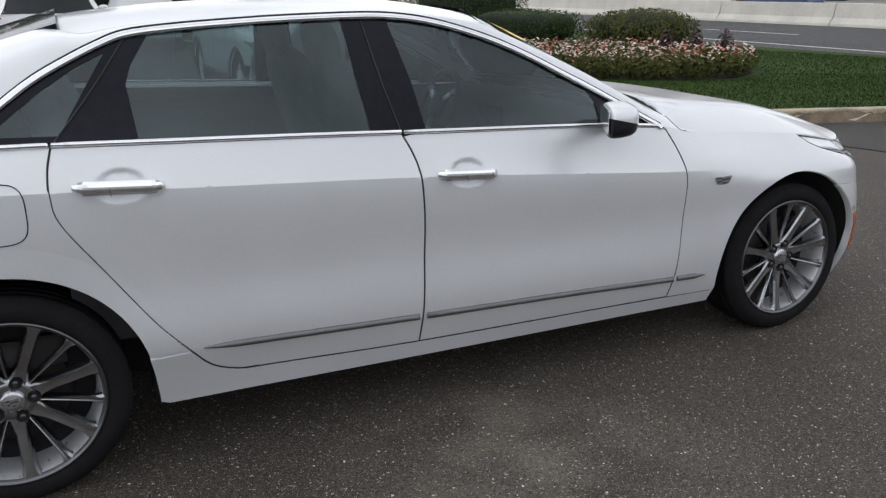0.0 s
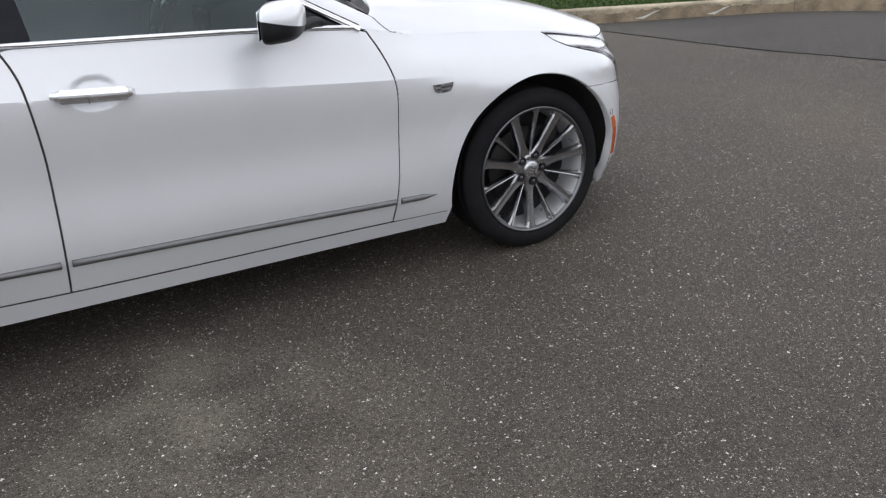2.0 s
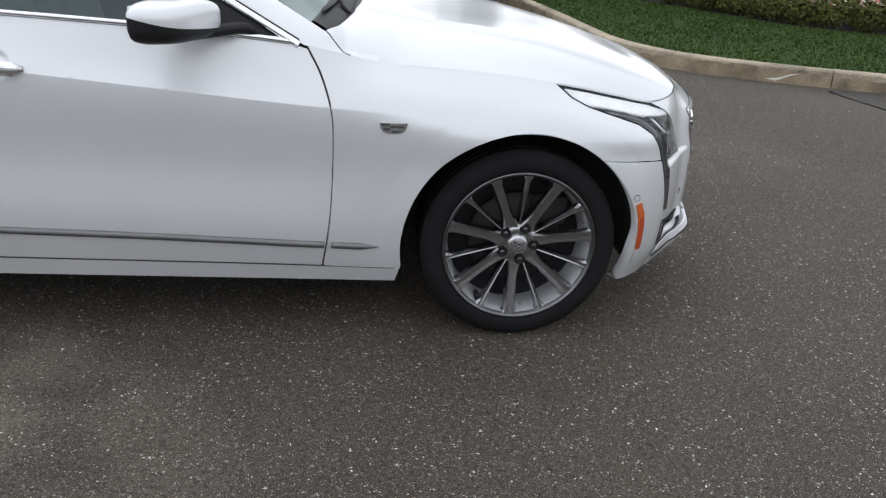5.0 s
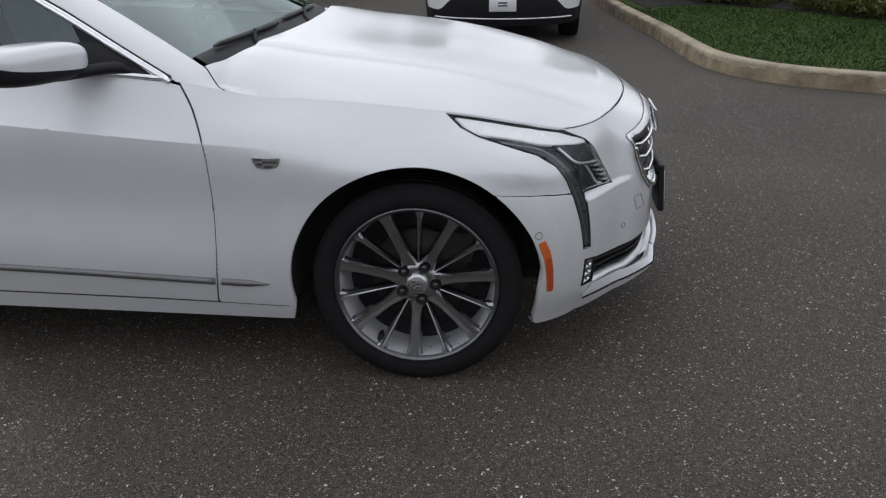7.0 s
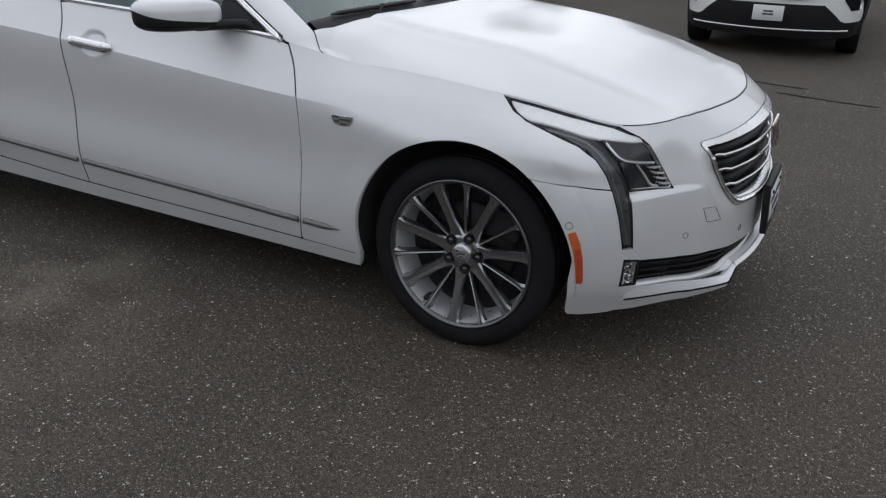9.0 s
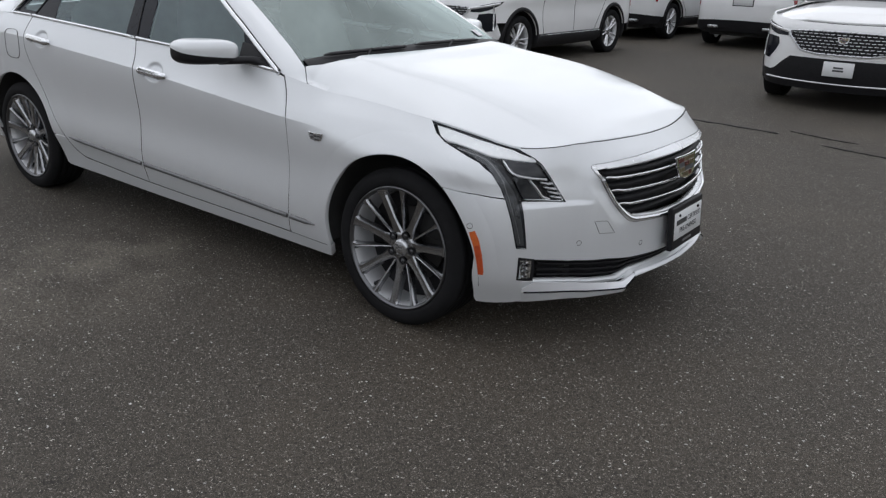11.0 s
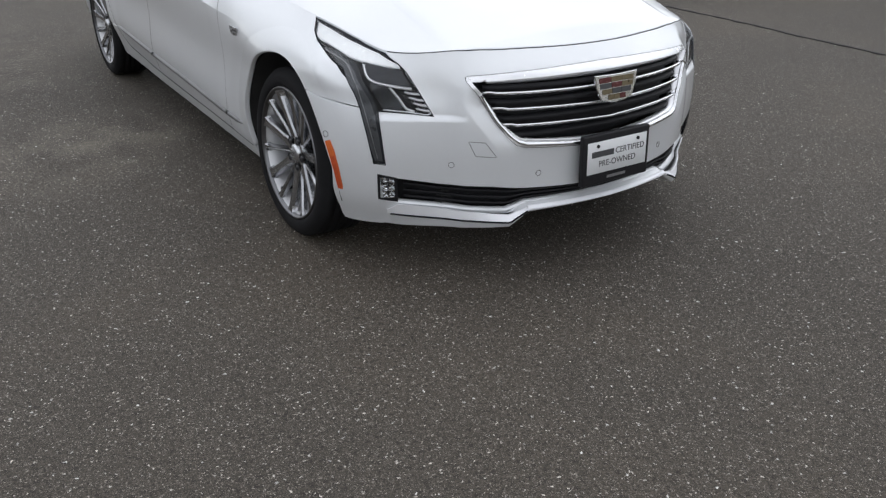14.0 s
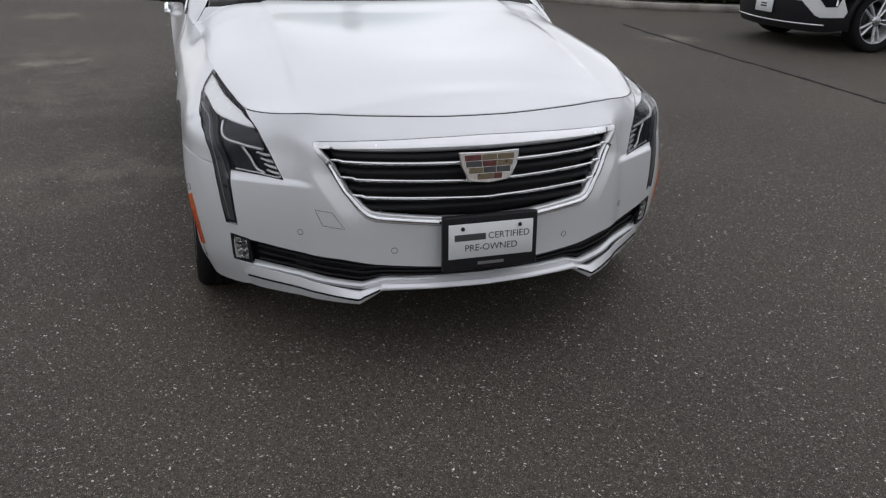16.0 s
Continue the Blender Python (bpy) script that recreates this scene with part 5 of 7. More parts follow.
def rear_glass(u, v):
    a = np.abs(u)
    x, z = -2.83 + (-3.62 + .05 * (1 - a * a) + 2.83) * v, (1.405 + .03 * (1 - a ** 2)) + (1.095 - 1.405) * v + .03 * np.sin(np.pi * v)
    return np.c_[x, u * (.585 + .05 * v), z]


panel("rear_window", window_frame, rear_glass, SUV_GLASS, sedan, step=.1, edge=0, out=(-1, 0, 1), step_v=.1, label="dark rear window")
deck_x = np.r_[np.linspace(-3.6, -4.3, 14), -4.315, -4.318, -4.305]
deck_drop = np.r_[np.zeros(14), .012, .035, .11]
deck_half = lambda x: float(np.interp(x, [-4.318, -4.27, -4.1, -3.9, -3.6], [.44, .53, .655, .745, .83])) / .83
deck = grid([[(x, y * deck_half(x) * (1 if d < .02 else .97), (1.095 + .02 * (1 - (y / .8) ** 2)) - .055 * ((-3.6 - x) / .7) ** 1.5 - .04 * abs(y / .82) ** 3 - d) for y in np.linspace(-.83, .83, 24)] for x, d in zip(deck_x, deck_drop)])
part("boot_lid", deck, PAINT, sedan, "white boot lid")
part("tail_panel", grid([[tuple(skin(s, z, sd, 0)[0]) for z in np.linspace(.3, 1.0, 8)] for sd, s in [(-1, v) for v in np.linspace(-4.95, S_REAR, 6)] + [(1, v) for v in np.linspace(S_REAR, -4.95, 6)]]), PAINT, sedan, "white tail of the car")

s1 = s_of(-4.16, .72)
for side in (-1, 1):
    # slim upright tail lamp wrapping the rear corner
    edge_z = lambda s: float(top_z(s)[0]) - .012
    tail = [(s1 + .44, edge_z(s1 + .44)), (s1 + .30, edge_z(s1 + .30) - .050), (s1 + .10, edge_z(s1 + .10) - .105), (s1 + .02, .78), (s1 - .08, .76), (s1 - .13, edge_z(s1 - .13)), (s1 + .10, edge_z(s1 + .10))]
    panel("tail_lamp", tail, lambda s, z, side=side: skin(s, z, side, .006), material_cache.setdefault("tail", material("smoked_red_lens", (.075, .034, .030), .42, spec=.2, vary=.12, scale=40)), sedan, step=.04, edge=.012, out=lambda P, side=side: np.c_[np.where(P[:, 0] < -4, -1, 0), P[:, 1] * 1.5, 0 * P[:, 0]], label="smoked dark red tail lamp")
    # body-coloured pillars and roof rail: from the window's bright frame over to the screens and the roof
    outer = cabin(rail_xz[:, 0], rail_xz[:, 1], side, .004)
    inner_edge = []
    for x, y, z in outer:
        if x > -1.36:
            v = np.clip((-.66 - x - .01) / (1.40 - .66), 0, 1)
            q = screen(np.array([1.0]), np.array([v]))[0]
        elif x > -2.80:
            q = np.array([min(x, -1.39), ROOF_Y - .008, float(roof_z(min(x, -1.395), ROOF_Y - .008))])
        else:
            v = np.clip((-2.80 - x) / .60, 0, 1)
            q = rear_glass(np.array([1.0]), np.array([v]))[0]
        inner_edge.append((q[0], side * abs(q[1]), q[2]))
    inner_edge = np.array(inner_edge)
    for _ in range(3):
        inner_edge[1:-1] = (inner_edge[:-2] + 2 * inner_edge[1:-1] + inner_edge[2:]) / 4
    q = np.linspace(-.580, -.712, 10)
    e = bonnet_edge(q)
    foot_out = np.c_[e[:, 0], side * e[:, 1], top_z(q) + .0]
    k = np.linspace(0, 1, 10)[:, None] ** .8
    cc = catmull(CORNER[::-1], 3)
    foot_in = np.c_[cc[:, 0] - .002, side * (cc[:, 1] + .002), bonnet_z(cc[:, 0], cc[:, 1]) - .001]
    outer, inner_edge = np.vstack([foot_out, outer[1:]]), np.vstack([foot_in, inner_edge[1:]])
    for _ in range(2):
        inner_edge[9:14] = (inner_edge[8:13] + 2 * inner_edge[9:14] + inner_edge[10:15]) / 4
    net = []
    for row, (a, b) in enumerate(zip(outer, inner_edge)):
        mid_w = np.array([0, side, 1.1])
        mid_w = mid_w / np.linalg.norm(mid_w)
        L = np.linalg.norm(b - a)
        net.append([a + (b - a) * k + mid_w * float(np.interp(row, [0, 6, 14], [.02, .05, .17])) * L * math.sin(math.pi * k) * (1 - .25 * k) for k in np.linspace(0, 1, 9)])
    part("roof_rail", grid(net), PAINT, sedan, "white pillar and roof rail")
    seam = np.c_[cc[:, 0] - .001, side * (cc[:, 1] + .001), bonnet_z(cc[:, 0], cc[:, 1]) - .002]
    part("bonnet_seam", sweep(seam, disc_profile(.0026, 6), up=(0, 0, 1)), TRIM_BLACK, sedan)
    # C-pillar fill between window, rear window and rear wing
    cp = [(-3.05, 1.150), (-3.13, 1.095), (-3.25, 1.085), (-3.45, 1.083), (-3.70, 1.07)]
    lo = np.array([cabin(x, z, side, 0)[0] for x, z in catmull(cp, 5)])
    hi = np.array([(x, side * abs(y), z) for x, y, z in rear_glass(np.ones(len(lo)), np.linspace(.38, 1.02, len(lo)))])
    part("rear_pillar", grid([[a + (b - a) * k + np.array((0, side, 1)) * .02 * math.sin(math.pi * k) for k in np.linspace(0, 1, 6)] for a, b in zip(lo, hi)]), PAINT, sedan)
    # bright frame round the side windows
    part("window_frame_strip", sweep(cabin(rail_xz[:, 0], rail_xz[:, 1] - .006, side, .004), [(-.011, -.004), (-.011, .004), (-.004, .008), (.006, .008), (.011, .003), (.011, -.004)], up=(0, side, .4)), CHROME, sedan, "chrome strip over the side windows")
    part("rail_seam", sweep(cabin(rail_xz[:, 0], rail_xz[:, 1] + .0075, side, .004), disc_profile(.0030, 6), up=(0, side, .4)), DARK_CAVITY, sedan)
    for a, b in ((-3.13, -2.897), (-2.889, -1.832), (-1.823, -.735)):
        xs = np.linspace(a, b, 20)
        part("belt_strip", sweep(cabin(xs, top_z(xs) + .006, side, .003), [(-.008, -.004), (-.008, .004), (-.003, .008), (.004, .008), (.008, .003), (.008, -.004)], up=(0, side, .4)), CHROME, sedan, "chrome strip below the side windows")
    # panes and black pillars
    so = (0, side, .3)
    on_c = lambda lift: (lambda x, z, side=side: cabin(x, z, side, lift))
    under = lambda a, b, n=16: [(float(x), float(np.interp(-x, -rail_xz[:, 0], rail_xz[:, 1])) - .018) for x in np.linspace(a, b, n)]
    belt = lambda a, b, n=8: [(float(x), float(top_z(x)[0]) + .010) for x in np.linspace(a, b, n)]
    front_pane = under(-1.05, -1.800, 20) + [(-1.755, 1.20)] + belt(-1.735, -1.03) + [(-1.0, 1.06)]
    rear_pane = under(-1.965, -2.585, 14) + [(-2.645, 1.29), (-2.668, 1.235)] + belt(-2.655, -1.935) + [(-1.95, 1.2)]
    quarter_pane = [(-2.715, 1.325), (-2.80, 1.285), (-2.90, 1.225), (-3.03, 1.130), (-3.02, 1.115), (-2.865, 1.108)]
    for nm, line, tone in (("front_window", front_pane, SIDE_GLASS), ("rear_side_window", rear_pane, SIDE_GLASS), ("quarter_window", quarter_pane, SIDE_GLASS)):
        pane = panel(nm, line, on_c(-.006), tone, sedan, step=.06, edge=.003, out=so, label="tinted side window")
        pane.visible_shadow = False
    whole = under(-.80, -3.09, 50) + belt(-3.09, -.78, 40)
    grow = [narrowed(q, -.001).tolist() for q in (front_pane, rear_pane, quarter_pane)]
    pillars = panel("window_pillars", whole, on_c(-.004), GLOSS_BLACK, sedan, holes=grow, step=.05, edge=.012, out=so, label="gloss black window pillars")
    split_loose(pillars, "window_pillar", "gloss black window pillar")
    for line in ([(-1.895, 1.40), (-1.862, 1.19), (-1.828, 1.036)], [(-2.652, 1.365), (-2.758, 1.23), (-2.889, 1.083)]):
        q = catmull(line, 6)
        part("pillar_seam", sweep(cabin(q[:, 0], q[:, 1], side, -.001), disc_profile(.003, 5), up=(0, side, 0)), DARK_CAVITY, sedan)
    # door mirror
    def cup(sub_z):
        bm = blob(.078, .118, .066, (0, 0, 0), 4, 3.2)
        for v in bm.verts:
            c = v.co
            if c.x < -.045:
                c.x = -.045 + (c.x + .045) * .35
            c.x -= c.y * side * .50
            c.z *= .80 + .9 * max(0, -c.x) + (.10 if c.z < 0 else 0)
        return bm
    centre = Vector((-1.055, side * 1.020, 1.055))
    cap = cup(0)
    cut = bmesh.ops.bisect_plane(cap, geom=cap.verts[:] + cap.edges[:] + cap.faces[:], plane_co=(0, 0, -.004), plane_no=(-.22, 0, -1), clear_outer=True)
    mirror = part("door_mirror", cap, PAINT, sedan, "white door mirror with a black foot", at=Matrix.Translation(centre))
    low = cup(1)
    for v in low.verts:
        v.co *= .985
    part("mirror_base", low, TRIM_BLACK, mirror)
    pane = block(-.0605, -.084, -.042, -.054, .084, .042, .004)
    for v in pane.verts:
        v.co.x -= v.co.y * side * .50
    part("mirror_glass", pane, MIRROR, mirror)
    arm = np.array([(.035, -side * .05, -.045), (.10, -side * .10, -.040), (.165, -side * .150, -.038), (.20, -side * .172, -.055)])
    part("mirror_arm", sweep(catmull(arm, 6), disc_profile(.024, 10, .75), up=(0, 0, 1)), TRIM_BLACK, mirror)
    sail = [(-.80, .992), (-.955, 1.080), (-1.02, 1.085), (-1.01, .999), (-.80, .986)]
    panel("mirror_sail", sail, on_c(.002), TRIM_BLACK, sedan, step=.05, edge=.008, out=so)

# cabin
cabin_floor = part("cabin_floor", block(-2.75, -.74, .40, -.55, .74, .46, .02), DASH, sedan, "dark cabin floor")
for side in (-1, 1):
    part("door_lining", grid([[(x, side * (.80 - .03 * math.sin(3 * k)), z) for k, z in enumerate(np.linspace(.44, .985, 7))] for x in np.linspace(-2.9, -.7, 20)]), DASH, sedan, "dark door lining")


def seat(x, y):
    """A car seat: cushion, reclined back with bolsters, head rest on two posts."""
    cushion = part("seat_cushion", blob(.27, .25, .11, (x, y, .60), 3, 3.2), LEATHER, sedan, "grey leather seat")
    back = blob(.095, .25, .34, (0, 0, 0), 3, 3.0)
    for v in back.verts:
        c = v.co.copy()
        bow = .05 * (abs(c.y) / .25) ** 3
        v.co = (x - .27 + c.x + bow - (c.z) * .30, y + c.y * (1 - .12 * max(0, c.z / .34)), .93 + c.z)
    part("seat_back", back, LEATHER, cushion)
    rest = blob(.055, .135, .095, (0, 0, 0), 3, 2.8)
    for v in rest.verts:
        v.co = (x - .395 + v.co.x - v.co.z * .2, y + v.co.y, 1.300 + v.co.z)
    part("head_rest", rest, LEATHER, cushion)
    for d in (-.05, .05):
        part("rest_post", sweep([(x - .36, y + d, 1.15), (x - .385, y + d, 1.27)], disc_profile(.007, 8), up=(1, 0, 0)), CHROME, cushion)


seat(-1.55, -.37)
seat(-1.55, .37)
rear_bench = part("rear_bench", blob(.27, .66, .12, (-2.52, 0, .62), 3, 3.6), LEATHER, sedan, "grey leather rear bench")
bench_back = blob(.10, .66, .30, (0, 0, 0), 3, 3.4)
for v in bench_back.verts:
    v.co = (-2.82 + v.co.x - v.co.z * .35, v.co.y, .93 + v.co.z)
part("bench_back", bench_back, LEATHER, rear_bench)
for y in (-.38, .38):
    part("head_rest", blob(.06, .14, .075, (-2.93, y, 1.235), 2, 2.6), LEATHER, rear_bench)
dash = [(-.58, .86), (-.62, .965), (-.72, .995), (-.90, .985), (-1.02, .93), (-1.04, .80), (-.98, .62)]
part("dashboard", grid([[(x - .03 * (y / .75) ** 2, y, z + (.02 if .15 < y < .6 else 0) * math.sin(math.pi * k / 6)) for k, (x, z) in enumerate(dash)] for y in np.linspace(-.76, .76, 30)]), DASH, sedan, "dark dashboard")
part("centre_screen", block(-1.045, -.13, .86, -1.03, .13, .98, .006), GLOSS_BLACK, sedan)
part("centre_console", block(-1.75, -.11, .46, -.98, .11, .70, .03), DASH, sedan, "dark centre console")
wheel_at = Matrix.Translation((-1.13, .37, .935)) @ Matrix.Rotation(radians(-66), 4, "Y")
ring = [(.185 * math.cos(a), .185 * math.sin(a), 0) for a in np.linspace(0, 2 * math.pi, 40, endpoint=False)]
steering = part("steering_wheel", sweep(ring, disc_profile(.016, 10), closed=True), DASH, sedan, "dark leather steering wheel", at=wheel_at)
part("steering_hub", blob(.075, .07, .03, (0, 0, 0), 2), DASH, steering)
for a in (0, 120, 240):
    q = Matrix.Rotation(radians(a + 180), 4, "Z")
    part("steering_spoke", sweep([tuple(q @ Vector((.04, 0, 0))), tuple(q @ Vector((.18, 0, 0)))], bar_profile(.035, .014), up=(0, 0, 1)), SATIN, steering)
part("interior_mirror", blob(.018, .11, .030, (-1.24, 0, 1.355), 2, 3.5), TRIM_BLACK, sedan, "black interior mirror")
part("sensor_pod", blob(.04, .055, .018, (-1.215, 0, 1.395), 2, 3), TRIM_BLACK, sedan)
part("rear_shelf", block(-3.45, -.6, 1.02, -2.95, .6, 1.05, .01), DASH, sedan)


# ---- ground, kerb, island, road ----
KERB = catmull([(-.6, 26.0), (.45, 19.0), (1.22, 13.0), (1.70, 8.4), (1.90, 6.7), (1.99, 5.6), (2.08, 4.90), (2.29, 4.40), (2.63, 4.03), (3.05, 3.80), (3.55, 3.60), (4.3, 3.36), (5.3, 3.04), (6.25, 2.70), (6.95, 2.20), (7.9, 1.3), (9.3, -.6), (10.6, -4.0), (11.2, -10.0), (11.4, -40.0)], 10)
ISLAND_Z = .145
ground = part("ground", ([(-400, -400, 0), (400, -400, 0), (400, 400, 0), (-400, 400, 0)], [(0, 1, 2, 3)]), ASPHALT)
tagged(ground, "dark worn asphalt lot with pale aggregate", "ground", kind="structure")
_d = np.gradient(KERB, axis=0)
_n = np.c_[-_d[:, 1], _d[:, 0]] / np.hypot(*_d.T)[:, None]
KERB_IN = KERB + _n * .145
kerb = thing("kerb", "pale worn concrete kerb with joints round the grass island", "kerb", kind="structure")
_arc2 = np.r_[0, np.cumsum(np.hypot(*np.diff(KERB, axis=0).T))]
_joint = float(_arc2[np.argmin(np.hypot(KERB[:, 0] - 3.84, KERB[:, 1] - 3.48))])
_cuts = np.arange(_joint - 2.62 * 8, _joint + 2.62 * 12, 2.62)
for a, b in zip(_cuts, _cuts[1:]):
    q = np.linspace(a + .004, b - .004, 18)
    path = np.c_[np.interp(q, _arc2, KERB[:, 0]), np.interp(q, _arc2, KERB[:, 1]), np.zeros(18)]
    drop = random.uniform(-.004, .004)
    stone = part("kerb_stone", sweep(path, [(-.145, -.02), (-.145, .140), (-.136, .150 + drop), (-.030, .150 + drop), (-.016, .146 + drop), (-.006, .134 + drop), (.003, .060), (.014, -.02)], up=(0, 0, 1)), CONCRETE, kerb, smooth=False)
    # the traffic-soiled lower face, with a ragged upper edge
    rag = [.112 + .016 * math.sin(3.1 * v) + random.uniform(-.012, .012) for v in np.linspace(a, b, 60)]
    q = np.linspace(a + .006, b - .006, 60)
    foot_line = np.c_[np.interp(q, _arc2, KERB[:, 0]), np.interp(q, _arc2, KERB[:, 1])]
    side_n = np.c_[np.interp(q, _arc2, _n[:, 0]), np.interp(q, _arc2, _n[:, 1])]
    part("soiled_face", grid([[(*(p - n * (.0175 - .1275 * h)), h) for h in (.0, top * .5, top)] for p, n, top in zip(foot_line, side_n, rag)]), KERB_FACE, stone, "soiled lower face")
# wear on the kerb's face
for x, y in ((5.39, 3.0), (4.62, 3.26), (3.35, 3.66)):
    k = int(np.argmin(np.hypot(KERB[:, 0] - x, KERB[:, 1] - y)))
    tdir = Vector((*(KERB[k + 1] - KERB[k]), 0)).normalized()
    base = Vector((*KERB[k], .03))
    pts = [base + tdir * dx + Vector((0, 0, dz)) - Vector((*_n[k], 0)) * (.016 - dz * .10) for dx, dz in ((-.12, .0), (.0, .02), (.10, .06), (.18, .075), (.08, .035), (-.02, -.012))]
    part("kerb_chip", ([tuple(p) for p in pts], [tuple(range(6))]), material_cache.setdefault("chip", material("bare_concrete", (.62, .60, .55), .9, vary=.2, scale=20, bump=.5)), kerb)

island_line = [tuple(q) for q in KERB_IN[::3]] + [(12.0, -40), (12.2, -10), (12.2, 26), (-1.0, 27)]
island = panel("grass_island", island_line, lambda x, y: np.c_[x, y, ISLAND_Z + .03 * np.sin(x * .9 + 1) * np.sin(y * .7) * np.clip((x - 2.5) / 4, 0, 1)], TURF, None, step=1.2, edge=0)
tagged(island, "mown green lawn island behind a kerb", "lawn", kind="structure")
BED = catmull([(1.95, 8.35), (2.4, 8.72), (2.95, 8.70), (3.6, 8.35), (4.2, 7.45), (4.75, 6.55), (5.45, 6.12), (6.35, 6.08), (7.2, 6.35), (7.95, 7.0), (8.2, 8.2), (7.6, 9.6), (5.6, 11.2), (4.4, 13.0), (3.6, 16.5), (1.15, 16.5), (1.72, 10.0)], 5, closed=True)
bed = panel("flower_bed", [tuple(q) for q in narrowed(BED, .16)], lambda x, y: np.c_[x, y, np.full(len(x), ISLAND_Z + .012)], SOIL, None, step=.35, edge=.02)
tagged(bed, "dark mulched flower bed in the lawn", "flower bed", kind="structure")

road = part("road", ([(12.25, -200, .006), (24.2, -200, .006), (24.2, 200, .006), (12.25, 200, .006)], [(0, 1, 2, 3)]), ROAD)
tagged(road, "grey asphalt road beyond the lawn", "road", kind="structure")
verge = part("road_gutter", block(12.08, -200, -.02, 12.26, 200, .03, .01), CONCRETE)
tagged(verge, "thin concrete edge of the road", "kerb", kind="structure")
lines = thing("road_lines", "white painted lane lines on the road", "road marking", kind="structure")
part("edge_line", block(14.62, -150, .007, 14.76, 150, .011, 0), LINE_WHITE, lines, smooth=False)
for k in range(-8, 9):
    y0 = 15.8 + 12.2 * k
    part("lane_dash", block(18.55, y0, .007, 18.68, y0 + 4.2, .011, 0), LINE_WHITE, lines, smooth=False)

# older, smoother patch of asphalt by the kerb, with the joint that borders it
patch_line = [(3.80, 3.42), (3.72, 3.2), (3.90, 2.5), (4.05, 1.85), (4.25, 1.25), (4.52, .67), (5.2, -1.0), (6.2, -4), (8.5, -9), (11.1, -10), (10.5, -4), (9.2, -.6), (7.8, 1.3), (6.9, 2.15), (6.2, 2.64), (5.25, 2.99)]
patch = panel("asphalt_patch", patch_line, lambda x, y: np.c_[x, y, np.full(len(x), .004)], asphalt_material("old_asphalt", (.074, .070, .067), .75), None, step=1.5, edge=0)
tagged(patch, "darker smoother patch of asphalt beside the kerb", "pavement", kind="structure")


def crack(points, w):
    path = catmull(points, 10)
    rnd = random.Random(len(points) * 7 + int(w * 1e4))
    path = path + np.array([[rnd.uniform(-.012, .012), rnd.uniform(-.012, .012)] for _ in path])
    wide = np.array([rnd.uniform(.5, 1.2) for _ in path])
    wide[0] = wide[-1] = .2
    ob = part("ground_crack", sweep(np.c_[path, np.full(len(path), .005)], [(-w, -.004), (-w * .6, .003), (w * .6, .003), (w, -.004)], up=(0, 0, 1), scale=wide), CRACK)
    return tagged(ob, "dark tar-filled crack across the asphalt", "crack", "cracks in the asphalt")


crack([(3.74, 3.36), (3.73, 3.2), (3.90, 2.5), (4.05, 1.85), (4.25, 1.25), (4.52, .67), (5.2, -1.0)], .017)
crack([(1.28, 4.12), (.9, 4.17), (.46, 4.26)], .016)
crack([(.70, 4.56), (.40, 4.62), (.06, 4.74)], .013)
crack([(.02, 4.52), (-.15, 4.55), (-.82, 4.62), (-1.45, 4.66), (-2.08, 4.75), (-3.36, 4.83), (-4.3, 4.84), (-5.6, 4.90), (-7.0, 5.0)], .030)

# concrete barrier along the far side of the road
barrier = thing("concrete_barrier", "long pale concrete traffic barrier beyond the road", "barrier", kind="structure")
prof = [(24.20, 0), (24.22, .10), (24.40, .32), (24.48, .84), (24.50, .86), (24.64, .86), (24.66, .84), (24.74, .32), (24.92, .10), (24.94, 0)]
for k in range(-10, 16):
    y0 = 19.4 + 6.1 * k
    n = len(prof)
    v = [(x, y0 + .02, z) for x, z in prof] + [(x, y0 + 6.08, z) for x, z in prof]
    part("barrier_unit", (v, [(i, i + 1, n + i + 1, n + i) for i in range(n - 1)] + [tuple(range(n)), tuple(range(2 * n - 1, n - 1, -1))]), BARRIER, barrier, smooth=False)


# ---- plants ----
def leaf_cloud(name, centre, size, count, leaf, mat, rnd, square=2.5, parent=None, fill=.72):
    """A shrub's crown: many small leaves in and on a rounded, uneven body."""
    vs, fs = [], []
    for _ in range(count):
        while True:
            d = Vector((rnd.gauss(0, 1), rnd.gauss(0, 1), rnd.gauss(0, 1)))
            if d.length > .1:
                break
        k = (abs(d.x) ** square + abs(d.y) ** square + abs(d.z) ** square) ** (-1 / square)
        d = d * k
        lump = 1 + .07 * noise.noise(Vector((d.x * 2.3 + centre[0], d.y * 2.3 + centre[1], d.z * 2.3))) + .05 * noise.noise(d * 6)
        r = (fill + (1 - fill) * rnd.random() ** .5) * lump
        p = Vector((centre[0] + d.x * r * size[0], centre[1] + d.y * r * size[1], centre[2] + d.z * r * size[2]))
        if p.z < centre[2] - size[2] * .96:
            continue
        out = d.normalized() + Vector((rnd.uniform(-.8, .8), rnd.uniform(-.8, .8), rnd.uniform(-.5, 1.0)))
        out.normalize()
        side = out.orthogonal().normalized()
        side = (side * math.cos(rnd.random() * 6.3) + out.cross(side) * math.sin(rnd.random() * 6.3)).normalized()
        up = out.cross(side)
        L, W = leaf * rnd.uniform(.7, 1.3), leaf * rnd.uniform(.35, .6)
        b = len(vs)
        vs += [tuple(p - up * L * .5), tuple(p + side * W * .5 + out * W * .15), tuple(p + up * L * .5), tuple(p - side * W * .5 + out * W * .15)]
        fs.append((b, b + 1, b + 2, b + 3))
    return part(name, (vs, fs), mat, parent, smooth=False)


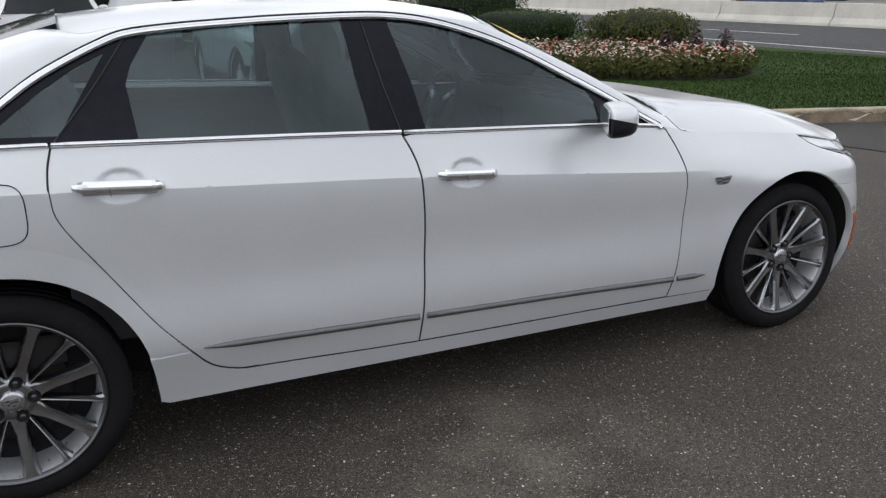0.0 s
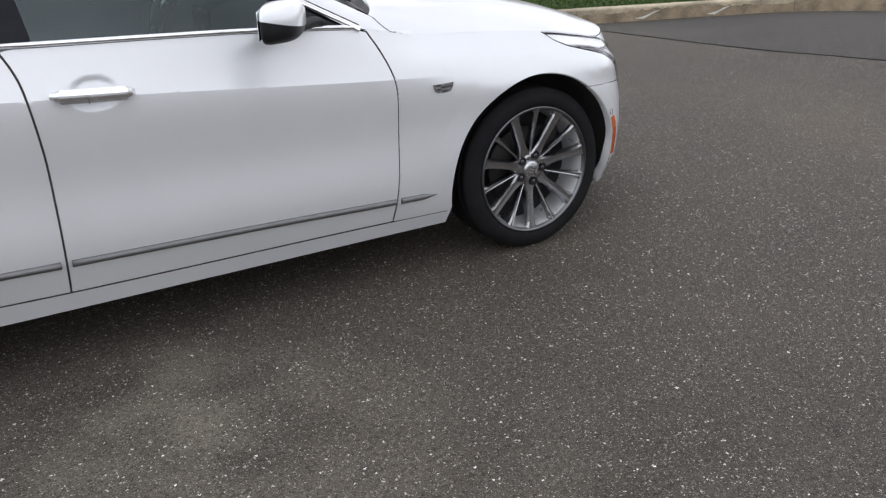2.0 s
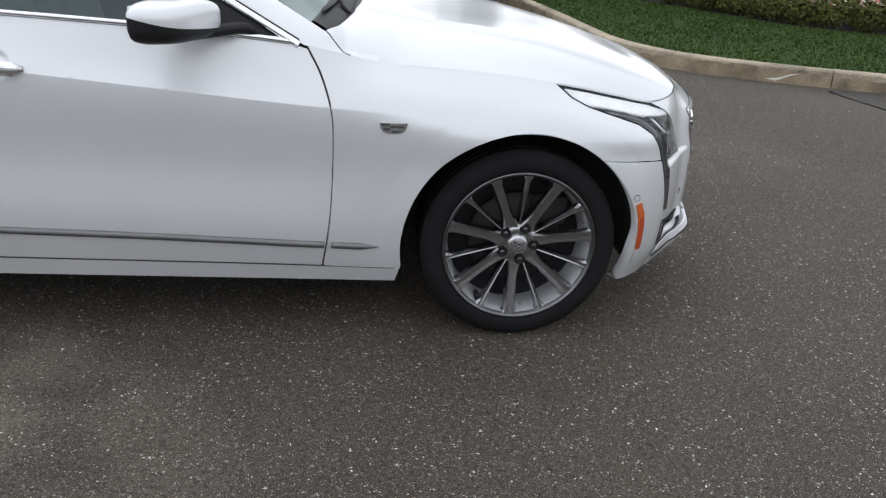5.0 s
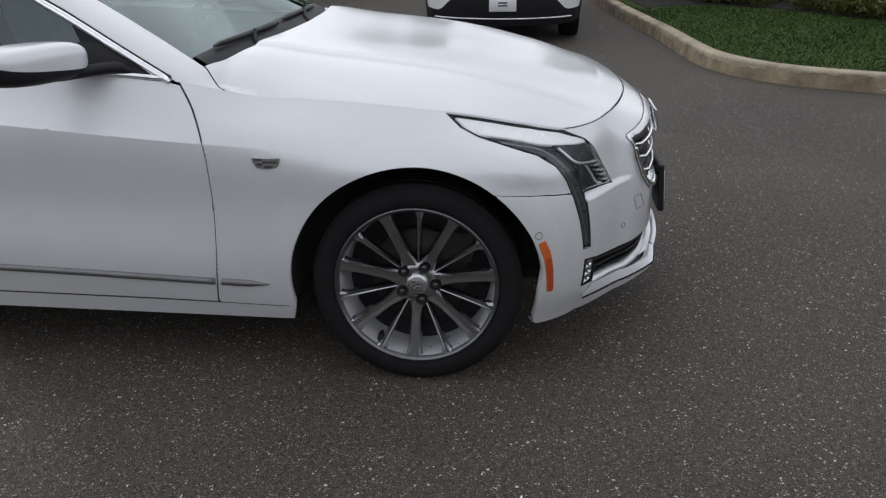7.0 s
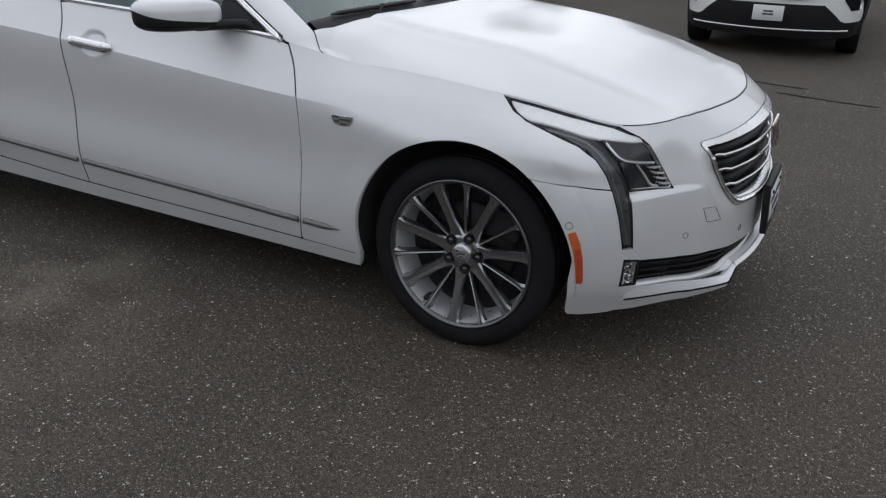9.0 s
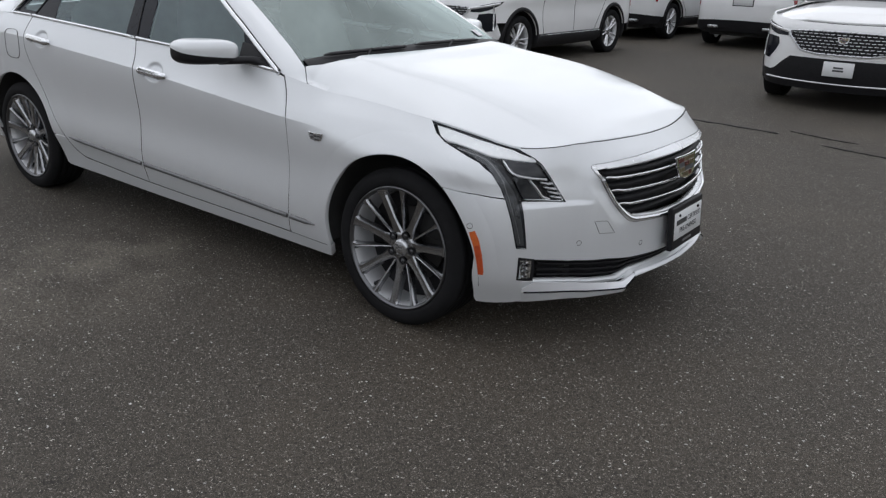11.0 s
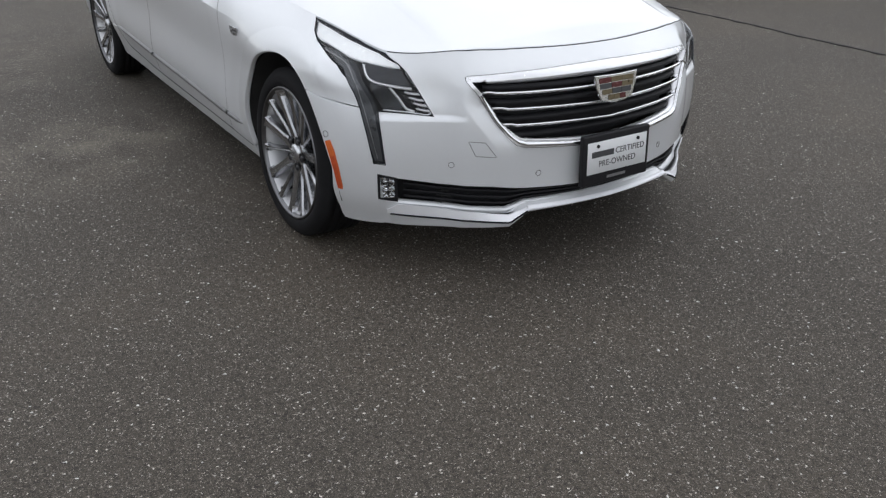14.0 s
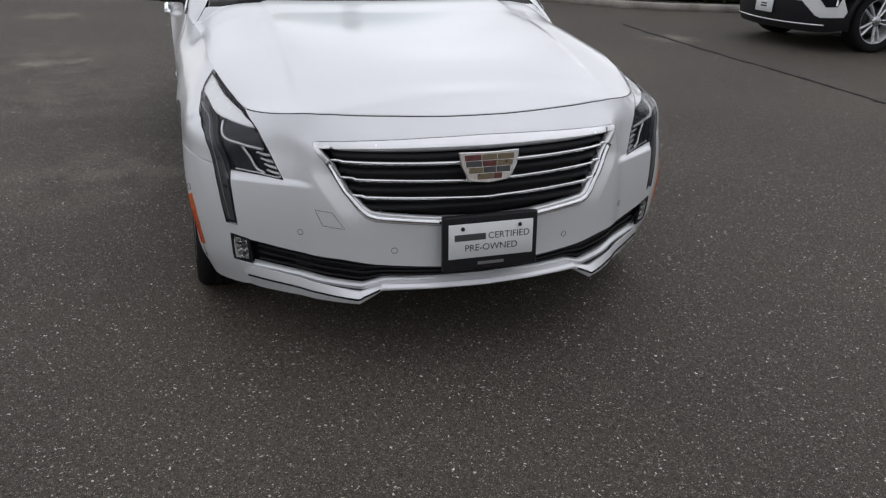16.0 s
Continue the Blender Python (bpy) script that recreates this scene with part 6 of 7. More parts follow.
def shrub(name, label, category, centre, size, count, leaf, mat, seed, square=2.5, core=True):
    ob = thing(name, label, category)
    rnd = random.Random(seed)
    leaf_cloud("foliage", centre, size, count, leaf, mat, rnd, square, ob)
    if core:
        # solid core; its near-black colour stands in for shade between the leaves
        part("inner_growth", blob(size[0] * .80, size[1] * .80, size[2] * .84, centre, 3, square), FOLIAGE_SHADE, ob)
    for k in range(5):
        a = k * 1.3
        part("stem", sweep([(centre[0] + .1 * math.cos(a), centre[1] + .1 * math.sin(a), ISLAND_Z - .01), (centre[0] + size[0] * .4 * math.cos(a), centre[1] + size[1] * .4 * math.sin(a), centre[2])], disc_profile(.02, 6), up=(1, 0, 0)), BARK, ob)
    return ob


# the shade deep inside the foliage, painted as a near-black colour
FOLIAGE_SHADE = material("foliage_shade", (.010, .016, .007), .9, vary=.4, scale=12, bump=.9, bump_scale=40)
shrub("shrub", "loose green-yellow shrub behind the flower bed", "shrub", (9.6, 12.3, .55), (1.2, 1.25, .46), 6400, .075, LEAF, 3, 2.6)
shrub("clipped_hedge", "low clipped dark green hedge on the lawn", "hedge", (8.7, 16.2, .52), (1.0, 2.2, .42), 5200, .07, LEAF_DARK, 4, 4.0)
shrub("round_hedge", "tall rounded dark green hedge on the lawn", "hedge", (10.9, 24.2, 1.0), (1.6, 3.1, 1.15), 7000, .09, LEAF_DARK, 5, 3.2)
shrub("corner_hedge", "dark clipped hedge at the back of the flower bed", "hedge", (2.42, 11.7, .76), (.85, 1.9, .72), 8200, .07, LEAF_DARK, 6, 3.6)


def flowering_plant(seed):
    """A low bedding plant: leafy mound with pale pink, white and coral heads."""
    rnd = random.Random(seed)
    ob = thing("flowering_plant", "bedding plant with white, pink and coral flowers", "flowers", "plants in the flower bed")
    leaf_cloud("foliage", (0, 0, .16), (.25, .25, .18), 520, .058, LEAF, rnd, 2.2, ob, .35)
    tones = (PETAL_PINK, PETAL_WHITE, PETAL_RED)
    for tone, n in zip(tones, ((6, 6, 2), (4, 3, 5), (3, 8, 2))[seed % 3]):
        for _ in range(n):
            a, r = rnd.random() * 6.3, .21 * rnd.random() ** .5
            z = .21 + .15 * (1 - (r / .22) ** 2) + rnd.uniform(-.03, .05)
            c = Vector((r * math.cos(a), r * math.sin(a), z))
            vs, fs = [tuple(c + Vector((0, 0, -.008)))], []
            tilt = Vector((rnd.uniform(-.5, .5), rnd.uniform(-.9, .2), 1)).normalized()
            e1 = tilt.orthogonal().normalized()
            e2 = tilt.cross(e1)
            m, R = 10, rnd.uniform(.020, .034)
            for k in range(m):
                q = 2 * math.pi * k / m
                rr = R * (1.0 if k % 2 == 0 else .72)
                vs.append(tuple(c + (e1 * math.cos(q) + e2 * math.sin(q)) * rr + tilt * (.010 if k % 2 else .004)))
            fs = [(0, 1 + k, 1 + (k + 1) % m) for k in range(m)]
            vs.append(tuple(c + tilt * .012))
            fs += [(m + 1, 1 + (k + 1) % m, 1 + k) for k in range(m)]
            part("blossom", (vs, fs), tone, ob, smooth=False)
    return ob


kinds = [flowering_plant(k) for k in range(3)]
rnd = random.Random(12)
spots = []
inner_bed = narrowed([tuple(q) for q in BED], .10)
for _ in range(5000):
    q = np.array([[rnd.uniform(1.9, 8.2), rnd.uniform(6.1, 11.4)]])
    if q[0, 0] > 2.95 and inside(inner_bed, q)[0] and all(math.hypot(q[0, 0] - a, q[0, 1] - b) > .31 for a, b in spots) and len(spots) < 150:
        spots.append((q[0, 0], q[0, 1]))
spots.sort(key=lambda p: p[1])
for i, (x, y) in enumerate(spots):
    m = pose(x, y, ISLAND_Z + .03, 0, 0, rnd.uniform(0, 360))
    if i < 3:
        kinds[i].matrix_basis = m
    else:
        copy_thing(kinds[rnd.randrange(3)], m)

stalks = thing("tall_plant", "sparse dark reddish plant at the end of the flower bed", "plant", "tall plants at the bed's end")
leaf_cloud("foliage", (0, 0, .34), (.14, .14, .32), 260, .07, material("dark_red_leaf", (.05, .022, .022), .6, vary=.3, scale=8), random.Random(21), 2.0, stalks, .1)
stalks.matrix_basis = pose(7.75, 7.65, ISLAND_Z + .03)
for x, y in ((7.35, 7.95), (7.0, 8.3)):
    copy_thing(stalks, pose(x, y, ISLAND_Z + .02, 0, 0, 70 * x))

# grass blades on the part of the lawn that lies near
rnd = random.Random(8)
gv, gf = [], []
lawn = [tuple(q) for q in KERB_IN[::3]] + [(12.0, -40), (12.1, -10), (12.1, 26), (-1.0, 27)]
cand = np.array([(rnd.uniform(1.6, 11.5), rnd.uniform(-1.0, 12.0)) for _ in range(150000)])
good = inside(np.array(lawn), cand) & ~inside(BED, cand)
for x, y in cand[good]:
    near = math.hypot(x - 1, y + 2)
    if rnd.random() > (1.0 if near < 11 else .5):
        continue
    h = rnd.uniform(.016, .036)
    a, lean = rnd.random() * 6.3, rnd.uniform(.0, .028)
    dx, dy, w = math.cos(a), math.sin(a), rnd.uniform(.004, .009) * (1 + near / 14)
    z = ISLAND_Z - .004 + .03 * math.sin(x * .9 + 1) * math.sin(y * .7) * min(1, max(0, (x - 2.5) / 4))
    b = len(gv)
    gv += [(x - dy * w, y + dx * w, z), (x + dy * w, y - dx * w, z), (x + dx * lean, y + dy * lean, z + h)]
    gf.append((b, b + 1, b + 2))
tagged(part("grass", (gv, gf), BLADE, None, smooth=False), "short green mown grass blades of the lawn", "grass", kind="stuff")


# ---- white compact SUVs parked beyond ----
SUV_PLAN = catmull([(-3.70, 0), (-3.69, .45), (-3.62, .74), (-3.46, .88), (-3.1, .925)] + [(x, .935) for x in np.linspace(-2.7, .0, 14)] + [(.25, .93), (.45, .90), (.62, .83), (.74, .70), (.82, .50), (.87, .25), (.885, 0)], 8)
_a = np.r_[0, np.cumsum(np.hypot(*np.diff(SUV_PLAN, axis=0).T))]
SUV_ARC = _a - np.interp(-1.2, SUV_PLAN[60:-70, 0], _a[60:-70]) - 1.2
SUV_END = SUV_ARC[-1]
SUV_TAIL = SUV_ARC[0]
_tt = np.gradient(SUV_PLAN, SUV_ARC, axis=0)
_tt /= np.hypot(*_tt.T)[:, None]
SUV_N = np.c_[-_tt[:, 1], _tt[:, 0]]
SUV_N[0], SUV_N[-1] = (-1, 0), (1, 0)
suv_inset = pchip([.20, .35, .55, .80, .905, .935, 1.00, 1.10, 1.2], [.05, .012, .0, .012, .002, .006, .030, .075, .13])
suv_nose_in = pchip([.20, .35, .50, .62, .75, .85, .93, 1.0, 1.2], [.06, .015, .0, .0, .008, .02, .07, .15, .3])
suv_tail_in = pchip([.20, .40, .60, .80, .95, 1.05, 1.2], [.10, .03, .0, .0, .03, .05, .12])
suv_top = pchip([SUV_TAIL, -3.4, -2.8, -1.6, -.62, -.3, .3, .7, 1.0, SUV_END], [1.12, 1.12, 1.10, 1.065, 1.035, 1.015, .985, .955, .925, .915])


def suv_skin(s, z, side=-1, lift=0.0):
    s, z = np.atleast_1d(np.asarray(s, float)), np.atleast_1d(np.asarray(z, float))
    p = np.c_[np.interp(s, SUV_ARC, SUV_PLAN[:, 0]), np.interp(s, SUV_ARC, SUV_PLAN[:, 1])]
    n = np.c_[np.interp(s, SUV_ARC, SUV_N[:, 0]), np.interp(s, SUV_ARC, SUV_N[:, 1])]
    n /= np.hypot(*n.T)[:, None]
    k = np.clip((s - .30) / .5, 0, 1)
    t = np.clip((-3.2 - s) / .5, 0, 1)
    k, t = k * k * (3 - 2 * k), t * t * (3 - 2 * t)
    d = suv_inset(z) * (1 - k - t) + suv_nose_in(z) * k + suv_tail_in(z) * t
    q = p - n * (d - lift)[:, None]
    return np.c_[q[:, 0], side * q[:, 1], z]


def suv_wrap(end):
    """The skin carried on past the middle of the nose or the tail."""
    def f(s, z, lift=0.0):
        s = np.atleast_1d(np.asarray(s, float))
        over = s > end if end > 0 else s < end
        p = suv_skin(np.where(over, 2 * end - s, s), z, -1, lift)
        p[:, 1] = np.where(over, -p[:, 1], p[:, 1])
        return p
    return f


def suv_bonnet_z(x, y):
    a = np.abs(y)
    return np.interp(x, [-.75, -.3, .2, .55, .75, .88], [1.115, 1.095, 1.06, 1.005, .955, .905]) - .085 * (a / .8) ** 3 + .012 * np.clip((.52 - a) / .08, 0, 1)


def suv_cabin(x, z, side=-1, lift=0.0):
    x, z = np.atleast_1d(np.asarray(x, float)), np.atleast_1d(np.asarray(z, float))
    rise = z - 1.07
    return np.c_[x, side * (.858 - .42 * rise - .12 * rise * np.abs(rise) + lift), z]


def suv_wheel(parent, at):
    w = part("wheel", lathe([(.235, .09), (.228, -.03), (.240, -.075), (.252, -.086), (.256, -.080), (.248, -.070)], 40), BARREL, parent, at=at)
    part("tyre", lathe([(.250, -.082), (.270, -.100), (.310, -.112), (.338, -.108), (.350, -.092), (.352, .0), (.350, .092), (.330, .11), (.25, .10)], 44), RUBBER, w, "black tyre")
    part("hub", lathe([(0, -.072), (.045, -.070), (.062, -.060), (.066, .0)], 20), SATIN, w)
    part("brake_disc", lathe([(.02, .01), (.15, .01), (.15, .03)], 30), material_cache["disc"], w)
    for k in range(5):
        for off in (-.17, .17):
            net = []
            for r in np.linspace(.045, .246, 6):
                f = (r - .045) / .2
                h = .0075 + .004 * f
                o = off * .95 * r + off * .030
                y = -.060 - .022 * f
                net.append([(o - h, y + .03, r), (o - h * .9, y, r), (o + h * .9, y, r), (o + h, y + .03, r)])
            v, fc = grid(net)
            a = 2 * math.pi * k / 5
            part("spoke", ([(x * math.cos(a) + z * math.sin(a), y, z * math.cos(a) - x * math.sin(a)) for x, y, z in v], fc), SATIN_BRIGHT, w)
    return w


def sy(y):
    """Where along the SUV's nose a given half breadth lies."""
    s = np.linspace(.35, SUV_END, 300)
    return float(np.interp(-y, -np.abs(suv_skin(s, np.full(300, .62), 1)[:, 1]), s))


def make_suv():
    suv = thing("suv", "white compact SUV with black grille and dark windows parked on asphalt", "car", "row of parked white SUVs")
    w = suv_wheel(suv, pose(0, -.80, .352, 0, 10, 0))
    clone(w, suv, pose(-2.78, -.80, .352, 0, 40, 0))
    clone(w, suv, pose(0, .80, .352, 0, 25, 180))
    clone(w, suv, pose(-2.78, .80, .352, 0, 50, 180))
    part("underbody", block(-3.5, -.62, .22, .60, .62, .75, .02), DARK_CAVITY, suv)
    part("sill_core", block(-2.36, -.86, .22, -.42, .86, .70, .02), DARK_CAVITY, suv)
    f_hub, r_hub, R = (0.0, .352), (-2.78, .352), .415
    nose2, tail2 = suv_wrap(SUV_END), suv_wrap(SUV_TAIL)
    for side in (-1, 1):
        out = flank_out(side)
        on = lambda s, z, side=side: suv_skin(s, z, side)
        top = [(float(s), float(suv_top(s))) for s in np.linspace(-3.35, .55, 40)]
        flank_line = top + [(.55, .62), (.44, .62)] + arch_line(f_hub, 40, 172, R, 26) + [(-.42, .42), (-2.36, .42)] + arch_line(r_hub, 8, 165, R, 26) + [(-3.35, .46)]
        panel("body_side", flank_line, on, PAINT_SUV, suv, step=.07, edge=.02, out=out)
        for hub, a0, a1 in ((f_hub, -14, 190), (r_hub, -10, 196)):
            aa = np.radians(np.linspace(a0, a1, 30))
            net = [[tuple(suv_skin(hub[0] + r * math.cos(a), hub[1] + r * math.sin(a), side, l)[0]) for r, l in ((R + .055, .002), (R + .045, .012), (R + .008, .014), (R, .004), (R, -.10))] for a in aa]
            part("arch_trim", grid(net), TRIM_BLACK, suv, "black plastic arch trim")
            net = [[(hub[0] + (R + .01) * math.cos(a), side * y, hub[1] + (R + .01) * math.sin(a)) for y in (.90, .6)] for a in aa]
            part("wheel_housing", grid(net), DARK_CAVITY, suv)
        part("sill_trim", grid([[tuple(suv_skin(s, z, side, l)[0]) for z, l in ((.425, .002), (.415, .014), (.30, .012), (.24, -.02))] for s in np.linspace(-2.36, -.42, 12)]), TRIM_BLACK, suv, "black plastic sill trim")
        part("sill_strip", sweep(suv_skin(np.linspace(-2.3, -.5, 10), np.full(10, .405), side, .016), disc_profile(.006, 6), up=(0, side, 0)), SATIN, suv)
        for line in ([(-.62, 1.03), (-.56, .85), (-.55, .6), (-.60, .43)], [(-1.52, 1.06), (-1.48, .9), (-1.47, .43)], [(-2.45, 1.085), (-2.47, .9), (-2.37, .72), (-2.22, .55), (-2.15, .43)]):
            q = catmull(line, 6)
            part("shut_line", sweep(suv_skin(q[:, 0], q[:, 1], side, -.001), disc_profile(.005, 5), up=(0, side, 0)), DARK_CAVITY, suv)
        for hx in (-1.36, -2.28):
            part("door_handle", sweep(suv_skin(np.linspace(hx - .09, hx + .09, 6), np.full(6, .945), side, .024), bar_profile(.022, .012), up=(0, side, 0)), PAINT_SUV, suv)
        # windows and pillars
        win = [(-.78, 1.065), (-1.02, 1.215), (-1.32, 1.385), (-1.60, 1.475), (-2.2, 1.490), (-2.85, 1.455), (-3.02, 1.40), (-3.16, 1.24), (-3.10, 1.125), (-2.0, 1.085)]
        on_c = lambda x, z, side=side: suv_cabin(x, z, side)
        for nm, pane in (("front_side_window", [(-.80, 1.068), (-1.02, 1.208), (-1.32, 1.378), (-1.57, 1.466), (-1.555, 1.079)]), ("rear_side_window", [(-1.63, 1.470), (-2.2, 1.484), (-2.44, 1.474), (-2.42, 1.105), (-1.615, 1.081)]), ("quarter_window", [(-2.51, 1.470), (-2.85, 1.449), (-3.02, 1.395), (-3.15, 1.24), (-3.10, 1.130), (-2.49, 1.107)])):
            panel(nm, pane, on_c, SUV_GLASS, suv, step=.12, edge=.01, out=(0, side, .3), label="dark side window")
        q = np.array(win[:7])
        part("window_strip", sweep(suv_cabin(q[:, 0], q[:, 1] + .008, side, .004), bar_profile(.018, .008), up=(0, side, .3)), CHROME, suv)
        for x in (-1.585, -2.455):
            part("window_post", sweep(suv_cabin([x, x - .02], [1.075, 1.480], side, -.004), bar_profile(.085, .005), up=(0, side, .3)), GLOSS_BLACK, suv)
        outer = catmull([(-.62, side * .862, 1.035), (-.80, side * .855, 1.080), (-1.03, side * .792, 1.235), (-1.33, side * .715, 1.405), (-1.60, side * .672, 1.495), (-2.2, side * .668, 1.510), (-2.85, side * .682, 1.475), (-3.06, side * .700, 1.420), (-3.22, side * .770, 1.24), (-3.30, side * .85, 1.11)], 4)
        inner = catmull([(-.66, side * .78, 1.07), (-.84, side * .755, 1.13), (-1.06, side * .70, 1.29), (-1.38, side * .62, 1.47), (-1.62, side * .57, 1.575), (-2.2, side * .56, 1.605), (-2.90, side * .56, 1.575), (-3.28, side * .58, 1.50), (-3.46, side * .66, 1.26), (-3.60, side * .74, 1.11)], 4)
        part("pillar", grid([[a + (b - a) * k + np.array((0, side * .6, .6)) * .10 * np.linalg.norm(b - a) * math.sin(math.pi * k) for k in np.linspace(0, 1, 6)] for a, b in zip(outer, inner)]), PAINT_SUV, suv, "white pillar")
        rr = np.linspace(-1.55, -2.95, 20)
        part("roof_bar", sweep(np.c_[rr, np.full(20, side * .60), 1.615 + .02 * np.sin(np.linspace(0, math.pi, 20)) - .05 * ((rr + 2.0) / 1) ** 2 * .5], disc_profile(.018, 8), up=(0, 0, 1)), SATIN, suv, "silver roof bar")
        # mirror
        mir = part("door_mirror", blob(.075, .11, .075, (-.98, side * 1.02, 1.135), 2, 2.6), PAINT_SUV, suv, "white door mirror")
        part("mirror_foot", sweep([(-.95, side * .86, 1.085), (-.96, side * .97, 1.10)], disc_profile(.025, 8), up=(0, 0, 1)), TRIM_BLACK, mir)
        # lamps
        lampf = [(.43, .905), (.62, .885), (.80, .850), (sy(.60), .805), (sy(.59), .762), (sy(.72), .765), (sy(.80), .79), (.50, .86)]
        pod_line = [(sy(.70), .735), (sy(.80), .752), (sy(.86), .745), (sy(.865), .60), (sy(.85), .515), (sy(.78), .505), (sy(.71), .60), (sy(.68), .67)]
        lamp = panel("headlamp", lampf, lambda s, z, side=side: suv_skin(s, z, side, .006), GLOSS_BLACK, suv, step=.04, edge=.02, out=out, label="black slanting headlamp")
        pod = panel("lamp_pod", pod_line, lambda s, z, side=side: suv_skin(s, z, side, .006), GLOSS_BLACK, suv, step=.04, edge=.02, out=out, label="black lamp pod with a bright upright strip")
        part("light_guide", sweep(suv_skin(np.full(5, sy(.845)), np.array([.86, .75, .66, .58, .525]), side, .012), bar_profile(.020, .008), up=(.6, side, 0)), SATIN_BRIGHT, pod)
        part("light_guide", sweep(suv_skin(np.linspace(.50, .98, 8), np.linspace(.882, .800, 8), side, .010), bar_profile(.030, .006), up=(.6, side, 0)), SATIN_BRIGHT, lamp)
        tail = [(-3.38, 1.06), (-3.46, 1.09), (-3.60, 1.075), (-3.66, 1.05), (-3.60, 1.02), (-3.555, .88), (-3.53, .74), (-3.49, .74), (-3.47, .95)]
        panel("tail_lamp", tail, lambda s, z, side=side: suv_skin(s, z, side, .008), RED_LENS, suv, step=.05, edge=.02, out=lambda P, side=side: np.c_[-np.ones(len(P)), P[:, 1], 0 * P[:, 0]], label="red tail lamp")
        part("tail_upper", grid([[tuple(np.array((-3.29, side * .735, 1.115)) * (1 - k) + np.array((-3.36, side * .60, 1.46)) * k + np.array((-.02 - j * .05, -side * j * .02, .01)) * (1 - .6 * k)) for j in (0, .5, 1)] for k in np.linspace(0, 1, 6)]), RED_LENS, suv, "red upper tail lamp")
    # nose
    up = [(.55, .62), (.55, .955)] + [(float(s), float(suv_top(s)) - .002) for s in np.linspace(.62, SUV_END, 14)]
    dn = [(SUV_END, .54), (sy(.53), .54), (sy(.62), .475), (sy(.70), .405), (sy(.75), .385), (.50, .40), (.47, .46)]
    line = up + [(2 * SUV_END - s, z) for s, z in up[::-1][1:]] + [(2 * SUV_END - s, z) for s, z in dn[::-1][:-1]] + dn
    panel("front_fascia", line, nose2, PAINT_SUV, suv, step=.06, edge=.02, out=nose_out)
    gr = [(sy(.58), .800), (sy(.555), .825), (sy(.3), .836), (SUV_END, .84)]
    gl = [(SUV_END, .600), (sy(.25), .603), (sy(.42), .627), (sy(.50), .71)]
    mesh_line = gr + [(2 * SUV_END - s, z) for s, z in gr[::-1][1:]] + [(2 * SUV_END - s, z) for s, z in gl[::-1][:-1]] + gl
    grille2 = panel("grille", mesh_line, lambda s, z: nose2(s, z, .006), TRIM_BLACK, suv, step=.06, edge=.02, out=nose_out, label="black mesh grille with bright studs")
    q = dense(mesh_line, .05)
    part("grille_surround", sweep(nose2(q[:, 0], q[:, 1], .012), disc_profile(.009, 6), closed=True, up=(1, 0, 0)), SATIN, grille2)
    studs = []
    for r in range(7):
        z = .610 + r * .033
        for c in range(-9, 10):
            s = SUV_END + (c + .5 * (r % 2)) * .058
            if inside(np.array(mesh_line), np.array([[s, z]]))[0]:
                a, b = nose2(np.array([s - .020, s + .020]), np.array([z, z]), .012)
                studs.append(sweep([a, b], bar_profile(.008, .006), up=(1, 0, .2)))
    tagged(part("grille_studs", joined(*studs), SATIN, grille2, "rows of small satin studs", smooth=False), kind="stuff")
    crest(grille2, Matrix.Translation(nose2(SUV_END, .755, .018)[0]) @ Euler((radians(84), 0, radians(90))).to_matrix().to_4x4(), .12, .07)
    lowl = [(SUV_END, .21), (.9, .215), (.60, .23), (.46, .26)]
    line = [(.47, .455), (.50, .396), (sy(.75), .383), (sy(.70), .403), (sy(.62), .478), (sy(.53), .552), (SUV_END, .552)]
    line = line + [(2 * SUV_END - s, z) for s, z in line[::-1][1:]] + [(2 * SUV_END - s, z) for s, z in lowl[::-1][:-1]] + lowl
    panel("lower_bumper", line, lambda s, z: nose2(s, z, .004), TRIM_BLACK, suv, step=.06, edge=.02, out=nose_out, label="black lower bumper")
    q = np.linspace(.70, 2 * SUV_END - .70, 30)
    part("bumper_strip", sweep(nose2(q, np.full(30, .305) - .012 * np.sin(np.linspace(0, math.pi, 30)), .010), bar_profile(.016, .010), up=(1, 0, 0)), SATIN_BRIGHT, suv, "silver strip on the lower bumper")
    base = nose2(SUV_END, .455, .02)[0]
    pl = part("dealer_card", block(-.152, -.076, -.01, .152, .076, .004, .002, 1), PLATE_WHITE, suv, "white dealer card in the plate place", at=Matrix.Translation(base) @ Euler((radians(88), 0, radians(90))).to_matrix().to_4x4())
    part("card_bar", block(-.05, .008, .004, .05, .026, .0055, 0), PRINT_GREY, pl, smooth=False)
    part("card_bar", block(-.055, -.022, .004, .055, -.004, .0055, 0), PRINT_GREY, pl, smooth=False)
    # bonnet and screens
    e = np.array([suv_skin(s, float(suv_top(s)), -1)[0] for s in np.linspace(-.62, SUV_END, 30)])
    hl = [(x, y) for x, y, z in e] + [(x, -y) for x, y, z in e[::-1][1:]] + [(-.66 + .12 * (1 - (y / .8) ** 2), y) for y in np.linspace(.78, -.78, 12)]
    panel("bonnet", hl, lambda x, y: np.c_[x, y, suv_bonnet_z(x, y)], PAINT_SUV, suv, step=.09, edge=.02)
    net = [[np.array((-.60 + .10 * (1 - u * u), u * .80, 1.075 + .02 * (1 - u * u))) * (1 - v) + np.array((-1.42 + .10 * (1 - u * u), u * .615, 1.49 + .065 * (1 - u * u))) * v + np.array((0, 0, .03)) * math.sin(math.pi * v) for v in np.linspace(0, 1, 10)] for u in np.linspace(-1, 1, 20)]
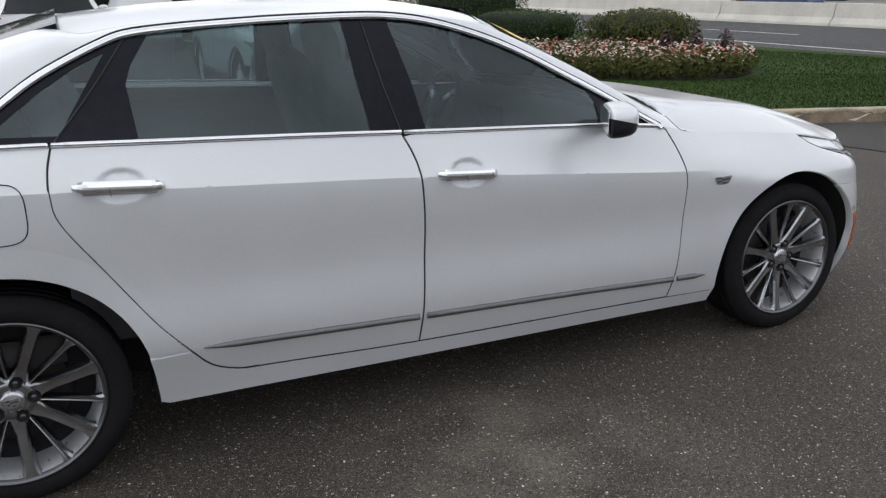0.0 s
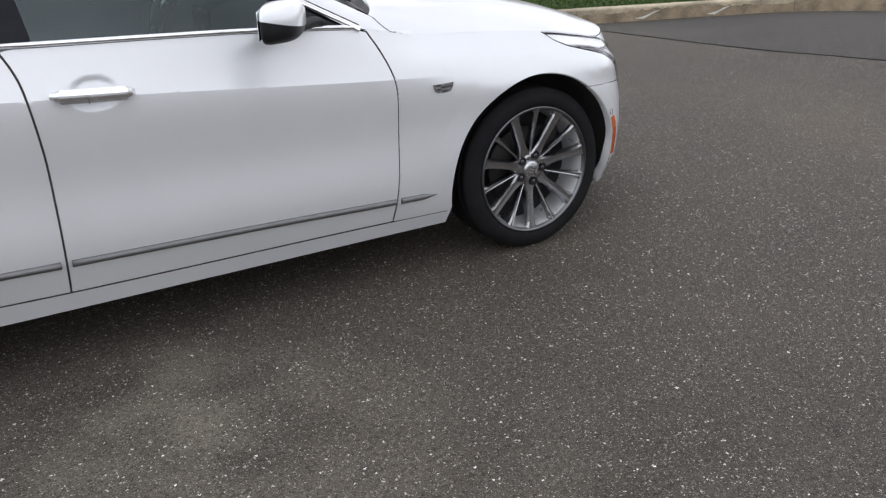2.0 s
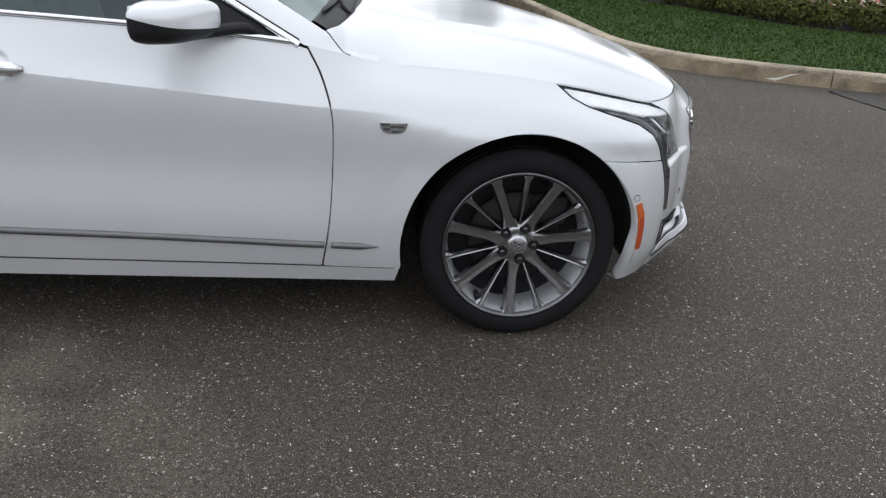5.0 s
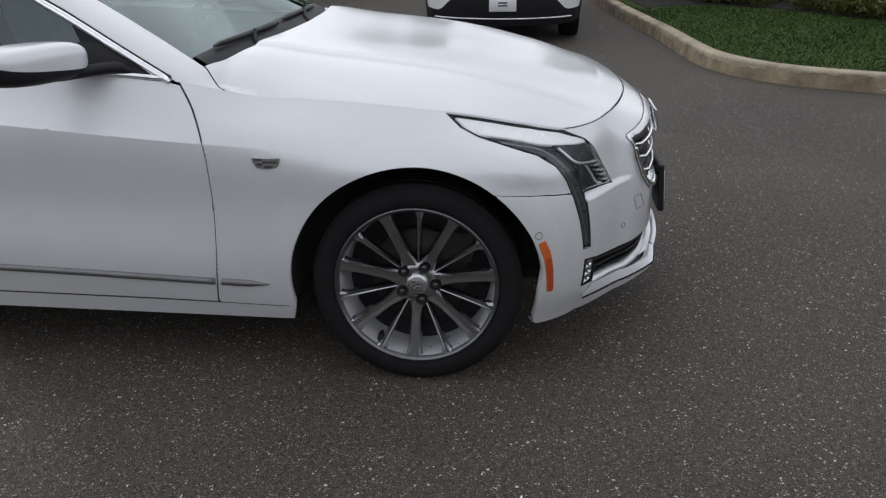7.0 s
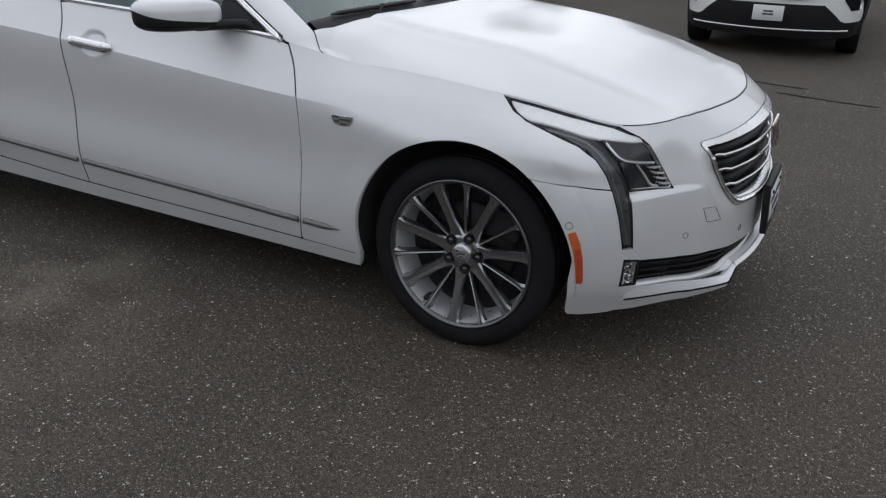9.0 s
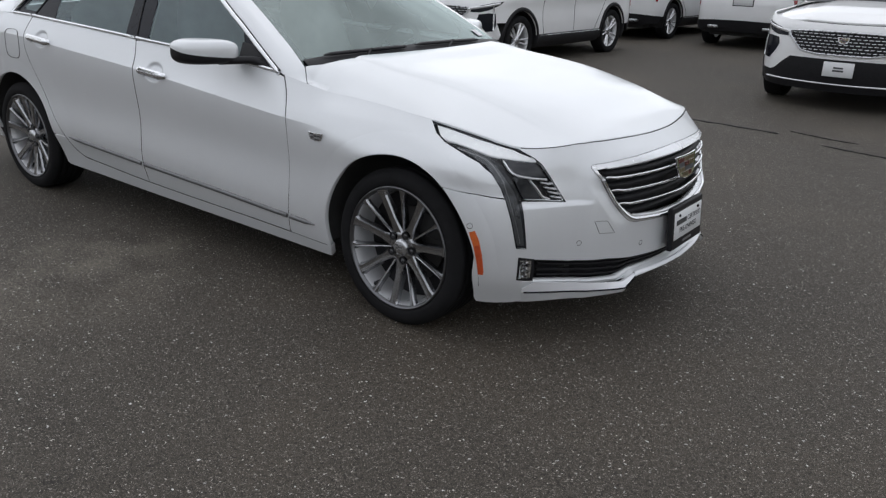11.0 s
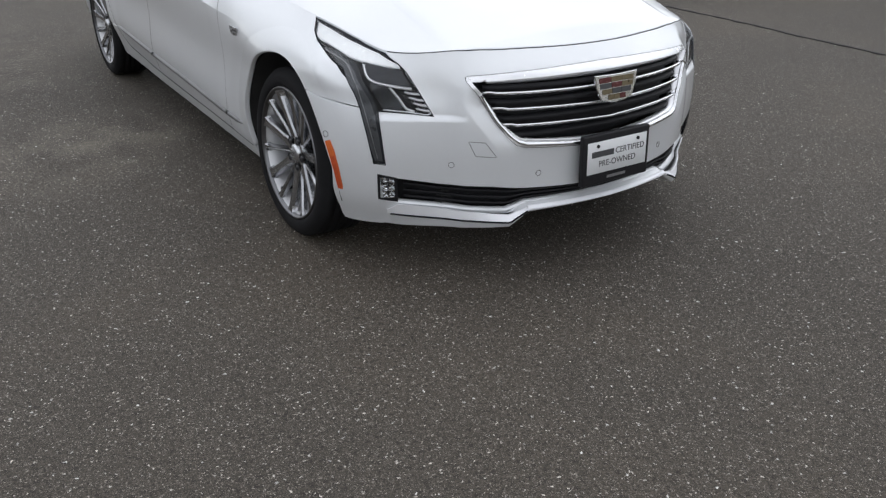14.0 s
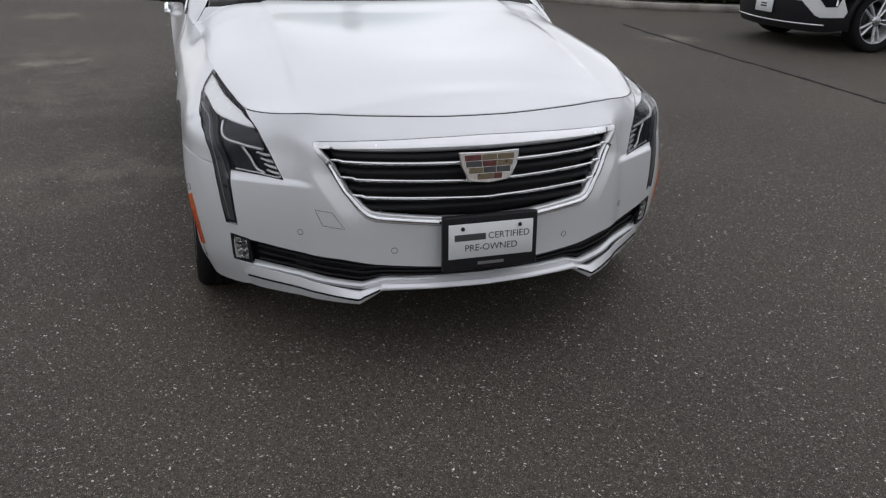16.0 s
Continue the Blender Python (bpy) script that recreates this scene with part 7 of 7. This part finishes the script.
    part("windscreen", grid(net), SUV_GLASS, suv, "dark windscreen reflecting the sky")
    part("wiper", sweep([(-.66, -.55, 1.12), (-.60, 0, 1.125), (-.62, .5, 1.12)], disc_profile(.012, 6), up=(0, 0, 1)), TRIM_BLACK, suv)
    part("roof", grid([[(x, y, np.interp(x, [-3.35, -2.9, -2.2, -1.6, -1.34], [1.545, 1.592, 1.628, 1.610, 1.555]) - .045 * abs(y / .6) ** 2.5) for y in np.linspace(-.6, .6, 16)] for x in np.linspace(-1.34, -3.35, 20)]), PAINT_SUV, suv, "white roof")
    # tail
    part("roof_spoiler", block(-3.52, -.54, 1.495, -3.30, .54, 1.530, .012), GLOSS_BLACK, suv, "black roof spoiler")
    net = [[np.array((-3.37, u * .57, 1.500)) * (1 - v) + np.array((-3.60 - .03 * (1 - u * u), u * .68, 1.12)) * v for v in np.linspace(0, 1, 6)] for u in np.linspace(-1, 1, 14)]
    part("rear_window", grid(net), SUV_GLASS, suv, "dark rear window")
    tu = [(-3.35, .46), (-3.35, 1.115)] + [(float(s), 1.118) for s in np.linspace(-3.5, SUV_TAIL, 10)]
    td = [(SUV_TAIL, .50), (-3.9, .49), (-3.6, .47)]
    line = tu + [(2 * SUV_TAIL - s, z) for s, z in tu[::-1][1:]] + [(2 * SUV_TAIL - s, z) for s, z in td[::-1][:-1]] + td
    tail_out = lambda P: np.c_[-np.ones(len(P)), P[:, 1] * .8, 0 * P[:, 0]]
    panel("tailgate", line, tail2, PAINT_SUV, suv, step=.07, edge=.02, out=tail_out)
    lo = [(-3.30, .46), (-3.6, .48), (-3.9, .50), (SUV_TAIL, .51)]
    lo2 = [(SUV_TAIL, .30), (-3.8, .30), (-3.4, .34)]
    line = lo + [(2 * SUV_TAIL - s, z) for s, z in lo[::-1][1:]] + [(2 * SUV_TAIL - s, z) for s, z in lo2[::-1][:-1]] + lo2
    panel("rear_bumper", line, lambda s, z: tail2(s, z, .02), TRIM_BLACK, suv, step=.07, edge=.02, out=tail_out, label="black rear bumper")
    base = tail2(SUV_TAIL, .86, .004)[0]
    at = Matrix.Translation(base) @ Euler((radians(90), 0, radians(-90))).to_matrix().to_4x4()
    fr = part("plate_frame", block(-.19, -.10, -.01, .19, .10, .008, .01), TRIM_BLACK, suv, at=at)
    part("dealer_card", block(-.172, -.084, .008, .172, .084, .011, .001, 1), PLATE_WHITE, fr)
    crest(suv, Matrix.Translation(tail2(SUV_TAIL, 1.03, .004)[0]) @ Euler((radians(90), 0, radians(-90))).to_matrix().to_4x4(), .13, .075)
    for y in (-.5, .5):
        part("exhaust_tip", block(-3.74, y - .09, .36, -3.55, y + .09, .41, .015), SATIN, suv)
    return suv


first_suv = make_suv()
first_suv.matrix_basis = pose(.07, 7.05, 0, 0, 0, -89)
copy_thing(first_suv, pose(-5.24, 6.80, 0, 0, 0, -91))
for x, yaw in ((-5.45, 89.0), (-2.98, 91.0)):
    other = copy_thing(first_suv, pose(x, 15.70, 0, 0, 0, yaw))
    tagged(other, "white compact SUV parked with its red tail lamps towards the aisle")


# ---- far things and what closes the place ----
def far_car(paint, at, label):
    """A plain saloon seen far off over the barrier."""
    car = thing("parked_car", label, "car", "cars parked beyond the road", at=at)
    side = [(-2.2, .35), (-2.25, .75), (-2.0, .92), (-1.55, .96), (-.95, 1.38), (.45, 1.42), (1.15, 1.0), (2.0, .86), (2.25, .65), (2.25, .35)]
    net = []
    for y, k in ((-.88, .93), (-.80, 1.0), (-.5, 1.03), (0, 1.04), (.5, 1.03), (.80, 1.0), (.88, .93)):
        net.append([(x * (1 - .02 * abs(y)), y * (.82 if z > 1 else 1), .35 + (z - .35) * k) for x, z in side])
    part("body", grid(net), paint, car)
    for s in (-1, 1):
        part("side_glass", ([(-1.4, s * .80, .97), (-.9, s * .74, 1.33), (.42, s * .74, 1.36), (1.0, s * .80, 1.0)], [(0, 1, 2, 3)]), SUV_GLASS, car)
        part("body_flank", ([(-2.2, s * .885, .3), (-2.2, s * .885, .80), (2.2, s * .885, .74), (2.2, s * .885, .3)], [(0, 1, 2, 3)]), paint, car)
    for x in (-1.35, 1.35):
        for s in (-1, 1):
            part("tyre", lathe([(.0, -.1), (.20, -.11), (.31, -.10), (.33, .0), (.31, .1), (0, .1)], 20), RUBBER, car, at=pose(x, s * .80, .33))
    return car


DARK_PAINT = material("dark_grey_paint", (.035, .037, .042), .3, coat=.8, vary=.1)
SILVER_PAINT = material("silver_paint", (.40, .41, .42), .35, .3, coat=.8, vary=.05)
BLUE_PAINT = material("blue_paint", (.03, .07, .20), .3, coat=.8, vary=.1)
first = far_car(PAINT_SUV, pose(33, 14, 0, 0, 0, 92), "white saloon parked across the road")
rnd = random.Random(5)
for k, tone in enumerate((DARK_PAINT, SILVER_PAINT, BLUE_PAINT, PAINT_SUV, DARK_PAINT, SILVER_PAINT, PAINT_SUV, BLUE_PAINT)):
    nm = {"dark_grey_paint": "dark grey", "silver_paint": "silver", "blue_paint": "blue", "white_paint": "white"}[tone.name]
    far_car(tone, pose(33 + rnd.uniform(-.5, 1.5), 19.6 + 5.6 * k, 0, 0, 0, 90 + rnd.uniform(-5, 5)), nm + " saloon parked across the road")
fence = part("red_fence", block(29.5, -4, 0, 29.7, 13, .95, .02), material("red_mesh_fence", (.55, .05, .02), .7, vary=.15, scale=3))
tagged(fence, "orange-red safety fence beyond the barrier", "fence")
far_car(SILVER_PAINT, pose(-.7, 20.4, 0, 0, 0, 84), "silver saloon parked before the boundary hedge")
far_car(DARK_PAINT, pose(1.9, 20.9, 0, 0, 0, 86), "dark grey saloon parked before the boundary hedge")
far_wall = part("wall_far", block(46, -40, 0, 47, 120, 7, .05), material("pale_render", (.42, .40, .36), .85, vary=.12, scale=.6))
tagged(far_wall, "plain pale building wall beyond the road", "wall", kind="structure")
show_wall = part("wall_showroom", block(-40, -27.0, 0, 30, -26.0, 5.5, .05), material("grey_cladding", (.45, .455, .46), .5, vary=.10, scale=.5))
tagged(show_wall, "plain grey showroom wall", "wall", kind="structure")


def tree(x, y, h, seed):
    """Tapered trunk, forked limbs, and a crown of leaf clumps with gaps."""
    rnd = random.Random(seed)
    ob = thing("tree", "leafy green tree standing round the lot", "tree", "trees round the lot", at=pose(x, y, 0))
    top = h * .55
    part("trunk", sweep([(0, 0, 0), (.05, .03, top * .5), (.0, .1, top)], disc_profile(.20, 10), up=(1, 0, 0), scale=[1.2, .85, .55]), BARK, ob)
    for k in range(5):
        a, z = k * 1.26 + rnd.random(), top * rnd.uniform(.6, .95)
        end = (h * .22 * math.cos(a), h * .22 * math.sin(a), z + h * .22)
        part("limb", sweep([(0, .05, z), (end[0] * .5, end[1] * .5, z + h * .09), end], disc_profile(.08, 7), up=(0, 0, 1), scale=[1, .7, .35]), BARK, ob)
    rnd2 = random.Random(seed + 50)
    clouds = []
    for k in range(11):
        a, r, z = rnd.random() * 6.3, h * .24 * rnd.random() ** .5, h * rnd.uniform(.50, .92)
        clouds.append(((r * math.cos(a), r * math.sin(a), z), h * rnd.uniform(.10, .16)))
    for c, s in clouds:
        leaf_cloud("crown", c, (s, s, s * .8), 420, .22, LEAF_DARK, rnd2, 2.1, ob, .45)
    return ob


first_tree = tree(-9, 24, 6, 1)
other_tree = tree(-2, 27, 5.5, 2)
for k, (x, y) in enumerate(((5, 30), (-15, 16), (-17, 8), (-18, -2), (-16, -10), (18, -30), (-5, 31), (-12, 29), (30, 30), (31, 44))):
    copy_thing((first_tree, other_tree)[k % 2], pose(x, y, 0, 0, 0, 67 * k))
# hedges with a kerb behind the parked cars
def hedge_run(a, b, h, seed, n=3600):
    ob = thing("boundary_hedge", "tall dark green hedge bordering the lot", "hedge", "hedges bordering the lot")
    rnd = random.Random(seed)
    a, b = Vector((*a, 0)), Vector((*b, 0))
    L = (b - a).length
    c, ang = (a + b) / 2, math.atan2((b - a).y, (b - a).x)
    leaf_cloud("foliage", (0, 0, h / 2), (L / 2, .6, h / 2), n, .13, LEAF_DARK, rnd, 6.0, ob, .86)
    # dark block in the hedge, coloured as the shade behind its leaves
    part("inner_growth", block(-L / 2 + .15, -.48, .02, L / 2 - .15, .48, h - .12, .12), FOLIAGE_SHADE, ob)
    ob.matrix_basis = Matrix.Translation(c) @ Matrix.Rotation(ang, 4, "Z")
    return ob


hedge_run((-11.0, 6.0), (-8.6, 10.5), 1.6, 31)
hedge_run((-8.6, 10.5), (-8.4, 21.0), 2.2, 32)
hedge_run((-8.4, 21.0), (-.8, 21.5), 2.4, 33, 5000)
hedge_run((-.8, 23.6), (6.8, 25.2), 2.3, 34, 5000)
back_kerb = part("kerb_back", sweep(np.c_[catmull([(-10.6, 4.6), (-9.64, 5.35), (-8.8, 6.0), (-8.2, 7.2), (-7.7, 10), (-7.6, 20.3)], 8), np.zeros(41)], [(.012, -.02), (0, .09), (-.02, .11), (-.14, .11), (-.15, -.02)], up=(0, 0, 1)), material("dirty_kerb_concrete", (.30, .28, .25), .9, vary=.4, scale=3, bump=.3))
tagged(back_kerb, "dirty grey concrete kerb below the boundary hedge", "kerb", kind="structure")
